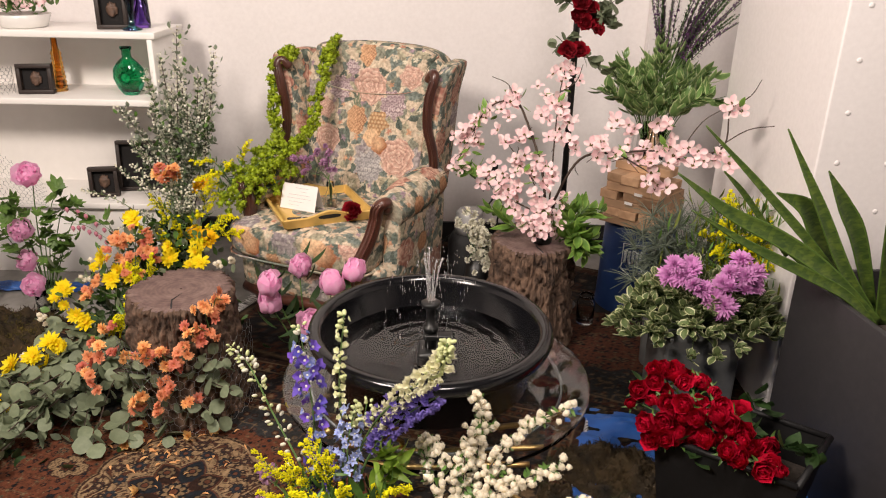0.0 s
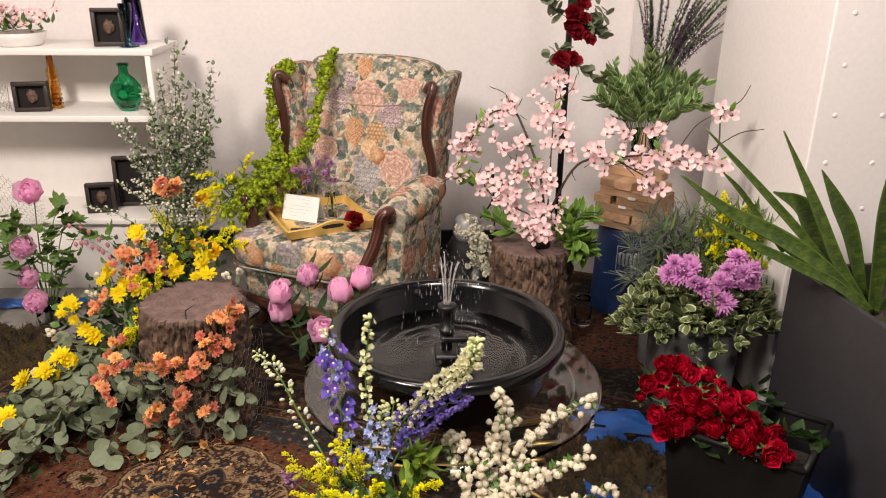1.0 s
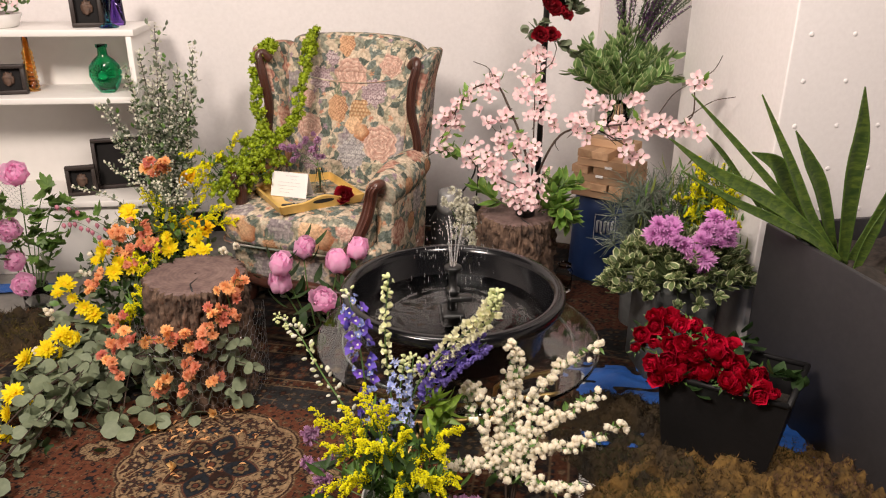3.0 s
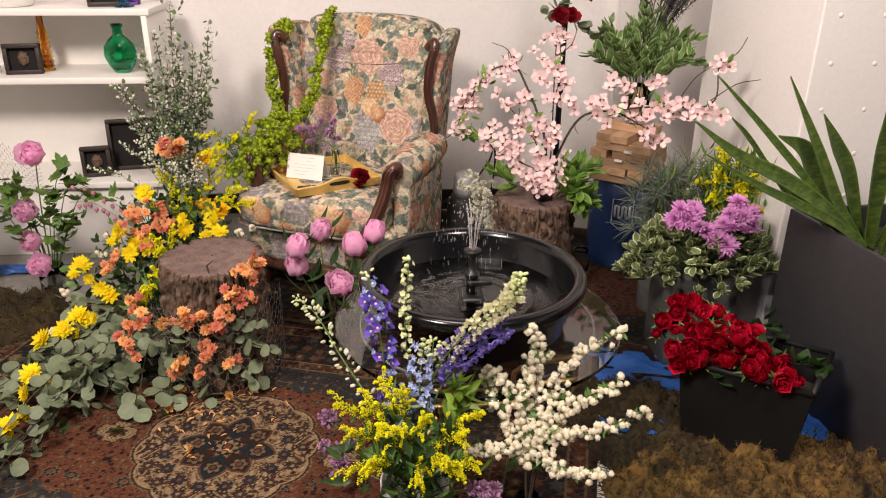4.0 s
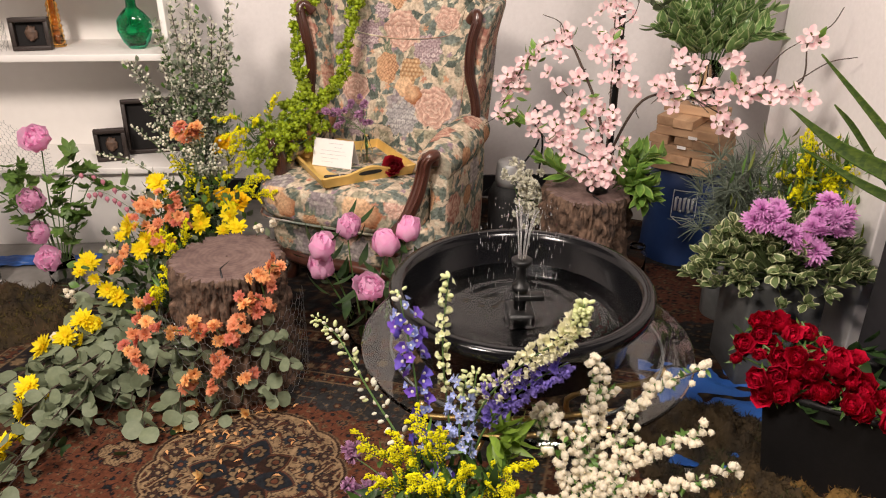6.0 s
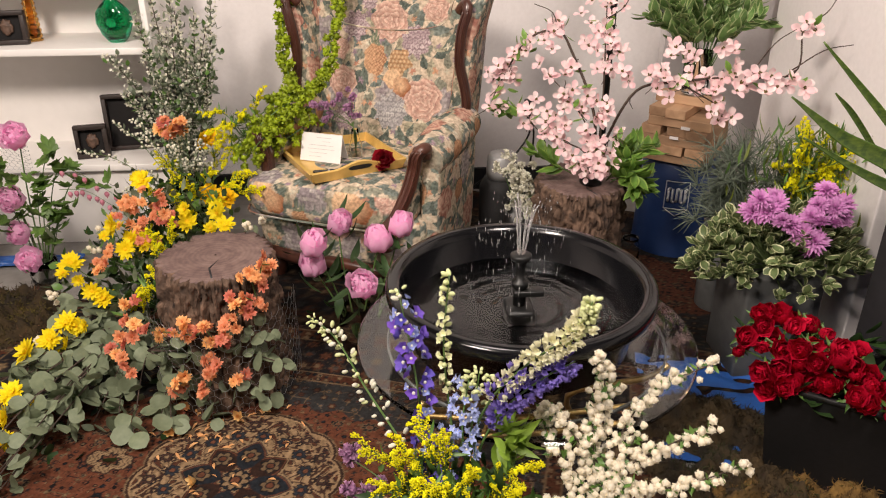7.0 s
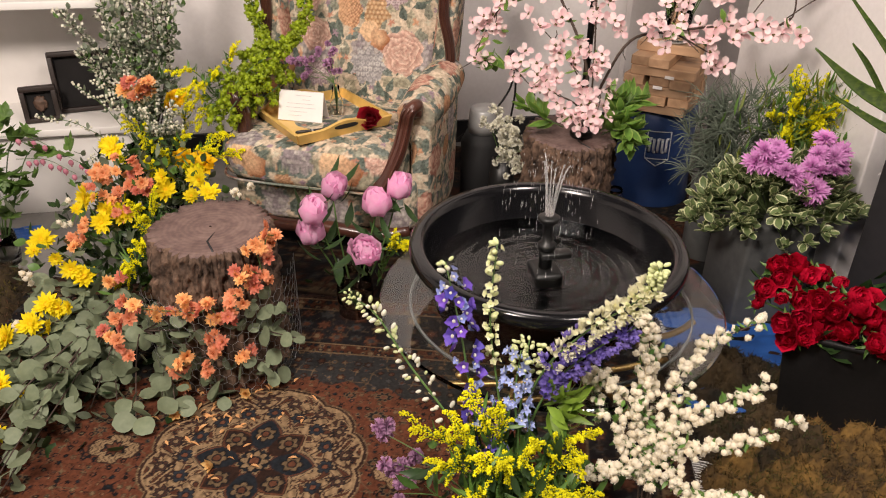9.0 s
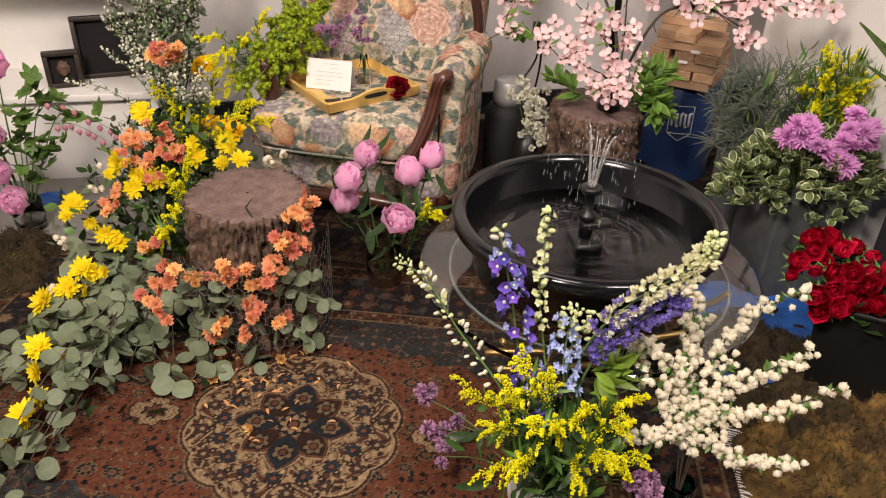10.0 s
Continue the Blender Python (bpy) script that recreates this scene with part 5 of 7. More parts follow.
# the band of coral mums slung across the stump, and the clusters that hang below it
BAND = [(-1.07, 2.20, .24), (-1.00, 2.12, .28), (-.95, 2.08, .30), (-.92, 2.07, .30), (-.89, 2.06, .30), (-.86, 2.06, .32), (-.84, 2.06, .28), (-.81, 2.07, .33), (-.78, 2.07, .35), (-.76, 2.09, .36), (-.78, 2.07, .40), (-.75, 2.09, .40), (-.72, 2.11, .37), (-.73, 2.10, .47), (-.71, 2.12, .44), (-.70, 2.13, .48), (-.68, 2.16, .46)]
HANG = [(-.84, 2.05, .21), (-.86, 2.05, .19), (-.79, 2.06, .15), (-.80, 2.05, .28), (-.94, 2.06, .17), (-.89, 2.05, .14), (-.98, 2.08, .10), (-.97, 2.08, .05), (-1.06, 2.06, .36), (-1.09, 2.08, .27), (-1.14, 2.12, .21), (-1.19, 2.18, .06), (-1.09, 2.08, .17)]
WHITES = [(-1.35, 2.63, .3), (-1.32, 2.63, .36), (-1.16, 2.78, .41), (-1.13, 2.77, .38), (-.77, 2.52, .43), (-1.42, 2.4, .24), (-1.42, 2.27, .16), (-.8, 2.52, .42)]
ENDS = [(-1.43, 1.72, .03), (-1.36, 1.80, .03), (-1.52, 1.95, .09), (-1.35, 1.96, .09), (-1.27, 1.99, .05), (-1.22, 2.12, .06), (-1.08, 1.96, .03), (-1.02, 2.02, .03), (-1.14, 2.03, .03), (-.64, 2.05, .2), (-.71, 2.06, .1), (-.77, 2.06, .06), (-1.46, 2.16, .12), (-1.5, 2.08, .13), (-1.36, 2.24, .13), (-1.42, 2.4, .21), (-.68, 2.1, .26), (-.87, 2.03, .03), (-.98, 2.0, .05), (-1.55, 1.8, .05), (-1.5, 1.72, .03), (-1.45, 1.64, .03), (-1.55, 2.05, .1), (-1.2, 2.05, .05), (-1.4, 1.62, .04), (-1.36, 1.70, .05), (-1.48, 1.58, .04), (-1.6, 1.9, .08)]
root = Vector((-1.12, 2.45, 0.16))
for c in DAISY:
    bloom("yellow_daisy", daisies, garden, Vector(c) + Vector((0.012, -0.035, 0.03)), OUT + upset(R, 0.5), R, 0.82, 1.08)
    bloom("yellow_daisy", daisies, garden, Vector(c) + Vector((0.012, -0.03, 0.03)) + upset(R, 0.06), OUT + upset(R, 0.7), R, 0.5, 0.8)
    q = Vector(c)
    if q.z > 0.1:
        stem_part(garden, spline([q, q.lerp(root, 0.5) - Vector((0, 0, 0.02)), q.lerp(root, 0.8)], 6), 0.0018)
for c in GOLD:
    bloom("golden_bloom", golds, garden, c, OUT + upset(R, 0.4), R, 0.95, 1.2)
for c in BAND + HANG:
    for k in range(3):
        bloom("coral_mum", corals, garden, Vector(c) + upset(R, 0.028) * min(k, 1), OUT + upset(R, 0.8), R, 0.5, 0.82)
for i in range(len(BAND) - 1):
    stem_part(garden, spline([BAND[i], BAND[i + 1]], 3), 0.002)
for c in CORAL:
    for k in range(3):
        bloom("coral_mum", corals, garden, Vector(c) + Vector((0.0, -0.045, 0.025)) + upset(R, 0.044) * min(k, 1), OUT + upset(R, 0.6), R, 0.58, 0.88)
for c in WHITES:
    for k in range(4):
        bloom("white_blossom", spirea, garden, Vector(c) + upset(R, 0.018), OUT + upset(R, 0.5), R, 0.7, 1.0)
count = 0
for c in ENDS:
    e = Vector(c)
    a0 = root.lerp(e, 0.12) + upset(R, 0.03)
    if e.x > -0.95 and e.y < 2.2:
        a0 = Vector((-1.05, 2.12, 0.22))
    pts = spline([a0, a0.lerp(e, 0.5) + Vector((0, 0.03, 0.03)) + upset(R, 0.03), e + upset(R, 0.015)], 18)
    stem_part(garden, pts, 0.0024, M_twig)
    for i in range(2, len(pts)):
        way = (pts[i] - pts[i - 1]).normalized()
        for sgn in (-1, 1):
            side = way.cross(Vector((R.uniform(-0.5, 0.5), R.uniform(-0.5, 0.5), 1))).normalized() * sgn
            if count < 520 and R.random() < 0.56:
                count += 1
                part("eucalyptus_leaf", R.choice(euc_leaf), garden, along(pts[i] + upset(R, 0.012), side + way * 0.5 + upset(R, 0.55) + Vector((0, -0.25, R.uniform(-0.3, 0.4))), R.uniform(-1.3, 1.3), R.uniform(0.75, 1.4)))
g = Geo()
o = WORLD[garden].translation
for k in range(200):
    s = R.random()
    q = Vector((-1.15, 2.9, 0.36)).lerp(Vector((-1.32, 2.0, 0.04)), s) + Vector((R.gauss(0, 0.13), R.gauss(0, 0.09), R.uniform(-0.16, -0.04)))
    q.z = max(q.z, 0.02)
    g.add(blade(R.uniform(0.035, 0.06), R.uniform(0.018, 0.034), 4, -0.2, 0.12, 0.45, 0.7), along(q - o, upset(R) + Vector((0, -0.3, 0.4)), R.uniform(-1, 1)), R.choice((0, 1, 1)))
for k in range(400):
    q = Vector((-1.17, 2.66, 0.26)) + Vector((R.gauss(0, 0.14), R.gauss(0, 0.14), R.uniform(-0.16, 0.06)))
    g.add(blade(R.uniform(0.035, 0.06), R.uniform(0.014, 0.034), 4, -0.2, 0.12, 0.45, 0.8), along(q - o, upset(R) + Vector((0, -0.3, 0.4)), R.uniform(-1, 1)), R.choice((0, 1, 2)))
for k in range(620):
    q = Vector((-1.14, 2.78, 0.36)) + Vector((R.gauss(0, 0.10), R.gauss(0.02, 0.07), R.uniform(-0.26, 0.10)))
    g.add(blade(R.uniform(0.03, 0.055), R.uniform(0.012, 0.03), 3, -0.2, 0.12, 0.45, 0.8), along(q - o, upset(R) + Vector((0, -0.4, 0.4)), R.uniform(-1, 1)), R.choice((0, 0, 1, 2, 2)))
part("foliage", g.mesh("foliage", M_euc, M_darkleaf, M_leaf), garden, kind="stuff")
for c in ((-1.20, 2.70, .38), (-1.15, 2.72, .42), (-1.22, 2.66, .35), (-1.10, 2.70, .38), (-1.25, 2.62, .31), (-1.17, 2.66, .32)):
    for k in range(3):
        bloom("coral_mum", corals, garden, Vector(c) + Vector((0, -0.05, 0.02)) + upset(R, 0.035), OUT + upset(R, 0.7), R, 0.6, 0.9)
goldenrod(garden, (-1.12, 2.85, 0.20), [(-1.20, 2.78, .46), (-1.10, 2.76, .44), (-1.16, 2.74, .39), (-1.05, 2.74, .38), (-1.22, 2.72, .34)], R, size=0.8)
goldenrod(garden, (-1.05, 2.95, 0.22), [(-1.12, 2.86, .47), (-1.0, 2.9, .47), (-.92, 2.86, .43), (-.86, 2.9, .46), (-1.05, 2.8, .45), (-.95, 2.78, .40), (-.82, 2.84, .42), (-1.18, 2.92, .52), (-1.0, 3.05, .55)], R)
goldenrod(garden, (-1.10, 2.5, 0.10), [(-1.06, 2.43, .40), (-1.09, 2.38, .34), (-1.12, 2.36, .27), (-1.1, 2.46, .43), (-1.15, 2.4, .22), (-1.05, 2.5, .44)], R)
g = Geo()
for k in range(60):
    q = Vector((R.uniform(-1.05, -0.62), R.uniform(1.75, 2.1), 0.018))
    if R.random() < 0.7:
        q = Vector((R.gauss(-0.88, 0.07), R.gauss(2.0, 0.05), 0.018))
    g.add(blade(R.uniform(0.014, 0.03), R.uniform(0.005, 0.010), 3, 0.25, 0.2, 0.5, 0.8), along(q - o, Vector((R.uniform(-1, 1), R.uniform(-1, 1), 0.1)), R.uniform(-0.4, 0.4)))
part("fallen_petals", g.mesh("fallen_petals", petal("dry_petal", (0.80, 0.46, 0.20), (0.62, 0.30, 0.12))), garden, label="fallen orange petals on the rug", kind="stuff")
for c in ((-0.80, 2.04, 0.035), (-0.74, 2.07, 0.04), (-0.87, 1.80, 0.02), (-0.985, 1.99, 0.03)):
    bloom("fallen_bloom", fallen, garden, c, (R.uniform(-1, 1), -0.6, 0.5), R, 0.7, 1.0)


def chicken_wire(parent, f_, nu, nv, name="chicken_wire"):
    """Hexagonal wire over the surface f_(u, v)."""
    g = Geo()
    o = WORLD[parent].translation
    for i in range(nu):
        for j in range(nv):
            u, v = (i + 0.5 * (j % 2)) / nu, j / nv
            a = Vector(f_(u, v)) - o
            b = Vector(f_(u + 0.5 / nu, v + 0.35 / nv)) - o
            c = Vector(f_(u + 0.5 / nu, v + 1.0 / nv)) - o
            d_ = Vector(f_(u - 0.5 / nu, v + 0.35 / nv)) - o
            g.add(tube([a, b], 0.0006, 3, False)), g.add(tube([b, c], 0.0009, 3, False)), g.add(tube([a, d_], 0.0006, 3, False))
    part(name, g.mesh(name, M_wire), parent, label="fine galvanised chicken wire", kind="stuff")


chicken_wire(garden, lambda u, v: (-0.86 + 0.215 * math.cos(-2.7 + 2.8 * u), 2.275 + 0.225 * math.sin(-2.7 + 2.8 * u), 0.02 + 0.30 * v + 0.02 * math.sin(u * 9)), 20, 11)

# ---- branches of white blossom by the shelf ----
R = random.Random(31)
tall = thing("tall_branch_arrangement", (-1.2, 3.22, 0), "tall grey-green branches with tiny white blossoms", "flower arrangement")
TIPS = [(-1.173, 3.38, 1.139), (-1.017, 3.36, 1.046), (-1.06, 3.3, .82), (-1.40, 3.22, .83), (-1.36, 3.22, .68), (-1.10, 3.38, .95), (-1.25, 3.36, 1.02), (-1.3, 3.3, .95), (-1.15, 3.3, .98), (-1.04, 3.3, .92), (-1.2, 3.32, .9), (-1.28, 3.26, .8), (-1.12, 3.26, .84), (-1.22, 3.24, .74)]
g = Geo()
gb = Geo()
o = WORLD[tall].translation
for c in TIPS:
    b0 = Vector((-1.2, 3.28, 0.30)) + upset(R, 0.03)
    e = Vector(c)
    pts = spline([b0, b0.lerp(e, 0.5) + upset(R, 0.03), e], 26)
    stem_part(tall, pts, 0.003, M_twig)
    loc = [q - o for q in pts]
    leaf_stem(g, loc, 0.003, R, 1, 0.034, 0.020, 0.9, R.choice((0, 0, 1)), 0.2, pairs=4)
    for i in range(6, len(loc)):
        for k in range(9):
            gb.add(blade(0.014, 0.012, 2, 0.2, 0.3, 0.6, 0.4), along(loc[i] + upset(R, 0.018), upset(R), R.uniform(0, 6)))
        side = loc[i] + upset(R, 0.035)
        for k in range(5 if i < 20 else 2):
            g.add(blade(0.028, 0.017, 3, -0.2, 0.1, 0.45, 0.8), along(side + upset(R, 0.015), upset(R) + Vector((0, 0, 0.4))), R.choice((0, 0, 0, 1)))
part("foliage", g.mesh("foliage", M_sage, M_leaf), tall, kind="stuff")
part("blossom", gb.mesh("blossom", M_creamwhite), tall, kind="stuff")
part("vase", vase_mesh([(0.055, 0), (0.06, 0.01), (0.065, 0.2), (0.07, 0.32), (0.066, 0.32), (0.06, 0.02), (0.002, 0.015)], M_glass), tall)

lower = thing("low_filler_arrangement", (-1.13, 3.05, 0), "coral mums, goldenrod and white sprigs beside the armchair", "flower arrangement")
part("vase", vase_mesh([(0.05, 0), (0.055, 0.01), (0.065, 0.3), (0.06, 0.3), (0.05, 0.02), (0.002, 0.015)], M_glass), lower)
for c in ((-1.17, 3.0, .63), (-1.12, 2.99, .62), (-1.15, 2.98, .59), (-1.10, 3.0, .60), (-1.19, 3.02, .60)):
    bloom("coral_mum", corals, lower, c, OUT + upset(R, 0.3), R, 0.95, 1.15)
gb, g = Geo(), Geo()
o = WORLD[lower].translation
for k in range(22):
    e = Vector((-1.16 + R.gauss(0, 0.11), 2.98 + R.gauss(0, 0.06), R.uniform(0.42, 0.66)))
    b0 = Vector((-1.13, 3.05, 0.25))
    pts = spline([b0, b0.lerp(e, 0.6) + Vector((0, 0, 0.05)), e], 12)
    stem_part(lower, pts, 0.0015)
    loc = [q - o for q in pts]
    leaf_stem(g, loc, 0.002, R, 1, 0.028, 0.014, 0.9, 0, 0.3, pairs=2)
    for i in range(6, len(loc)):
        for j in range(3):
            gb.add(blob(0.005, n=5, m=3), Matrix.Translation(loc[i] + upset(R, 0.012)))
part("foliage", g.mesh("foliage", M_sage), lower, kind="stuff")
part("blossom", gb.mesh("blossom", M_creamwhite), lower, kind="stuff")

# ---- left peonies and bleeding heart in a glass vase ----
R = random.Random(41)
left = thing("peony_arrangement", (-1.70, 2.95, 0), "pink peonies and bleeding heart in a clear glass vase", "flower arrangement")
part("vase", vase_mesh([(0.045, 0), (0.05, 0.006), (0.055, 0.06), (0.05, 0.12), (0.046, 0.12), (0.05, 0.06), (0.044, 0.012), (0.002, 0.01)], M_glass), left)


def lobed_leaf(g, at, way, size, R, mi=0):
    m = along(at, way, R.uniform(-0.4, 0.4), size)
    for a, L in ((0, 1.0), (0.6, 0.8), (-0.6, 0.8), (1.15, 0.5), (-1.15, 0.5)):
        g.add(blade(0.055 * L, 0.022, 4, -0.2, 0.15, 0.6, 0.9), m @ Matrix.Rotation(a, 4, "Z"), mi)


HEADS = [(-1.656, 2.92, .60), (-1.725, 2.92, .37), (-1.735, 2.95, .22), (-1.70, 2.89, .13)]
b0 = Vector((-1.70, 2.95, 0.03))
for i, c in enumerate(HEADS):
    e = Vector(c)
    stem_part(left, spline([b0, b0.lerp(e, 0.6) + upset(R, 0.015), e], 10), 0.0035)
    bloom("peony", peonies[:1], left, e, OUT + upset(R, 0.3), R, 1.0, 1.18)
g = Geo()
o = WORLD[left].translation
hearts = Geo()
for c, arch in (((-1.50, 2.92, .50), 0.12), ((-1.40, 2.9, .42), 0.16), ((-1.55, 2.9, .56), 0.1), ((-1.80, 2.92, .50), 0.08), ((-1.62, 2.9, .45), 0.05), ((-1.60, 2.92, .33), 0.03), ((-1.74, 2.9, .52), 0.05), ((-1.52, 2.88, .36), 0.05), ((-1.85, 2.9, .42), 0.05)):
    e = Vector(c)
    pts = spline([b0, b0.lerp(e, 0.6) + Vector((0, 0, arch)), e], 16)
    stem_part(left, pts, 0.0025)
    for i in range(6, len(pts), 2):
        for k in range(2):
            lobed_leaf(g, pts[i] - o + upset(R, 0.02), upset(R) + Vector((0, -0.3, 0.1)), R.uniform(0.7, 1.2), R)
for line in ([(-1.58, 2.9, .50), (-1.48, 2.88, .50), (-1.38, 2.86, .44), (-1.32, 2.85, .40)], [(-1.55, 2.9, .42), (-1.45, 2.88, .42), (-1.36, 2.86, .37)]):
    pts = spline(line, 16)
    stem_part(left, pts, 0.0012)
    for i in range(3, len(pts), 2):
        q = pts[i] - o - Vector((0, 0, 0.014 + 0.006 * R.random())) + upset(R, 0.005)
        hearts.add(blob(0.0095, 0.006, 0.0110, 6, 4), Matrix.Translation(q))
        hearts.add(blob(0.0025, 0.0025, 0.006, 5, 3), Matrix.Translation(q - Vector((0, 0, 0.01))))
part("foliage", g.mesh("foliage", leafy("fresh_leaf", (0.20, 0.33, 0.075), (0.12, 0.235, 0.045), through_light=0.35)), left, kind="stuff")
part("bleeding_heart_blossom", hearts.mesh("bleeding_heart_blossom", petal("heart_petal", (0.80, 0.36, 0.44), (0.70, 0.24, 0.34))), left, kind="stuff")

far = thing("dark_stem_arrangement", (-2.02, 2.95, 0), "dark leafy stems in a tall clear glass vase", "flower arrangement")
part("vase", vase_mesh([(0.05, 0), (0.06, 0.01), (0.06, 0.36), (0.055, 0.36), (0.054, 0.02), (0.002, 0.015)], M_glass), far)
g = Geo()
o = WORLD[far].translation
for k in range(12):
    e = Vector((-1.98 + R.gauss(0, 0.07), 2.95 + R.gauss(0, 0.05), R.uniform(0.5, 0.78)))
    b0 = Vector((-2.02, 2.95, 0.03))
    pts = spline([b0, b0.lerp(e, 0.6) + upset(R, 0.02), e], 14)
    stem_part(far, pts, 0.003)
    leaf_stem(g, [q - o for q in pts], 0.003, R, 1, 0.06, 0.016, 0.9, 0, 0.45, pairs=3)
part("foliage", g.mesh("foliage", M_darkleaf), far, kind="stuff")

# ---- peonies between the stump and the tub ----
R = random.Random(51)
mid_p = thing("peony_vase", (-0.47, 2.42, 0), "pink peonies with dark leaves in a clear glass vase", "flower arrangement")
part("vase", vase_mesh([(0.05, 0), (0.055, 0.008), (0.06, 0.10), (0.05, 0.17), (0.046, 0.17), (0.055, 0.10), (0.05, 0.014), (0.002, 0.012)], M_glass), mid_p)
g = Geo()
o = WORLD[mid_p].translation
b0 = Vector((-0.47, 2.42, 0.03))
for i, c in enumerate([(-.521, 2.52, .423), (-.588, 2.33, .435), (-.593, 2.36, .345), (-.386, 2.43, .387), (-.318, 2.46, .423), (-.444, 2.3, .31)]):
    e = Vector(c)
    pts = spline([b0, b0.lerp(e, 0.6) + upset(R, 0.01), e], 10)
    stem_part(mid_p, pts, 0.0035)
    part("peony", peonies[(2, 1, 2, 2, 1, 0)[i]], mid_p, aim(e - Vector((0, 0, 0.02)), Vector((0, -0.35, 0.9)) + upset(R, 0.45), R.uniform(0, 6), R.uniform(0.95, 1.12)))
    for k in range(7):
        q = pts[R.randint(5, len(pts) - 1)] - o + upset(R, 0.03)
        g.add(blade(R.uniform(0.07, 0.11), R.uniform(0.02, 0.032), 5, -0.25, 0.15, 0.45, 1.0), along(q, upset(R) + Vector((0, -0.2, 0.1))))
part("foliage", g.mesh("foliage", M_darkleaf), mid_p, kind="stuff")
goldenrod(mid_p, (-0.40, 2.4, 0.12), [(-0.31, 2.36, 0.29), (-0.34, 2.38, 0.31), (-0.29, 2.4, 0.25)], R, size=0.7)

# ---- front arrangement: delphinium, foxtail, goldenrod, lilac ----
R = random.Random(61)
front = thing("delphinium_arrangement", (-0.22, 1.42, 0), "purple delphinium, cream spikes and goldenrod in a white vase", "flower arrangement")
part("vase", vase_mesh([(0.06, 0), (0.072, 0.01), (0.085, 0.10), (0.088, 0.18), (0.083, 0.18), (0.078, 0.10), (0.066, 0.015), (0.002, 0.012)], M_ceramic), front, label="white ceramic vase")
b0 = Vector((-0.22, 1.43, 0.10))


def spike(name, line, n0, kinds, R, r=0.0035, spread=0.012, label=""):
    """A flower spike: a stem with florets round it, denser towards the middle; kinds: (from share, meshes, low, high size)."""
    pts = spline(line, 36)
    st = stem_part(front, pts, r, name=name, taper=0.35)
    tagged(st, label)
    n = len(pts)
    for i in range(n):
        s = i / n
        use = [k for k in kinds if k[0] <= s < k[1]]
        if not use:
            continue
        for k in range(n0):
            _, _, meshes, lo, hi, far_ = R.choice(use)
            way = (pts[min(i + 1, n - 1)] - pts[max(0, i - 1)]).normalized()
            out = way.cross(upset(R)).normalized()
            part("floret", R.choice(meshes), st, aim(pts[i] + out * spread * far_ + way * R.uniform(-0.006, 0.006), out + way * 0.5 + Vector((-0.1, -0.3, 0)), R.uniform(0, 6), R.uniform(lo, hi)))


spike("delphinium_spike", [b0, (-0.27, 1.48, 0.33), (-0.30, 1.54, 0.55), (-0.325, 1.58, 0.69)], 3, [(0.46, 0.84, delph, 0.85, 1.3, 1.9), (0.5, 0.84, delph, 0.85, 1.3, 1.7), (0.46, 0.84, delph_pale, 0.7, 1.0, 1.7), (0.80, 1.1, [white_bud, white_bud, cream_bud], 0.6, 0.9, 1.1), (0.78, 0.92, delph_pale, 0.7, 0.9, 1.2)], R, label="violet delphinium spike")
spike("cream_spike", [b0, (-0.22, 1.5, 0.35), (-0.235, 1.565, 0.55), (-0.222, 1.59, 0.715)], 3, [(0.5, 1.1, cream_floret + [cream_bud], 0.7, 1.05, 0.8)], R, label="cream flower spike")
spike("bud_spike", [b0, (-0.30, 1.48, 0.32), (-0.40, 1.57, 0.46), (-0.46, 1.62, 0.555), (-0.515, 1.66, 0.585)], 3, [(0.30, 0.58, [white_bud, white_bud, cream_bud], 0.55, 0.9, 1.7), (0.5, 0.85, [white_bud, cream_bud, cream_bud], 0.5, 0.85, 1.3), (0.83, 1.1, [cream_bud], 0.35, 0.6, 1.0)], R, label="green and white budding spike")
arm = [b0, (-0.19, 1.45, 0.38), (-0.15, 1.46, 0.50), (-0.08, 1.44, 0.60), (0.0, 1.40, 0.695), (0.016, 1.388, 0.76)]
spike("curved_spike", arm, 13, [(0.40, 0.86, brush_cream, 0.95, 1.3, 1.15), (0.72, 1.1, [cream_bud], 0.6, 0.85, 1.0), (0.40, 0.58, brush_violet, 0.9, 1.2, 1.3)], R, label="curving white and violet spike")
low_arm = [b0, (-0.18, 1.44, 0.36), (-0.13, 1.45, 0.475), (-0.06, 1.43, 0.565), (0.0, 1.41, 0.62)]
spike("violet_underside", low_arm, 10, [(0.42, 0.95, brush_violet, 0.9, 1.3, 1.2)], R, label="violet florets of the curving spike")
spike("blue_spike", [b0, (-0.20, 1.43, 0.32), (-0.205, 1.46, 0.44), (-0.19, 1.49, 0.53)], 3, [(0.42, 0.95, brush_blue, 0.75, 1.15, 2.0), (0.85, 1.1, [cream_bud], 0.6, 0.9, 1.5)], R, label="pale blue delphinium spike")
spike("blue_spike", [b0, (-0.25, 1.44, 0.30), (-0.275, 1.48, 0.42)], 3, [(0.5, 1.1, brush_blue + delph, 0.7, 1.0, 2.2)], R, label="pale blue delphinium spike")
spike("cream_tuft", [b0, (-0.19, 1.47, 0.38), (-0.165, 1.52, 0.53)], 5, [(0.75, 1.1, [cream_bud], 0.6, 0.9, 2.4)], R, label="greenish cream bud tuft")
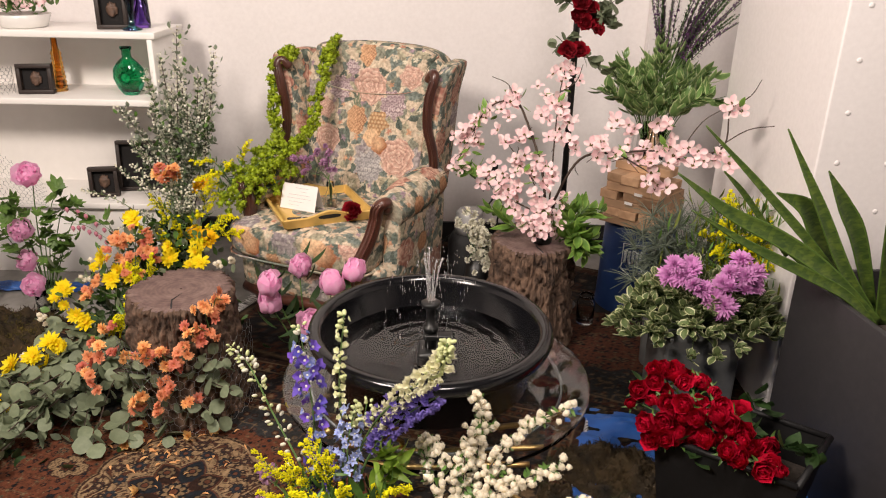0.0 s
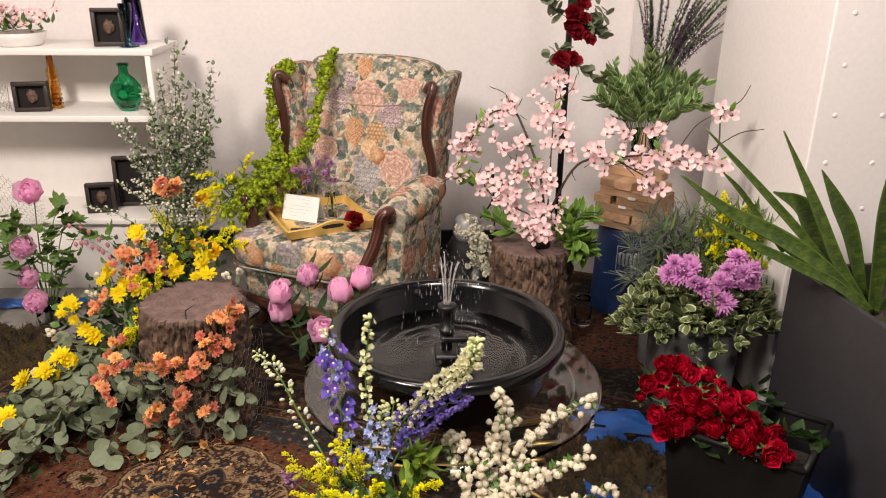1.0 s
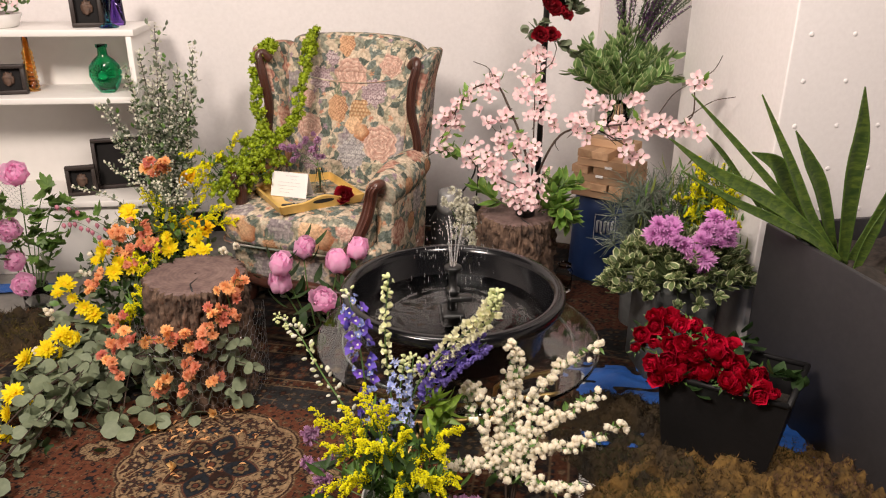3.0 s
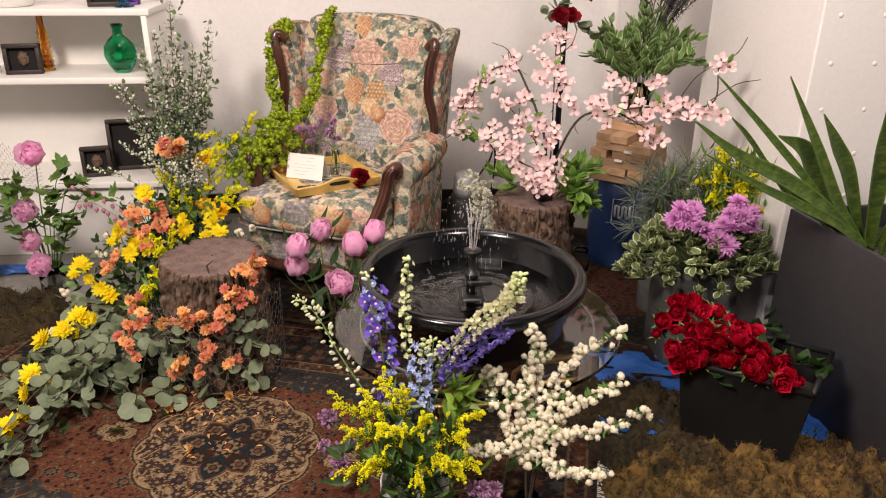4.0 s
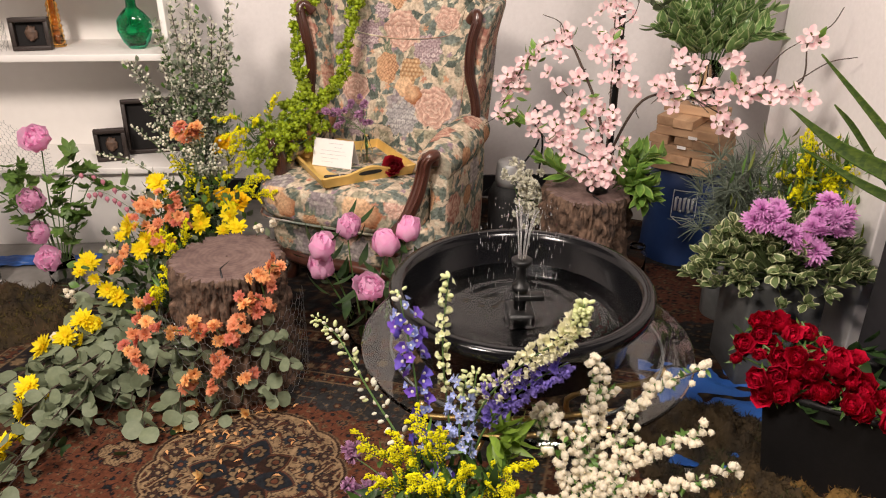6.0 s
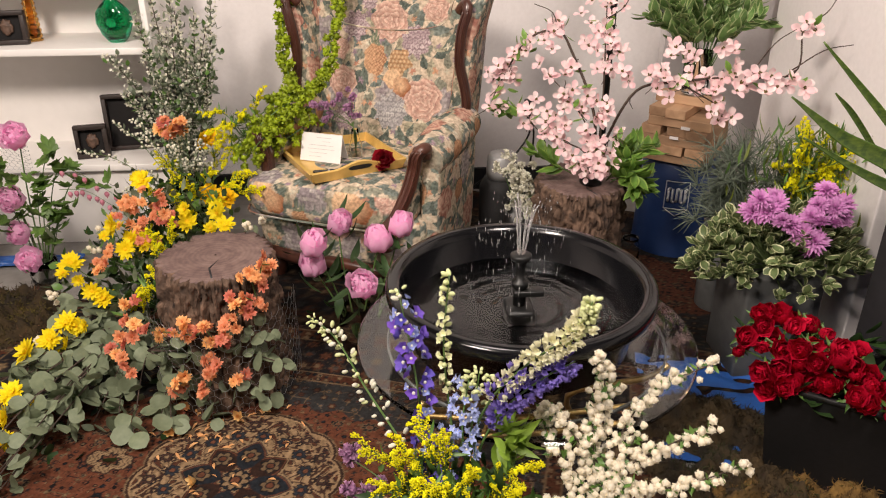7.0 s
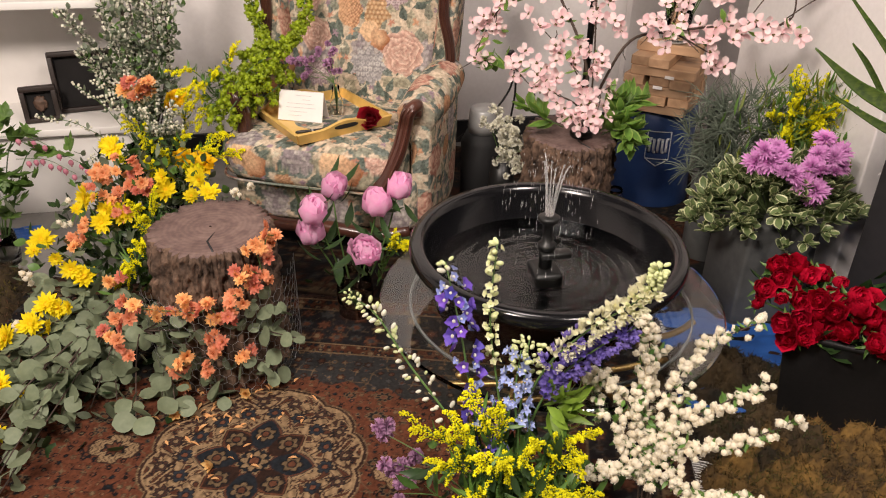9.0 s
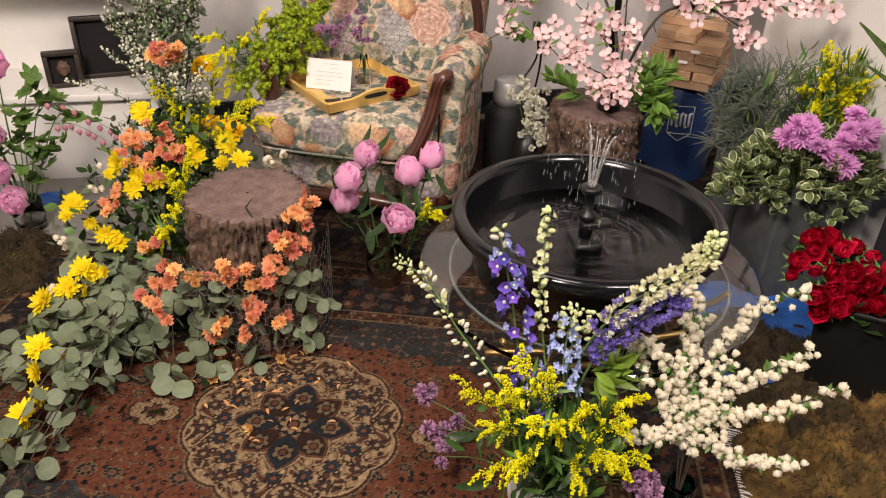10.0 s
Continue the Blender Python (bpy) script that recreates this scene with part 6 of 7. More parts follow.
TIPS = [(-.40, 1.46, .40), (-.37, 1.38, .36), (-.33, 1.42, .43), (-.30, 1.34, .39), (-.29, 1.46, .45), (-.26, 1.32, .41), (-.25, 1.42, .44), (-.20, 1.34, .42), (-.16, 1.28, .34), (-.11, 1.34, .37), (-.13, 1.30, .30), (-.33, 1.32, .30), (-.08, 1.38, .40), (-.22, 1.27, .30), (-.38, 1.34, .29), (-.09, 1.30, .31)]
goldenrod(front, (-0.22, 1.40, 0.15), TIPS, R)
for c in ((-.44, 1.60, .16), (-.42, 1.55, .11), (-.46, 1.66, .20), (-.15, 1.26, .20), (-.19, 1.24, .20), (-.27, 1.27, .20), (-.30, 1.28, .19), (-.05, 1.30, .21), (-.03, 1.33, .19), (-.07, 1.32, .23), (-.40, 1.62, .15)):
    for k in range(3):
        bloom("lilac_head", lilacs, front, Vector(c) + upset(R, 0.02), OUT + upset(R, 0.4), R, 0.8, 1.1)
    stem_part(front, spline([b0, b0.lerp(Vector(c), 0.6) + Vector((0, 0, 0.03)), c], 8), 0.002)
g = Geo()
o = WORLD[front].translation
for k in range(230):
    q = Vector((-0.22 + R.gauss(0, 0.075), 1.41 + R.gauss(0, 0.05), R.uniform(0.14, 0.36)))
    g.add(blade(R.uniform(0.04, 0.08), R.uniform(0.012, 0.026), 4, -0.25, 0.12, 0.4, 1.0), along(q - o, upset(R) + Vector((0, 0, 0.3)), R.uniform(-1, 1)), R.choice((0, 1)))
for k in range(30):
    q = Vector((-0.13 + R.gauss(0, 0.02), 1.44, R.uniform(0.36, 0.46)))
    g.add(blade(R.uniform(0.05, 0.08), 0.02, 4, -0.3, 0.12, 0.4, 1.0), along(q - o, upset(R) + Vector((0.6, -0.2, 0.3)), R.uniform(-1, 1)), 2)
part("foliage", g.mesh("foliage", M_leaf, M_darkleaf, leafy("lime_leaf", (0.24, 0.36, 0.05), (0.16, 0.27, 0.03))), front, kind="stuff")

# ---- white blossom branches in a green glass vase ----
R = random.Random(71)
white = thing("white_blossom_arrangement", (0.06, 1.36, 0), "white pompon blossom branches in a dark green glass vase", "flower arrangement")
part("vase", vase_mesh([(0.03, 0), (0.036, 0.006), (0.038, 0.11), (0.028, 0.14), (0.03, 0.16), (0.026, 0.16), (0.024, 0.14), (0.033, 0.11), (0.03, 0.012), (0.002, 0.01)], M_deepgreen_glass), white, label="dark green glass vase")
b0 = Vector((0.06, 1.365, 0.08))
hub = Vector((0.075, 1.40, 0.30))
LINES = [[(.09, 1.48, .41), (.10, 1.54, .49), (.085, 1.55, .53)], [(.13, 1.46, .42), (.20, 1.49, .49), (.29, 1.46, .565)], [(.14, 1.40, .38), (.20, 1.38, .44), (.27, 1.37, .48)], [(.14, 1.36, .34), (.22, 1.33, .38), (.31, 1.31, .44)], [(.10, 1.32, .29), (.15, 1.27, .30), (.21, 1.24, .315)], [(.04, 1.43, .39), (-.01, 1.48, .44), (-.035, 1.50, .43), (-.02, 1.45, .37)], [(.02, 1.37, .30), (-.04, 1.37, .30), (-.10, 1.38, .295)], [(.06, 1.44, .40), (.07, 1.49, .46), (.12, 1.52, .47)], [(.11, 1.40, .38), (.15, 1.44, .42)], [(.05, 1.42, .34), (.05, 1.44, .42)], [(.09, 1.38, .33), (.12, 1.36, .36)], [(.05, 1.37, .28), (.08, 1.33, .30)], [(.02, 1.41, .33), (.0, 1.43, .38)]]
g = Geo()
o = WORLD[white].translation
for ln in LINES:
    pts = spline([b0, hub + upset(R, 0.02)] + [Vector(q) for q in ln], 8 * (len(ln) + 1))
    stem_part(white, pts, 0.0022, M_twig)
    for i in range(len(pts)):
        s = i / len(pts)
        if s > 0.36 and (s < 0.8 or i % 2 == 0):
            for k in range(3):
                bloom("white_pompon", spirea, white, pts[i] + upset(R, 0.015), OUT + upset(R, 1.0), R, 0.64, 0.92)
        if s > 0.2:
            for k in range(2):
                g.add(blade(0.022, 0.009, 3, -0.2, 0.1, 0.4, 1.0), along(pts[i] - o, upset(R), R.uniform(-1, 1)))
part("foliage", g.mesh("foliage", M_leaf), white, kind="stuff")

# ---- dogwood on the second stump ----
R = random.Random(81)
dog = thing("dogwood_arrangement", (0.37, 2.76, 0.442), "branches of pink dogwood with green leaves on a stump", "flower arrangement")
part("vase", Geo().add(lathe([(0.036, 0), (0.04, 0.005), (0.04, 0.028), (0.036, 0.028), (0.036, 0.008), (0.002, 0.006)], 28)).mesh("vase", M_black), dog, label="low black flower dish")
base = Vector((0.38, 2.76, 0.46))
BR = [[(.36, 2.76, .70), (.30, 2.88, .88), (.25, 2.92, .95), (.15, 2.96, .91), (.07, 3.06, .73), (.03, 3.0, .66)], [(.36, 2.74, .60), (.30, 2.78, .72), (.22, 2.87, .81)], [(.34, 2.74, .56), (.27, 2.75, .60), (.20, 2.80, .61), (.14, 2.9, .67)], [(.39, 2.76, .66), (.40, 2.82, .85), (.42, 2.92, .98), (.45, 3.04, 1.05)], [(.40, 2.72, .62), (.48, 2.70, .79), (.60, 2.65, .83), (.75, 2.62, .85), (.91, 2.52, .88), (.94, 2.57, 1.01)], [(.40, 2.72, .60), (.43, 2.70, .64)], [(.60, 2.65, .83), (.73, 2.61, .76)]]
for ln in BR:
    pts = spline([base + upset(R, 0.015)] + ln if ln is not BR[-1] else ln, 6 * len(ln))
    stem_part(dog, pts, 0.006 if len(ln) > 4 else 0.004, M_twig, "branch", 0.4)
    for i in range(3, len(pts), 4):
        e = pts[i] + upset(R, 0.06)
        stem_part(dog, [pts[i], pts[i].lerp(e, 0.5) + upset(R, 0.006), e], 0.0018, M_twig, "twig")
for ln in ([(.91, 2.52, .88), (.98, 2.50, .95), (1.06, 2.49, .97)], [(.94, 2.57, 1.0), (1.0, 2.55, 1.05), (1.02, 2.54, 1.11)], [(.80, 2.56, .87), (.84, 2.54, .96), (.90, 2.53, 1.02)], [(.25, 2.92, .95), (.22, 2.90, 1.02), (.16, 2.9, 1.05)], [(.42, 2.92, .98), (.48, 2.9, 1.04), (.50, 2.9, 1.10)]):
    stem_part(dog, spline([Vector(q) + upset(R, 0.008) for q in ln], 8), 0.0022, M_twig, "twig")
DOG1 = [(.07, 3.06, .72), (.03, 3.0, .67), (.06, 3.02, .81), (.11, 2.97, .87), (.16, 2.94, .91), (.21, 2.93, .93), (.26, 2.93, .95), (.25, 2.93, .97), (.11, 3.02, .78), (.1, 3.05, .75)]
DOG2 = [(.22, 2.87, .81), (.18, 2.88, .72), (.14, 2.91, .67), (.16, 2.86, .64), (.29, 2.81, .77), (.32, 2.77, .72), (.27, 2.8, .73), (.29, 2.84, .84), (.34, 2.73, .61), (.29, 2.73, .56), (.24, 2.76, .6), (.2, 2.79, .61), (.37, 2.72, .58), (.27, 2.78, .65), (.21, 2.8, .65), (.43, 2.7, .62), (.32, 2.74, .64)]
DOG3 = [(.38, 2.86, .89), (.42, 2.88, .94), (.45, 2.77, .84), (.4, 2.81, .84), (.44, 3.08, 1.05), (.47, 3.03, 1.05), (.37, 2.93, .97), (.39, 2.9, .95), (.45, 2.84, .89), (.38, 2.67, .73), (.36, 2.69, .69), (.45, 2.96, 1.0), (.34, 2.79, .77)]
DOG4 = [(.51, 2.67, .85), (.54, 2.62, .85), (.59, 2.63, .83), (.6, 2.71, .93), (.64, 2.69, .92), (.66, 2.65, .82), (.71, 2.63, .82), (.73, 2.61, .76), (.74, 2.6, .73), (.76, 2.63, .93), (.78, 2.58, .83), (.8, 2.55, .87), (.83, 2.52, .86), (.89, 2.51, .85), (.91, 2.51, .87), (.94, 2.57, 1.0), (.75, 2.62, .85), (.69, 2.65, .85)]
DOG5 = [(.33, 2.68, .52), (.38, 2.66, .53), (.42, 2.67, .55), (.35, 2.66, .57), (.29, 2.72, .52)]
for c in DOG1 + DOG2 + DOG3 + DOG4 + DOG5:
    for k in range(3):
        far_ = 0 if k == 0 else 0.038
        bloom("dogwood_blossom", dogwoods, dog, Vector(c) + upset(R, far_), Vector((-0.2, -0.8, 0.5)) + upset(R, 0.55), R, 0.80, 1.12)
g = Geo()
o = WORLD[dog].translation
for line in ([(.42, 2.72, .47), (.47, 2.68, .56), (.52, 2.68, .62)], [(.43, 2.72, .47), (.50, 2.68, .48), (.54, 2.69, .42)], [(.44, 2.74, .47), (.52, 2.72, .57), (.60, 2.74, .58)], [(.43, 2.72, .46), (.49, 2.66, .52), (.50, 2.66, .45)], [(.42, 2.74, .46), (.46, 2.70, .55), (.46, 2.69, .62)], [(.30, 2.76, .48), (.22, 2.80, .52), (.17, 2.84, .55)], [(.10, 3.0, .70), (.08, 2.98, .64)], [(.46, 2.7, .45), (.53, 2.68, .50), (.55, 2.70, .44)]):
    pts = spline(line, 12)
    stem_part(dog, pts, 0.0022)
    leaf_stem(g, [q - o for q in pts], 0.002, R, 1, 0.088, 0.044, 0.8, 0, 0.1, pairs=2, rim=True)
for k in range(60):
    q = Vector(R.choice(DOG1 + DOG2 + DOG3 + DOG4)) + upset(R, 0.03)
    g.add(blade(0.045, 0.02, 4, -0.2, 0.15, 0.45, 1.0, True), along(q - o, upset(R), R.uniform(-1, 1)))
part("foliage", g.mesh("foliage", leafy("bright_leaf", (0.16, 0.29, 0.05), (0.085, 0.18, 0.03)), leafy("leaf_margin", (0.26, 0.38, 0.08), (0.18, 0.28, 0.05))), dog, kind="stuff")

# ---- black pole wound with roses and eucalyptus ----
R = random.Random(91)
pole = thing("rose_pole", (0.49, 3.09, 0), "slim black pole wound with dark red roses and eucalyptus", "plant stand")
part("pole", Geo().add(lathe([(0.013, 0), (0.013, 1.75), (0.01, 1.76)], 12)).mesh("pole", M_black), pole)
part("foot", Geo().add(lathe([(0.12, 0), (0.12, 0.008), (0.03, 0.012), (0.014, 0.03)], 28)).mesh("foot", M_black), pole)
for c in ((.467, 3.03, 1.12), (.45, 3.03, 1.13), (.50, 3.03, 1.125), (.513, 3.03, 1.225), (.53, 3.03, 1.283), (.546, 3.03, 1.215), (.495, 3.03, 1.30), (.52, 3.03, 1.34), (.50, 3.03, 1.40), (.48, 3.04, 1.25), (.51, 3.03, 1.46), (.49, 3.03, 1.52)):
    bloom("dark_rose", dark_roses, pole, c, (R.uniform(-0.5, 0.5), -1, 0.4), R, 0.62, 0.82)
for k in range(9):
    z = R.uniform(1.08, 1.45)
    a0 = Vector((0.49, 3.07, z))
    e = a0 + Vector((R.choice((-1, 1)) * R.uniform(0.08, 0.15), R.uniform(-0.08, 0), R.uniform(-0.06, 0.09)))
    pts = spline([a0, a0.lerp(e, 0.5) + upset(R, 0.02), e], 8)
    stem_part(pole, pts, 0.0018, M_twig)
    for i in range(2, len(pts)):
        for sgn in (-1, 1):
            part("eucalyptus_leaf", R.choice(euc_leaf), pole, along(pts[i], upset(R) + Vector((0, -0.4, 0)), R.uniform(-1, 1), R.uniform(0.75, 1.2)))

# ---- white flowers, loudspeaker, jar and cables beside the stump ----
R = random.Random(101)
wv_ = thing("white_flower_vase", (0.13, 2.93, 0), "clusters of small white flowers in a dark vase", "flower arrangement")
part("vase", vase_mesh([(0.04, 0), (0.045, 0.01), (0.05, 0.2), (0.04, 0.3), (0.035, 0.3), (0.045, 0.2), (0.04, 0.02), (0.002, 0.015)], M_black), wv_)
for k in range(64):
    s = R.random()
    c = Vector((0.09, 2.92, .47)).lerp(Vector((.15, 2.86, .28)), s) + Vector((R.gauss(0.02, 0.035), R.gauss(0, 0.02), R.gauss(0, 0.03)))
    bloom("white_flower_head", hydrangea, wv_, c, OUT + upset(R, 0.5), R, 0.62, 0.95)
    if k % 3 == 0:
        stem_part(wv_, spline([(0.13, 2.93, 0.28), (c + Vector((0.13, 2.93, 0.34))) / 2, c], 6), 0.0018)
spk = thing("loudspeaker", (0.10, 3.12, 0), "black cylindrical loudspeaker with a pale top", "loudspeaker")
part("body", Geo().add(lathe([(0.085, 0), (0.092, 0.006), (0.090, 0.30), (0.07, 0.34), (0.06, 0.342)], 40)).mesh("body", M_speaker), spk)
part("top_cap", Geo().add(lathe([(0.062, 0.342), (0.064, 0.37), (0.058, 0.43), (0.05, 0.44), (0.01, 0.44)], 32)).mesh("top_cap", M_silver), spk, label="pale rounded top")
cab = thing("power_cable", (0.05, 3.1, 0), "black power cable trailing from the loudspeaker", "cable")
for ln in ([(.20, 3.15, .62), (.215, 3.16, .52), (.17, 3.15, .44), (.10, 3.16, .36), (-.02, 3.2, .25), (-.06, 3.2, .08), (0.0, 3.15, .02), (-.08, 3.0, .02)], [(.20, 3.15, .62), (.23, 3.16, .5), (.22, 3.2, .3), (.2, 3.25, .02)]):
    stem_part(cab, spline(ln, 40), 0.004, M_black, "cord", 1.0, 6)
part("plug", Geo().add(block(0.03, 0.025, 0.05, 0.006)).mesh("plug", M_black), cab, Matrix.Translation((0.20, 3.15, 0.60)))
stem_part(cab, spline([(-.10, 3.0, .02), (-.02, 2.93, .018), (.02, 2.98, .018), (-.06, 3.05, .02), (-.12, 2.95, .018), (-.02, 2.86, .018)], 40), 0.002, M_wire, "wire", 1.0)
jar = thing("glass_jar", (0.60, 2.93, 0.01), "empty clear glass jar with a threaded neck", "jar")
part("body", Geo().add(lathe([(0.002, 0.0), (0.034, 0), (0.038, 0.006), (0.038, 0.10), (0.03, 0.115), (0.032, 0.13), (0.029, 0.13), (0.027, 0.115), (0.035, 0.10), (0.035, 0.01), (0.002, 0.008)], 28)).mesh("body", M_glass), jar)

# ---- bucket, blocks and tall green vase ----
bucket = thing("bucket", (0.85, 3.16, 0), "upturned dark blue plastic bucket with a white emblem", "bucket")
part("body", Geo().add(lathe([(0.165, 0), (0.168, 0.01), (0.163, 0.03), (0.150, 0.41), (0.145, 0.418), (0.002, 0.418)], 56)).mesh("body", M_bluebin), bucket)
eg = Geo()


def on_bucket(a, z):
    r = 0.1665 - 0.0155 * (z / 0.41)
    return Vector((r * math.cos(a), r * math.sin(a), z))


for a0, a1 in (((-2.22, .22), (-1.62, .22)), ((-1.62, .22), (-1.62, .335)), ((-1.62, .335), (-2.22, .335)), ((-2.22, .335), (-2.22, .22)), ((-2.22, .22), (-1.92, .19)), ((-1.92, .19), (-1.62, .22))):
    eg.add(tube([on_bucket(a0[0] + (a1[0] - a0[0]) * i / 8, a0[1] + (a1[1] - a0[1]) * i / 8) for i in range(9)], 0.0022, 4))
for k in range(5):
    a0 = -2.14 + 0.105 * k
    for q in ((a0, .25, a0, .305), (a0, .25 if k % 2 else .305, a0 + 0.06, .25 if k % 2 else .305)):
        eg.add(tube([on_bucket(q[0] + (q[2] - q[0]) * i / 3, q[1] + (q[3] - q[1]) * i / 3) for i in range(4)], 0.0055, 5))
part("emblem", eg.mesh("emblem", M_white), bucket, label="white outlined emblem of plain bars")
blk = Geo().add(block(0.245, 0.079, 0.0345, 0.0015, 1)).mesh("wood_block", M_pine, smooth=False)
R = random.Random(111)
for layer in range(7):
    for k in (-1, 0, 1):
        if layer == 6 and k != 0 or (layer == 5 and k == -1):
            continue
        turn = radians(-40) + (math.pi / 2 if layer % 2 else 0) + R.uniform(-0.03, 0.03)
        off = Vector((-math.sin(turn), math.cos(turn), 0)) * 0.083 * k
        m = Matrix.Translation(Vector((0.83 + R.uniform(-0.012, 0.012), 3.10 + R.uniform(-0.012, 0.012), 0.4185 + 0.0355 * layer)) + off) @ Matrix.Rotation(turn, 4, "Z")
        solo("wood_block", blk, m, "pale pine block stacked on a blue bucket", "wood block", "stacked wood blocks")
for k, zz in ((0, 0.52), (1, 0.565)):
    solo("paper_label", Geo().add(block(0.035, 0.001, 0.012, 0)).mesh("paper_label", M_paper, smooth=False), Matrix.Translation((0.745 + 0.03 * k, 2.995 - 0.026 * k, zz)) @ Matrix.Rotation(radians(-40), 4, "Z"), "small white paper label stuck on a wood block", "label")
R = random.Random(121)
tv = thing("ruscus_arrangement", (0.84, 3.10, 0.675), "bunch of green variegated ruscus with purple spikes in a vase", "flower arrangement")
part("vase", Geo().add(lathe([(0.045, 0), (0.05, 0.006), (0.052, 0.16), (0.048, 0.16), (0.046, 0.012), (0.002, 0.01)], 32)).mesh("vase", M_glass), tv)
g = Geo()
o = WORLD[tv].translation
for k in range(32):
    a, rr = R.uniform(0, TAU), R.random() ** 0.5
    e = Vector((0.85 + 0.29 * rr * math.cos(a), 3.10 + 0.18 * rr * math.sin(a), 1.11 - 0.13 * rr * rr + R.uniform(-0.05, 0.06)))
    b0 = Vector((0.84 + 0.02 * math.cos(a), 3.10 + 0.02 * math.sin(a), 0.70))
    pts = spline([b0, Vector((b0.x * 0.6 + e.x * 0.4, b0.y * 0.6 + e.y * 0.4, 0.90)), e], 14)
    stem_part(tv, pts, 0.0022)
    leaf_stem(g, [q - o for q in pts], 0.002, R, 1, 0.088, 0.050, 0.70, 0, 0.40, pairs=2, rim=True, curve=-0.25, fold=0.12, blunt=0.85)
for k in range(5):
    e = Vector((0.84 + R.gauss(0.0, 0.03), 3.08, R.uniform(1.12, 1.24)))
    leaf_stem(g, [q - o for q in spline([(0.84, 3.1, 1.0), e], 6)], 0.002, R, 1, 0.075, 0.034, 0.7, 0, 0.3, pairs=2, rim=True)
part("foliage", g.mesh("foliage", M_ruscus, M_ruscusrim), tv, kind="stuff")
for k in range(40):
    s = R.random()
    e = Vector((0.74 + 0.42 * s + R.gauss(0, 0.02), 3.08 + R.gauss(0, 0.04), 1.36 + R.uniform(-0.12, 0.2)))
    b0 = Vector((0.85, 3.10, 0.95))
    pts = [q - o for q in spline([b0, b0.lerp(e, 0.5) + Vector((0, 0, 0.04)), e], 34)]
    g = Geo().add(tube(pts, 0.002, 4, False))
    for i in range(12, len(pts)):
        r_ = 0.016 * (1 - ((i - 12) / (len(pts) - 11)) * 0.75)
        for j in range(7):
            out = upset(R)
            g.add(blade(r_ * 1.5, 0.0055, 2, 0, 0, 0.5, 1.0), along(pts[i], out + Vector((0, 0, 0.5))), 1 if k % 4 else 2)
    part("flower_spike", g.mesh("flower_spike", M_stem, M_veronica, M_darkleaf), tv, label="dark purple flower spike" if k % 3 else "")

# ---- mums and variegated foliage in a grey bucket; goldenrod; grey air plant ----
R = random.Random(131)
pit = thing("mauve_mum_arrangement", (0.83, 2.27, 0), "mauve chrysanthemums amid variegated foliage in a grey zinc bucket", "flower arrangement")
part("bucket", Geo().add(block(0.24, 0.22, 0.36, 0.012, 3)).mesh("bucket", M_tin), pit, label="grey zinc bucket")
for c in ((.74, 2.19, .56), (.79, 2.16, .53), (.83, 2.15, .51), (.77, 2.23, .585), (.86, 2.17, .55), (.93, 2.18, .57), (.97, 2.21, .57), (.93, 2.24, .60), (.86, 2.13, .49), (.71, 2.22, .55)):
    bloom("mauve_mum", mums, pit, c, Vector((-0.15, -0.55, 0.8)) + upset(R, 0.35), R, 0.8, 1.0)
    bloom("mauve_mum", mums, pit, Vector(c) + upset(R, 0.04), Vector((-0.15, -0.55, 0.8)) + upset(R, 0.6), R, 0.65, 0.85)
g = Geo()
o = WORLD[pit].translation
for k in range(150):
    a, rr = R.uniform(0, TAU), R.random() ** 0.5
    e = Vector((0.83 + 0.27 * rr * math.cos(a), 2.25 + 0.19 * rr * math.sin(a), 0.545 - 0.16 * rr * rr + R.uniform(-0.06, 0.03)))
    tip = e - o
    way = Vector((math.cos(a) * rr, math.sin(a) * rr - 0.2, 0.6)).normalized()
    g.add(tube([Vector((0, 0, 0.34)), tip * 0.7 + Vector((0, 0, 0.12)), tip], 0.002, 4, False))
    for j in range(9):
        out = (way + upset(R, 0.9)).normalized()
        g.add(blade(R.uniform(0.032, 0.050), R.uniform(0.022, 0.031), 4, R.uniform(-0.4, 0.2), 0.15, 0.6, 0.5, True), along(tip - way * R.uniform(0, 0.05), out, R.uniform(-0.6, 0.6)))
part("foliage", g.mesh("foliage", M_pitto, M_edge), pit, kind="stuff")
gr = thing("goldenrod_arrangement", (1.0, 2.52, 0), "bushy goldenrod in a grey bucket by the white pier", "flower arrangement")
part("vase", vase_mesh([(0.08, 0), (0.085, 0.01), (0.095, 0.36), (0.09, 0.36), (0.08, 0.02), (0.002, 0.015)], M_tin), gr)
goldenrod(gr, (1.0, 2.5, 0.34), [(0.85 + R.random() * 0.34, 2.44 + R.gauss(0, 0.05), 0.50 + R.random() * 0.25) for k in range(30)], R, size=0.85)
g = Geo()
o = WORLD[gr].translation
for k in range(700):
    q = Vector((1.01 + R.gauss(0, 0.10), 2.45 + R.gauss(0, 0.05), R.uniform(0.38, 0.70)))
    g.add(blade(R.uniform(0.04, 0.08), R.uniform(0.006, 0.012), 3, -0.2, 0.1, 0.4, 1.1), along(q - o, upset(R) + Vector((0, -0.1, 0.6))), R.choice((0, 1)))
part("foliage", g.mesh("foliage", leafy("olive_leaf", (0.20, 0.24, 0.03), (0.11, 0.15, 0.02)), M_leaf), gr, kind="stuff")
ap = thing("grey_foliage_plant", (0.84, 2.62, 0), "wispy grey-green foliage spilling from a bucket", "plant")
part("pot", vase_mesh([(0.07, 0), (0.075, 0.01), (0.085, 0.36), (0.08, 0.36), (0.07, 0.02), (0.002, 0.015)], M_tin), ap)
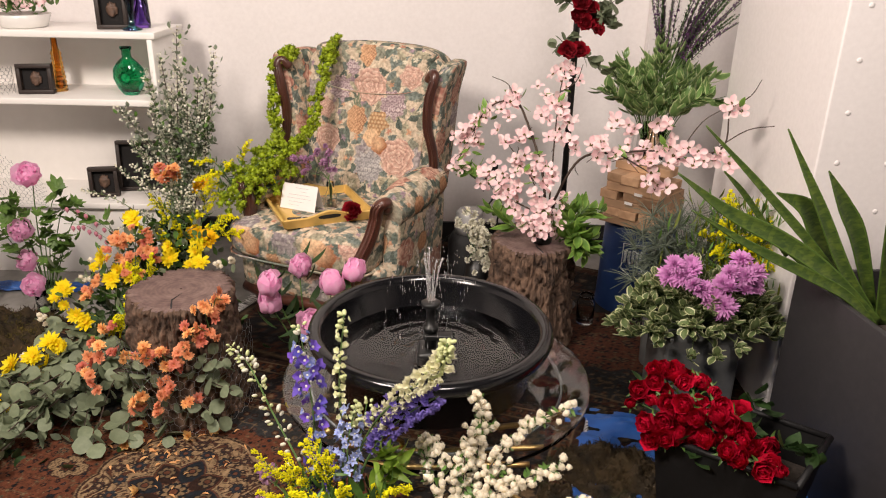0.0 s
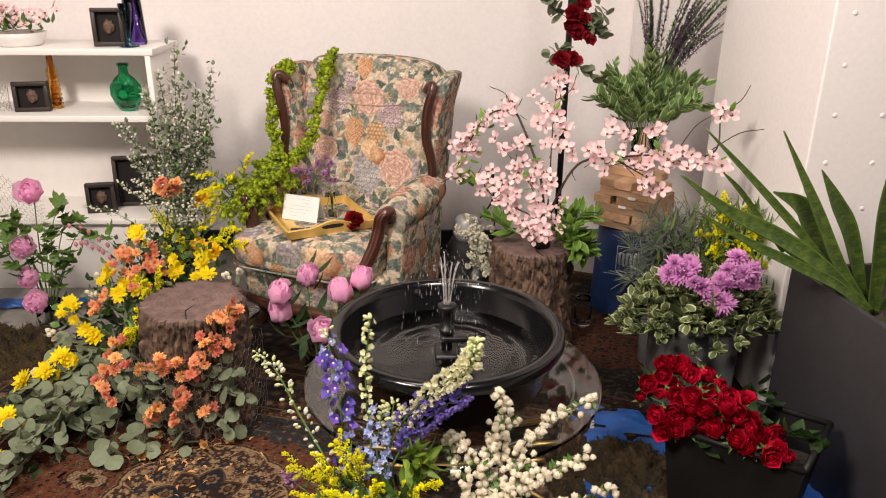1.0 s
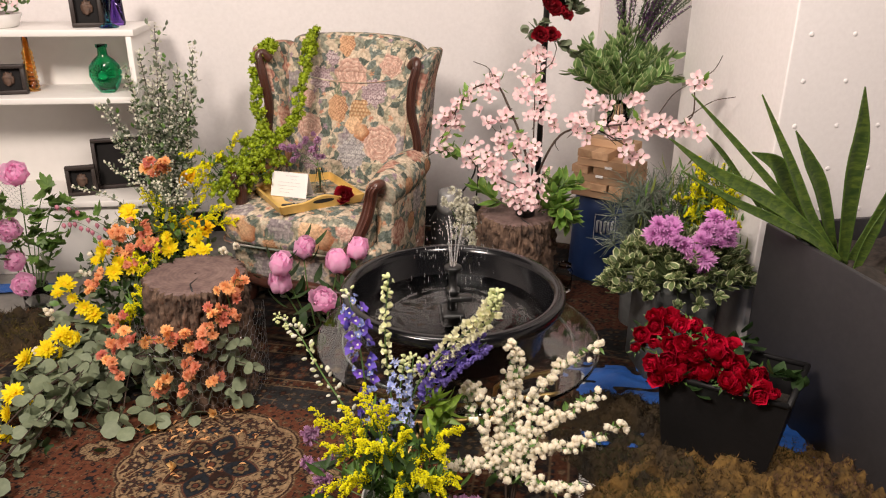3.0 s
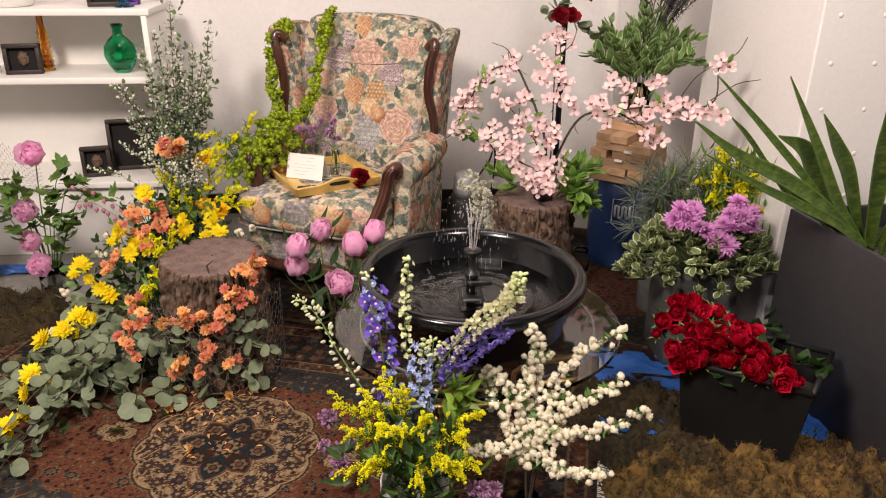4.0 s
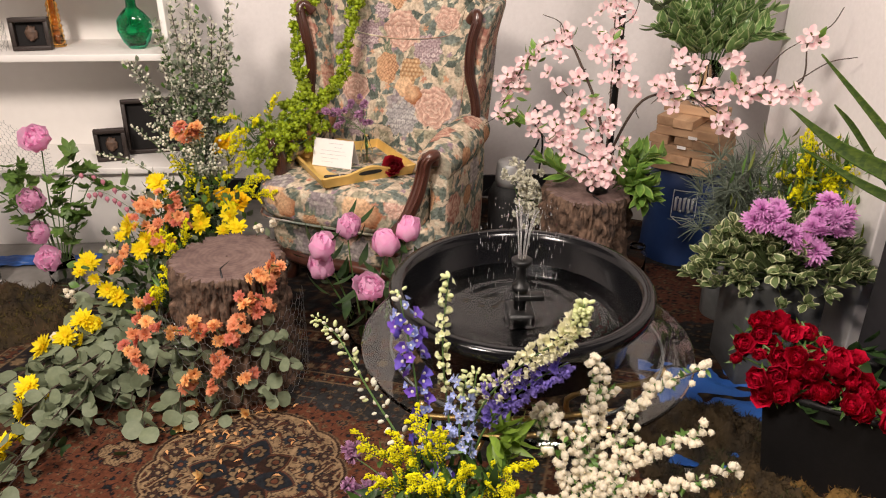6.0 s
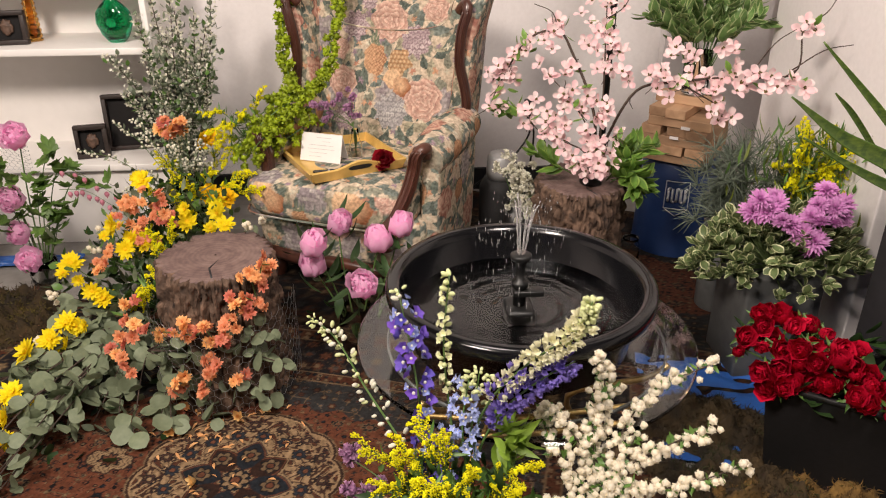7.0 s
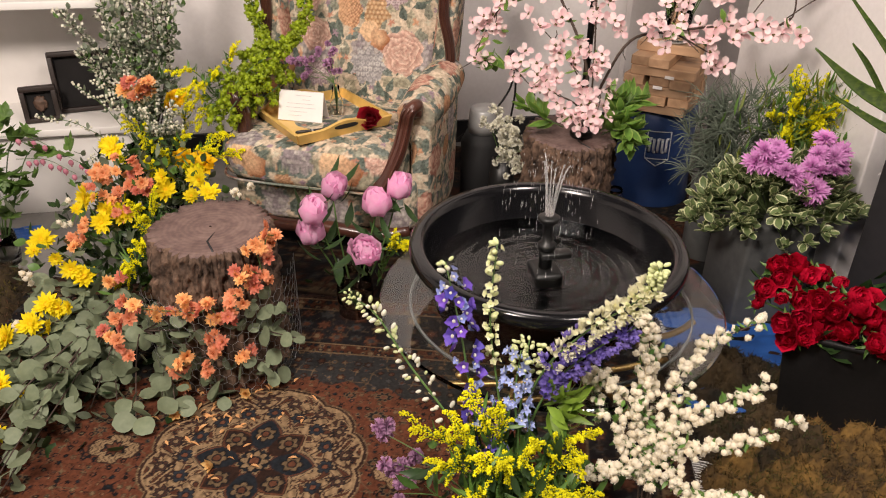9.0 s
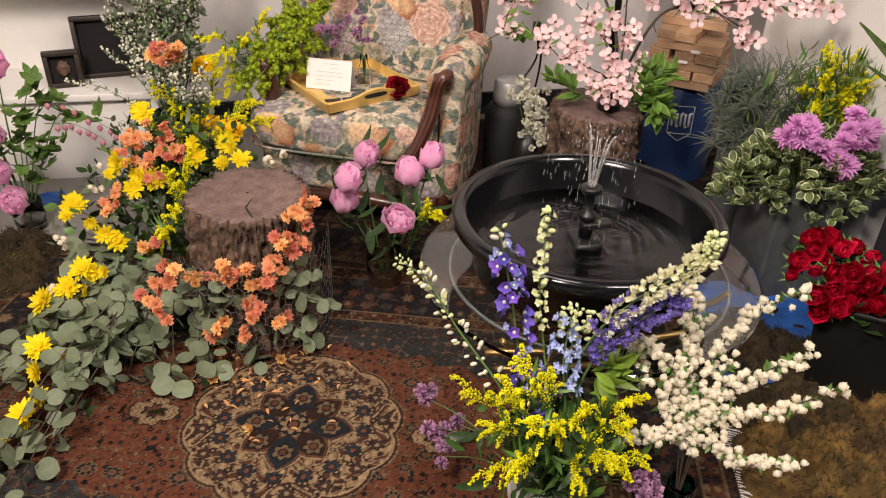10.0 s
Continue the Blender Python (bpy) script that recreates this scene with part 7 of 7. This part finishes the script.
for k in range(56):
    g = Geo()
    a, rr = R.uniform(0, TAU), R.random() ** 0.6
    c = Vector((0.16 * rr * math.cos(a), -0.05 + 0.10 * rr * math.sin(a), R.uniform(0.38, 0.62)))
    g.add(tube([Vector((0, 0, 0.33)), c], 0.0015, 4, False))
    for j in range(24):
        w = (upset(R) + Vector((0.4 * math.cos(a), 0.2 * math.sin(a), 0.35))).normalized()
        L = R.uniform(0.05, 0.115)
        g.add(tube([c, c + w * L * 0.5 + Vector((0, 0, 0.006)), c + w * L + Vector((0, 0, -0.006))], [0.0018, 0.0015, 0.0006], 3, False))
    part("tuft", g.mesh("tuft", M_greyair), ap)

# ---- red roses in the black planter ----
R = random.Random(141)
ROSE1 = [(.54, 1.83, .40), (.52, 1.80, .37), (.63, 1.87, .45), (.59, 1.84, .43), (.65, 1.83, .43), (.70, 1.85, .43), (.73, 1.81, .42), (.58, 1.79, .40), (.61, 1.77, .40), (.66, 1.75, .42), (.72, 1.73, .42), (.56, 1.73, .37), (.60, 1.74, .38), (.64, 1.72, .38), (.68, 1.71, .39)]
ROSE2 = [(.71, 1.69, .40), (.76, 1.71, .40), (.57, 1.72, .34), (.59, 1.70, .33), (.63, 1.70, .33), (.70, 1.68, .34), (.74, 1.67, .38), (.72, 1.62, .35), (.76, 1.64, .37), (.76, 1.61, .34), (.83, 1.66, .36), (.80, 1.59, .34), (.83, 1.56, .34), (.65, 1.74, .41)]
bunch = thing("rose_bunch", (0.78, 1.76, 0.2), "bunch of fresh red roses with green leaves", "flowers")
g = Geo()
o = WORLD[bunch].translation
for c in ROSE1 + ROSE2:
    bloom("rose", roses, bunch, Vector(c) - Vector((0, 0, 0.02)), Vector((-0.35, -0.75, 0.65)) + upset(R, 0.5), R, 0.95, 1.15)
    stem_part(bunch, [Vector(c), Vector(c).lerp(Vector((0.85, 1.78, 0.2)), 0.5), Vector((0.84, 1.78, 0.2)) + upset(R, 0.03)], 0.003)
    bloom("rose", roses, bunch, Vector(c) + Vector((R.uniform(0.0, 0.04), R.uniform(0, 0.05), R.uniform(-0.05, -0.02))), Vector((-0.35, -0.75, 0.65)) + upset(R, 0.6), R, 0.95, 1.2)
for c, n in (((.62, 1.72, .30), 5), ((.68, 1.68, .29), 5), ((.89, 1.66, .34), 7), ((.93, 1.62, .32), 5), ((.86, 1.8, .36), 8), ((.58, 1.86, .36), 5), ((.7, 1.84, .35), 8), ((.78, 1.70, .35), 8)):
    for k in range(n):
        g.add(blade(R.uniform(0.05, 0.075), R.uniform(0.03, 0.042), 5, -0.25, 0.15, 0.45, 0.9), along(Vector(c) + upset(R, 0.025) - o, upset(R) + Vector((0, -0.5, 0.1))))
part("foliage", g.mesh("foliage", M_darkleaf), bunch, kind="stuff")


# ---- snake plant ----
def snake_leaf_material():
    m = leafy("snake_plant_leaf", (0.115, 0.165, 0.026), (0.022, 0.050, 0.012), scale=46, stretch=(1, 1, 3.0), coarse=14, bump=0.06, through_light=0.08, rough=0.35)
    return m


M_snake = snake_leaf_material()
M_snakeband = leafy("snake_plant_band", (0.070, 0.112, 0.020), (0.022, 0.050, 0.012), scale=46, stretch=(1, 1, 3.0), coarse=14, bump=0.06, through_light=0.08, rough=0.35)
M_snakerim = leafy("snake_plant_edge", (0.12, 0.19, 0.035), (0.06, 0.12, 0.02))
R = random.Random(151)
snake = thing("snake_plant", (1.2, 1.93, 0.55), "snake plant with long banded green leaves in a trough", "plant")
LEAVES = [(0.030, -0.2, [(1.18, 1.95, .55), (1.03, 1.95, .73), (.84, 1.95, .92), (.66, 1.95, 1.09)]), (0.048, 0.0, [(1.21, 1.93, .55), (1.09, 1.93, .70), (.98, 1.93, .89), (.86, 1.93, 1.09)]), (0.072, 0.1, [(1.21, 1.96, .55), (1.12, 1.96, .78), (1.06, 1.96, .88), (1.00, 1.96, .975)]), (0.078, -0.1, [(1.21, 1.92, .55), (1.185, 1.92, .83), (1.18, 1.92, .97), (1.16, 1.92, 1.11)]), (0.064, 0.2, [(1.20, 1.91, .56), (1.04, 1.92, .70), (.90, 1.93, .79), (.74, 1.93, .87), (.60, 1.93, .97)]), (0.040, 0.3, [(1.18, 1.89, .56), (1.09, 1.90, .645), (.96, 1.91, .71), (.81, 1.92, .78), (.65, 1.93, .87)]), (0.090, 0.0, [(1.20, 1.97, .55), (1.04, 1.97, .76), (.97, 1.97, .865), (.88, 1.97, .91)]), (0.045, 0.0, [(1.23, 1.88, .55), (1.25, 1.88, .64), (1.28, 1.88, .75)]), (0.060, -0.3, [(1.24, 1.93, .55), (1.29, 1.93, .66), (1.34, 1.93, .86)]), (0.018, 0.0, [(.95, 1.99, .72), (.81, 1.99, .89), (.74, 1.99, .96)]), (0.070, 0.0, [(1.32, 1.85, .55), (1.33, 1.85, .70), (1.36, 1.85, .92)]), (0.045, 0.2, [(1.17, 1.98, .55), (1.05, 1.99, .67), (.93, 2.0, .745)])]
for w, spin, way_points in LEAVES:
    line = spline(way_points, 54)
    v, f, mi = [], [], []
    for i, q in enumerate(line):
        s = i / (len(line) - 1)
        wd = w * 0.33 * (0.55 + 0.55 * math.sin(math.pi * min(1, s * 0.95)) ** 1) * (1 - s ** 4) + 0.001
        way = (line[min(i + 1, len(line) - 1)] - line[max(i - 1, 0)]).normalized()
        side = way.cross(Vector((spin, -1, 0.35))).normalized()
        nrm = side.cross(way)
        for c in (-1, -0.82, 0, 0.82, 1):
            v.append(tuple(q + side * wd * c + nrm * wd * 0.35 * (abs(c) ** 1.5 - 0.4) - WORLD[snake].translation))
    for i in range(len(line) - 1):
        for c in range(4):
            f.append((i * 5 + c, i * 5 + c + 1, (i + 1) * 5 + c + 1, (i + 1) * 5 + c))
            mi.append(1 if c in (0, 3) else (2 if noise.noise(Vector((i * 0.9, c * 0.35, w * 90))) > 0.05 else 0))
    ob = part("leaf", Geo().add((np.array(v), f, mi)).mesh("leaf", M_snake, M_snakerim, M_snakeband), snake)
    sol = ob.modifiers.new("thickness", "SOLIDIFY")
    sol.thickness = 0.003

# ---- moss, tarp ----
R = random.Random(161)


def moss_bed(name, cx, cy, rx, ry, h, seed, mats, label, n=70, tufts=5200):
    v, f, hs = [], [], {}
    for i in range(n):
        for j in range(n):
            u, w = -1 + 2 * i / (n - 1), -1 + 2 * j / (n - 1)
            x, y = cx + rx * u, cy + ry * w
            q = Vector((x * 7, y * 7, seed))
            lump = 0.6 + 0.8 * noise.noise(q * 0.6) + 0.5 * abs(noise.noise(q * 1.3)) + 0.45 * noise.noise(q * 2.2) + 0.62 * noise.noise(q * 4) + 0.32 * noise.noise(q * 9)
            edge = max(0.0, 1 - (u * u + w * w) ** 1.4 + 0.55 * noise.noise(q * 0.5))
            z = max(-0.01, h * lump * min(1.0, edge * 1.6) - 0.004)
            v.append((x - cx, y - cy, z))
    for i in range(n - 1):
        for j in range(n - 1):
            f.append((i * n + j, (i + 1) * n + j, (i + 1) * n + j + 1, i * n + j + 1))
    ob = solo(name, Geo().add((np.array(v), f)).mesh(name, mats[0]), (cx, cy, 0), label, "moss", kind="stuff")
    g = Geo()
    for k in range(tufts):
        p = v[R.randrange(len(v))]
        if p[2] < 0.004:
            continue
        q = Vector(p) + Vector((R.uniform(-1, 1) * rx / n, R.uniform(-1, 1) * ry / n, -0.004))
        sel = noise.noise(Vector(((q.x + cx) * 5, (q.y + cy) * 5, seed + 3))) + 0.45 * noise.noise(Vector(((q.x + cx) * 17, (q.y + cy) * 17, seed))) + R.gauss(0, 0.08)
        mi = 0 if sel < 0.10 else 1
        if sel < -0.20:
            mi = 2
        w = (upset(R) + Vector((0, 0, 0.7))).normalized()
        g.add(blade(R.uniform(0.008, 0.026), R.uniform(0.0016, 0.0038), 2, R.uniform(-0.5, 0.5), 0.3, 0.5, 0.8), along(q, w, R.uniform(0, 6)), mi)
    part("tufts", g.mesh("tufts", *mats), ob, kind="stuff")


moss_bed("moss_bed", 0.86, 1.33, 0.60, 0.50, 0.078, 2.0, (M_moss, M_mossgreen, M_mossrust), "uneven bed of brown and green moss", 130, 42000)
moss_bed("moss_bed", 0.52, 1.80, 0.26, 0.26, 0.06, 7.0, (M_mossdeep, M_mossdark, M_mossdeep), "brown moss around the black planter", 70, 9000)
moss_bed("moss_bed", -1.86, 2.66, 0.36, 0.28, 0.06, 4.0, (M_mossdeep, M_mossgreen, M_mossrust), "green and rust moss beside the rug", 80, 14000)


def tarp(cx, cy, rx, ry, seed, turn):
    n = 60
    v, f = [], []
    for i in range(n):
        for j in range(n):
            u, w = -1 + 2 * i / (n - 1), -1 + 2 * j / (n - 1)
            q = Vector((u * 2.2, w * 2.2, seed))
            v.append((u * rx, w * ry, 0.006 + 0.022 * abs(noise.noise(q * 1.3)) + 0.008 * noise.noise(q * 4)))
    for i in range(n - 1):
        for j in range(n - 1):
            f.append((i * n + j, (i + 1) * n + j, (i + 1) * n + j + 1, i * n + j + 1))
    return solo("blue_tarpaulin", Geo().add((np.array(v), f)).mesh("blue_tarpaulin", M_tarp), (cx, cy, 0), "crumpled bright blue tarpaulin on the floor", "tarpaulin", turn=turn)


tarp(0.80, 1.97, 0.42, 0.25, 1.0, -12)
tarp(-2.05, 3.16, 0.40, 0.05, 3.0, 0)

# ---- things on the armchair ----
R = random.Random(171)
tray = thing("gold_tray", (-0.530, 2.975, 0.472), "square gold serving tray with cut-out handles", "tray", turn=25)
half = 0.168
part("base", Geo().add(block(0.336, 0.336, 0.008, 0.003)).mesh("base", M_gold), tray)
for k in range(4):
    outline = []
    for i in range(33):
        s = -1 + i / 16
        top = 0.042 + (0.024 * (0.5 + 0.5 * math.cos(math.pi * min(1, abs(s) / 0.55))) if k % 2 == 0 else 0)
        outline.append((s * (half + 0.012), top))
    outline += [(half, 0.004), (-half, 0.004)]
    m = WORLD[tray] @ Matrix.Rotation(k * math.pi / 2, 4, "Z") @ Matrix.Translation((0, -half, 0)) @ Matrix.Rotation(radians(18), 4, "X")
    w = part("rim", Geo().add(slab(outline, 0.010)).mesh("rim", M_gold, smooth=False), tray, m)
    if k % 2 == 0:
        hole = [(0.045 * math.copysign(abs(math.cos(a)) ** 0.6, math.cos(a)), 0.043 + 0.009 * math.sin(a)) for a in np.linspace(0, TAU, 20, endpoint=False)]
        # no hole is cut: a solid black slab gives the slot its shade
        part("handle_opening", Geo().add(slab(hole, 0.0125)).mesh("handle_opening", M_base, smooth=False), w, m, "black slab for the shade in the handle slot")
card = thing("folded_card", (-0.595, 2.985, 0.482), "white folded tent card with handwriting", "card", turn=-22)
for sgn in (-1, 1):
    m = WORLD[card] @ Matrix.Translation((0, sgn * 0.035, 0)) @ Matrix.Rotation(radians(sgn * 20), 4, "X")
    leaf_ = part("leaf", Geo().add(block(0.165, 0.0012, 0.105, 0)).mesh("leaf", M_paper, smooth=False), card, m)
    if sgn == -1:
        for i, (w0, x0) in enumerate(((0.06, 0.01), (0.03, 0.02), (0.10, 0.0), (0.11, 0.0), (0.07, -0.01), (0.05, -0.02))):
            part("line", Geo().add(block(w0, 0.0006, 0.0014, 0)).mesh("line", M_ink, smooth=False), leaf_, m @ Matrix.Translation((x0, -0.0011, 0.088 - 0.014 * i)), "line of faint handwriting")
pen = thing("pen", (-0.57, 2.84, 0.487), "black ballpoint pen lying on a tray", "pen", turn=8)
part("barrel", Geo().add(tube([(-0.055, 0, 0), (-0.05, 0, 0), (0.04, 0, 0), (0.055, 0, 0)], [0.002, 0.0055, 0.0055, 0.001], 10)).mesh("barrel", M_black), pen)
part("cap_band", Geo().add(tube([(0.0, 0, 0), (0.006, 0, 0)], 0.006, 10)).mesh("cap_band", M_silver), pen, label="silver band")
bud = thing("bud_vase", (-0.475, 2.995, 0.482), "small clear glass bud vase holding lilac sprigs", "vase")
part("glass", Geo().add(lathe([(0.002, 0), (0.022, 0), (0.025, 0.005), (0.024, 0.05), (0.014, 0.08), (0.013, 0.11), (0.011, 0.11), (0.012, 0.08), (0.021, 0.05), (0.022, 0.008), (0.002, 0.006)], 24)).mesh("glass", M_thinglass), bud)
for c in ((-.56, 3.0, .67), (-.53, 3.0, .70), (-.59, 3.02, .66), (-.50, 3.0, .68), (-.57, 3.0, .63), (-.48, 3.0, .72), (-.61, 3.0, .69), (-.47, 3.0, .64)):
    stem_part(bud, spline([(-.475, 2.995, .49), (-.48, 2.995, .60), c], 8), 0.0014)
    for k in range(3):
        bloom("lilac_head", lilacs, bud, Vector(c) + upset(R, 0.018), Vector((0, -0.6, 0.6)) + upset(R, 0.5), R, 0.6, 0.85)
solo("red_rose", dark_roses[0], aim((-0.365, 2.87, 0.50), (-0.2, -0.7, 0.6), 1.0, 1.0), "single deep red rose lying on a tray", "flower")

# lime garland over the wing and arm
R = random.Random(181)
gar = thing("lime_garland", (-0.75, 3.1, 0.45), "lime green garland of small pompons over the armchair", "garland")
STRANDS = [[(-.49, 3.36, 1.105), (-.51, 3.26, 1.05), (-.545, 3.20, .92), (-.58, 3.13, .77), (-.66, 3.06, .70)], [(-.66, 3.35, 1.06), (-.70, 3.33, 1.05), (-.735, 3.30, 1.0), (-.745, 3.27, .90), (-.745, 3.24, .80), (-.70, 3.12, .71)], [(-.60, 3.1, .74), (-.68, 3.05, .70), (-.75, 3.0, .67), (-.83, 2.97, .61), (-.91, 2.96, .54)], [(-.66, 3.06, .65), (-.74, 3.0, .62), (-.82, 2.96, .56), (-.90, 2.94, .50)], [(-.70, 3.05, .73), (-.77, 3.05, .68), (-.88, 3.02, .60)], [(-.62, 3.05, .62), (-.72, 2.98, .57), (-.84, 2.93, .50)], [(-.70, 2.97, .66), (-.77, 2.93, .62), (-.84, 2.90, .55)]]
for i, ln in enumerate(STRANDS):
    pts = spline(ln, 36)
    stem_part(gar, pts, 0.003)
    for j, q in enumerate(pts):
        for k in range(3 if i < 2 else 1):
            bloom("pompon", lime, gar, q + upset(R, 0.022 if i < 2 else 0.030), Vector((0, -0.6, 0.5)) + upset(R, 0.7), R, 0.6, 1.1)
goldenrod(gar, (-0.86, 3.05, 0.5), [(-.97, 2.95, .56), (-.93, 2.95, .62), (-1.0, 2.96, .60), (-.88, 2.95, .66), (-.80, 3.0, .74), (-.95, 2.9, .50), (-.72, 3.0, .60), (-1.02, 3.0, .66)], R, name="filler_plume", size=0.7)
chicken_wire(gar, lambda u, v: (-0.98 + 0.30 * u, 2.92 + 0.16 * u + 0.02 * math.sin(v * 5), 0.46 + 0.16 * v + 0.08 * u), 13, 8)

# ---- things on the shelf ----
R = random.Random(191)


def photo_frame(at, w, h, turn, lean, label, relic=True, deep=0.035):
    ob = thing("shadow_box_frame", at, label, "frame", "dark frames on the shelf", turn=turn)
    m = WORLD[ob] @ Matrix.Rotation(radians(-lean), 4, "X")
    t_ = 0.018
    part("backing", Geo().add(block(w - t_, 0.006, h - t_, 0)).mesh("backing", M_backing, smooth=False), ob, m @ Matrix.Translation((0, deep / 2 - 0.004, t_ / 2)))
    for name, sx, sz, x, z in (("rail", w, t_, 0, 0), ("rail", w, t_, 0, h - t_), ("stile", t_, h - 2 * t_, -w / 2 + t_ / 2, t_), ("stile", t_, h - 2 * t_, w / 2 - t_ / 2, t_)):
        part(name, Geo().add(block(sx, deep, sz, 0.002)).mesh(name, M_frame), ob, m @ Matrix.Translation((x, 0, z)))
    if relic:
        g = Geo()
        v, f = blob(0.026, 0.012, 0.036, 26, 18)
        for i, q in enumerate(v):
            v[i] = q * (0.75 + 0.5 * abs(noise.noise(Vector(q) * 60))) + np.array((0, 0.004, h / 2))
        g.add((v, f))
        part("ornament", g.mesh("ornament", M_relic), ob, m, "small brown dried specimen")


photo_frame((-1.845, 3.42, 0.842), 0.15, 0.13, 8, 4, "dark wooden shadow-box frame with a dried specimen")
photo_frame((-1.61, 3.42, 0.364), 0.13, 0.14, 12, 4, "small dark wooden shadow-box frame with a brown specimen")
photo_frame((-1.455, 3.53, 0.364), 0.25, 0.24, 10, 8, "large dark wooden frame with a black centre", False)
photo_frame((-1.46, 3.42, 1.129), 0.13, 0.16, 10, 4, "dark wooden shadow-box frame on the top shelf")


def bottle(name, at, prof, m, label, squash=1.0):
    ob = thing(name, at, label, "vase")
    v, f = lathe(prof, 40)
    v[:, 1] *= squash
    part("glass", Geo().add((v, f)).mesh("glass", m), ob)
    return ob


flask = [(0.002, 0), (0.03, 0), (0.036, 0.005), (0.055, 0.03), (0.072, 0.075), (0.068, 0.115), (0.045, 0.145), (0.022, 0.165), (0.02, 0.195), (0.026, 0.20), (0.026, 0.212), (0.02, 0.212), (0.016, 0.165), (0.06, 0.11), (0.066, 0.075), (0.03, 0.008), (0.002, 0.007)]
fl = bottle("green_flask", (-1.43, 3.44, 0.842), flask, M_green_glass, "round green ribbed glass flask bottle", 0.6)
for k in range(20):
    a = TAU * k / 20
    part("rib", Geo().add(tube([(0.02 * math.cos(a), -0.042, 0.08 + 0.02 * math.sin(a)), (0.048 * math.cos(a), -0.031, 0.08 + 0.048 * math.sin(a))], 0.0028, 5)).mesh("rib", M_green_glass), fl)
twist = [(0.002, 0), (0.026, 0), (0.03, 0.006)] + [(0.022 + 0.008 * abs(math.sin(i * 0.9)) - 0.0002 * i, 0.01 + i * 0.006) for i in range(28)] + [(0.014, 0.19), (0.013, 0.24), (0.018, 0.25), (0.012, 0.25), (0.01, 0.19), (0.016, 0.02), (0.002, 0.01)]
bottle("amber_bottle", (-1.775, 3.50, 0.842), twist, M_amber_glass, "tall amber glass bottle with a rippled body")
bottle("violet_vase", (-1.375, 3.50, 1.129), [(0.002, 0), (0.045, 0), (0.048, 0.01), (0.04, 0.2), (0.036, 0.2), (0.042, 0.012), (0.002, 0.01)], M_violet_glass, "straight violet glass vase", 0.7)
bottle("teal_vase", (-1.37, 3.40, 1.129), [(0.002, 0), (0.04, 0), (0.042, 0.004), (0.012, 0.02), (0.010, 0.06), (0.022, 0.12), (0.03, 0.18), (0.027, 0.18), (0.008, 0.06), (0.002, 0.05)], M_teal_glass, "slender teal glass vase with a flared foot")
bowl = thing("white_planter_bowl", (-1.86, 3.44, 1.129), "white oval bowl of pink blossoms on the shelf", "flower arrangement")
part("bowl", Geo().add(lathe([(0.002, 0), (0.085, 0), (0.095, 0.006), (0.115, 0.055), (0.11, 0.057), (0.09, 0.012), (0.002, 0.01)], 40)).mesh("bowl", M_ceramic), bowl)
for k in range(54):
    bloom("pink_blossom", dogwoods, bowl, (-1.86 + R.gauss(0, 0.09), 3.42 + R.gauss(0, 0.05), 1.21 + abs(R.gauss(0, 0.05))), OUT + upset(R, 0.6), R, 0.7, 1.0)
g = Geo()
for k in range(60):
    g.add(blade(0.05, 0.02, 4, -0.2, 0.1, 0.4, 1.0), along((R.gauss(0, 0.06), R.gauss(-0.02, 0.04), 0.06 + R.uniform(0, 0.04)), upset(R) + Vector((0, -0.3, 0.5))))
part("foliage", g.mesh("foliage", M_leaf), bowl, kind="stuff")
roll = thing("wire_roll", (-2.0, 3.42, 0.83), "loose roll of chicken wire on the shelf", "wire roll")
chicken_wire(roll, lambda u, v: (-2.0 + 0.05 * math.cos(u * TAU), 3.42 + 0.05 * math.sin(u * TAU), 0.835 + 0.12 * v), 14, 8)
mesh2 = thing("wire_netting", (-1.93, 3.30, 0.36), "loose piece of chicken wire leaning on the shelf", "wire netting")
chicken_wire(mesh2, lambda u, v: (-2.12 + 0.32 * u, 3.28 - 0.02 * u, 0.37 + 0.34 * v * (1 - 0.7 * u)), 14, 12)
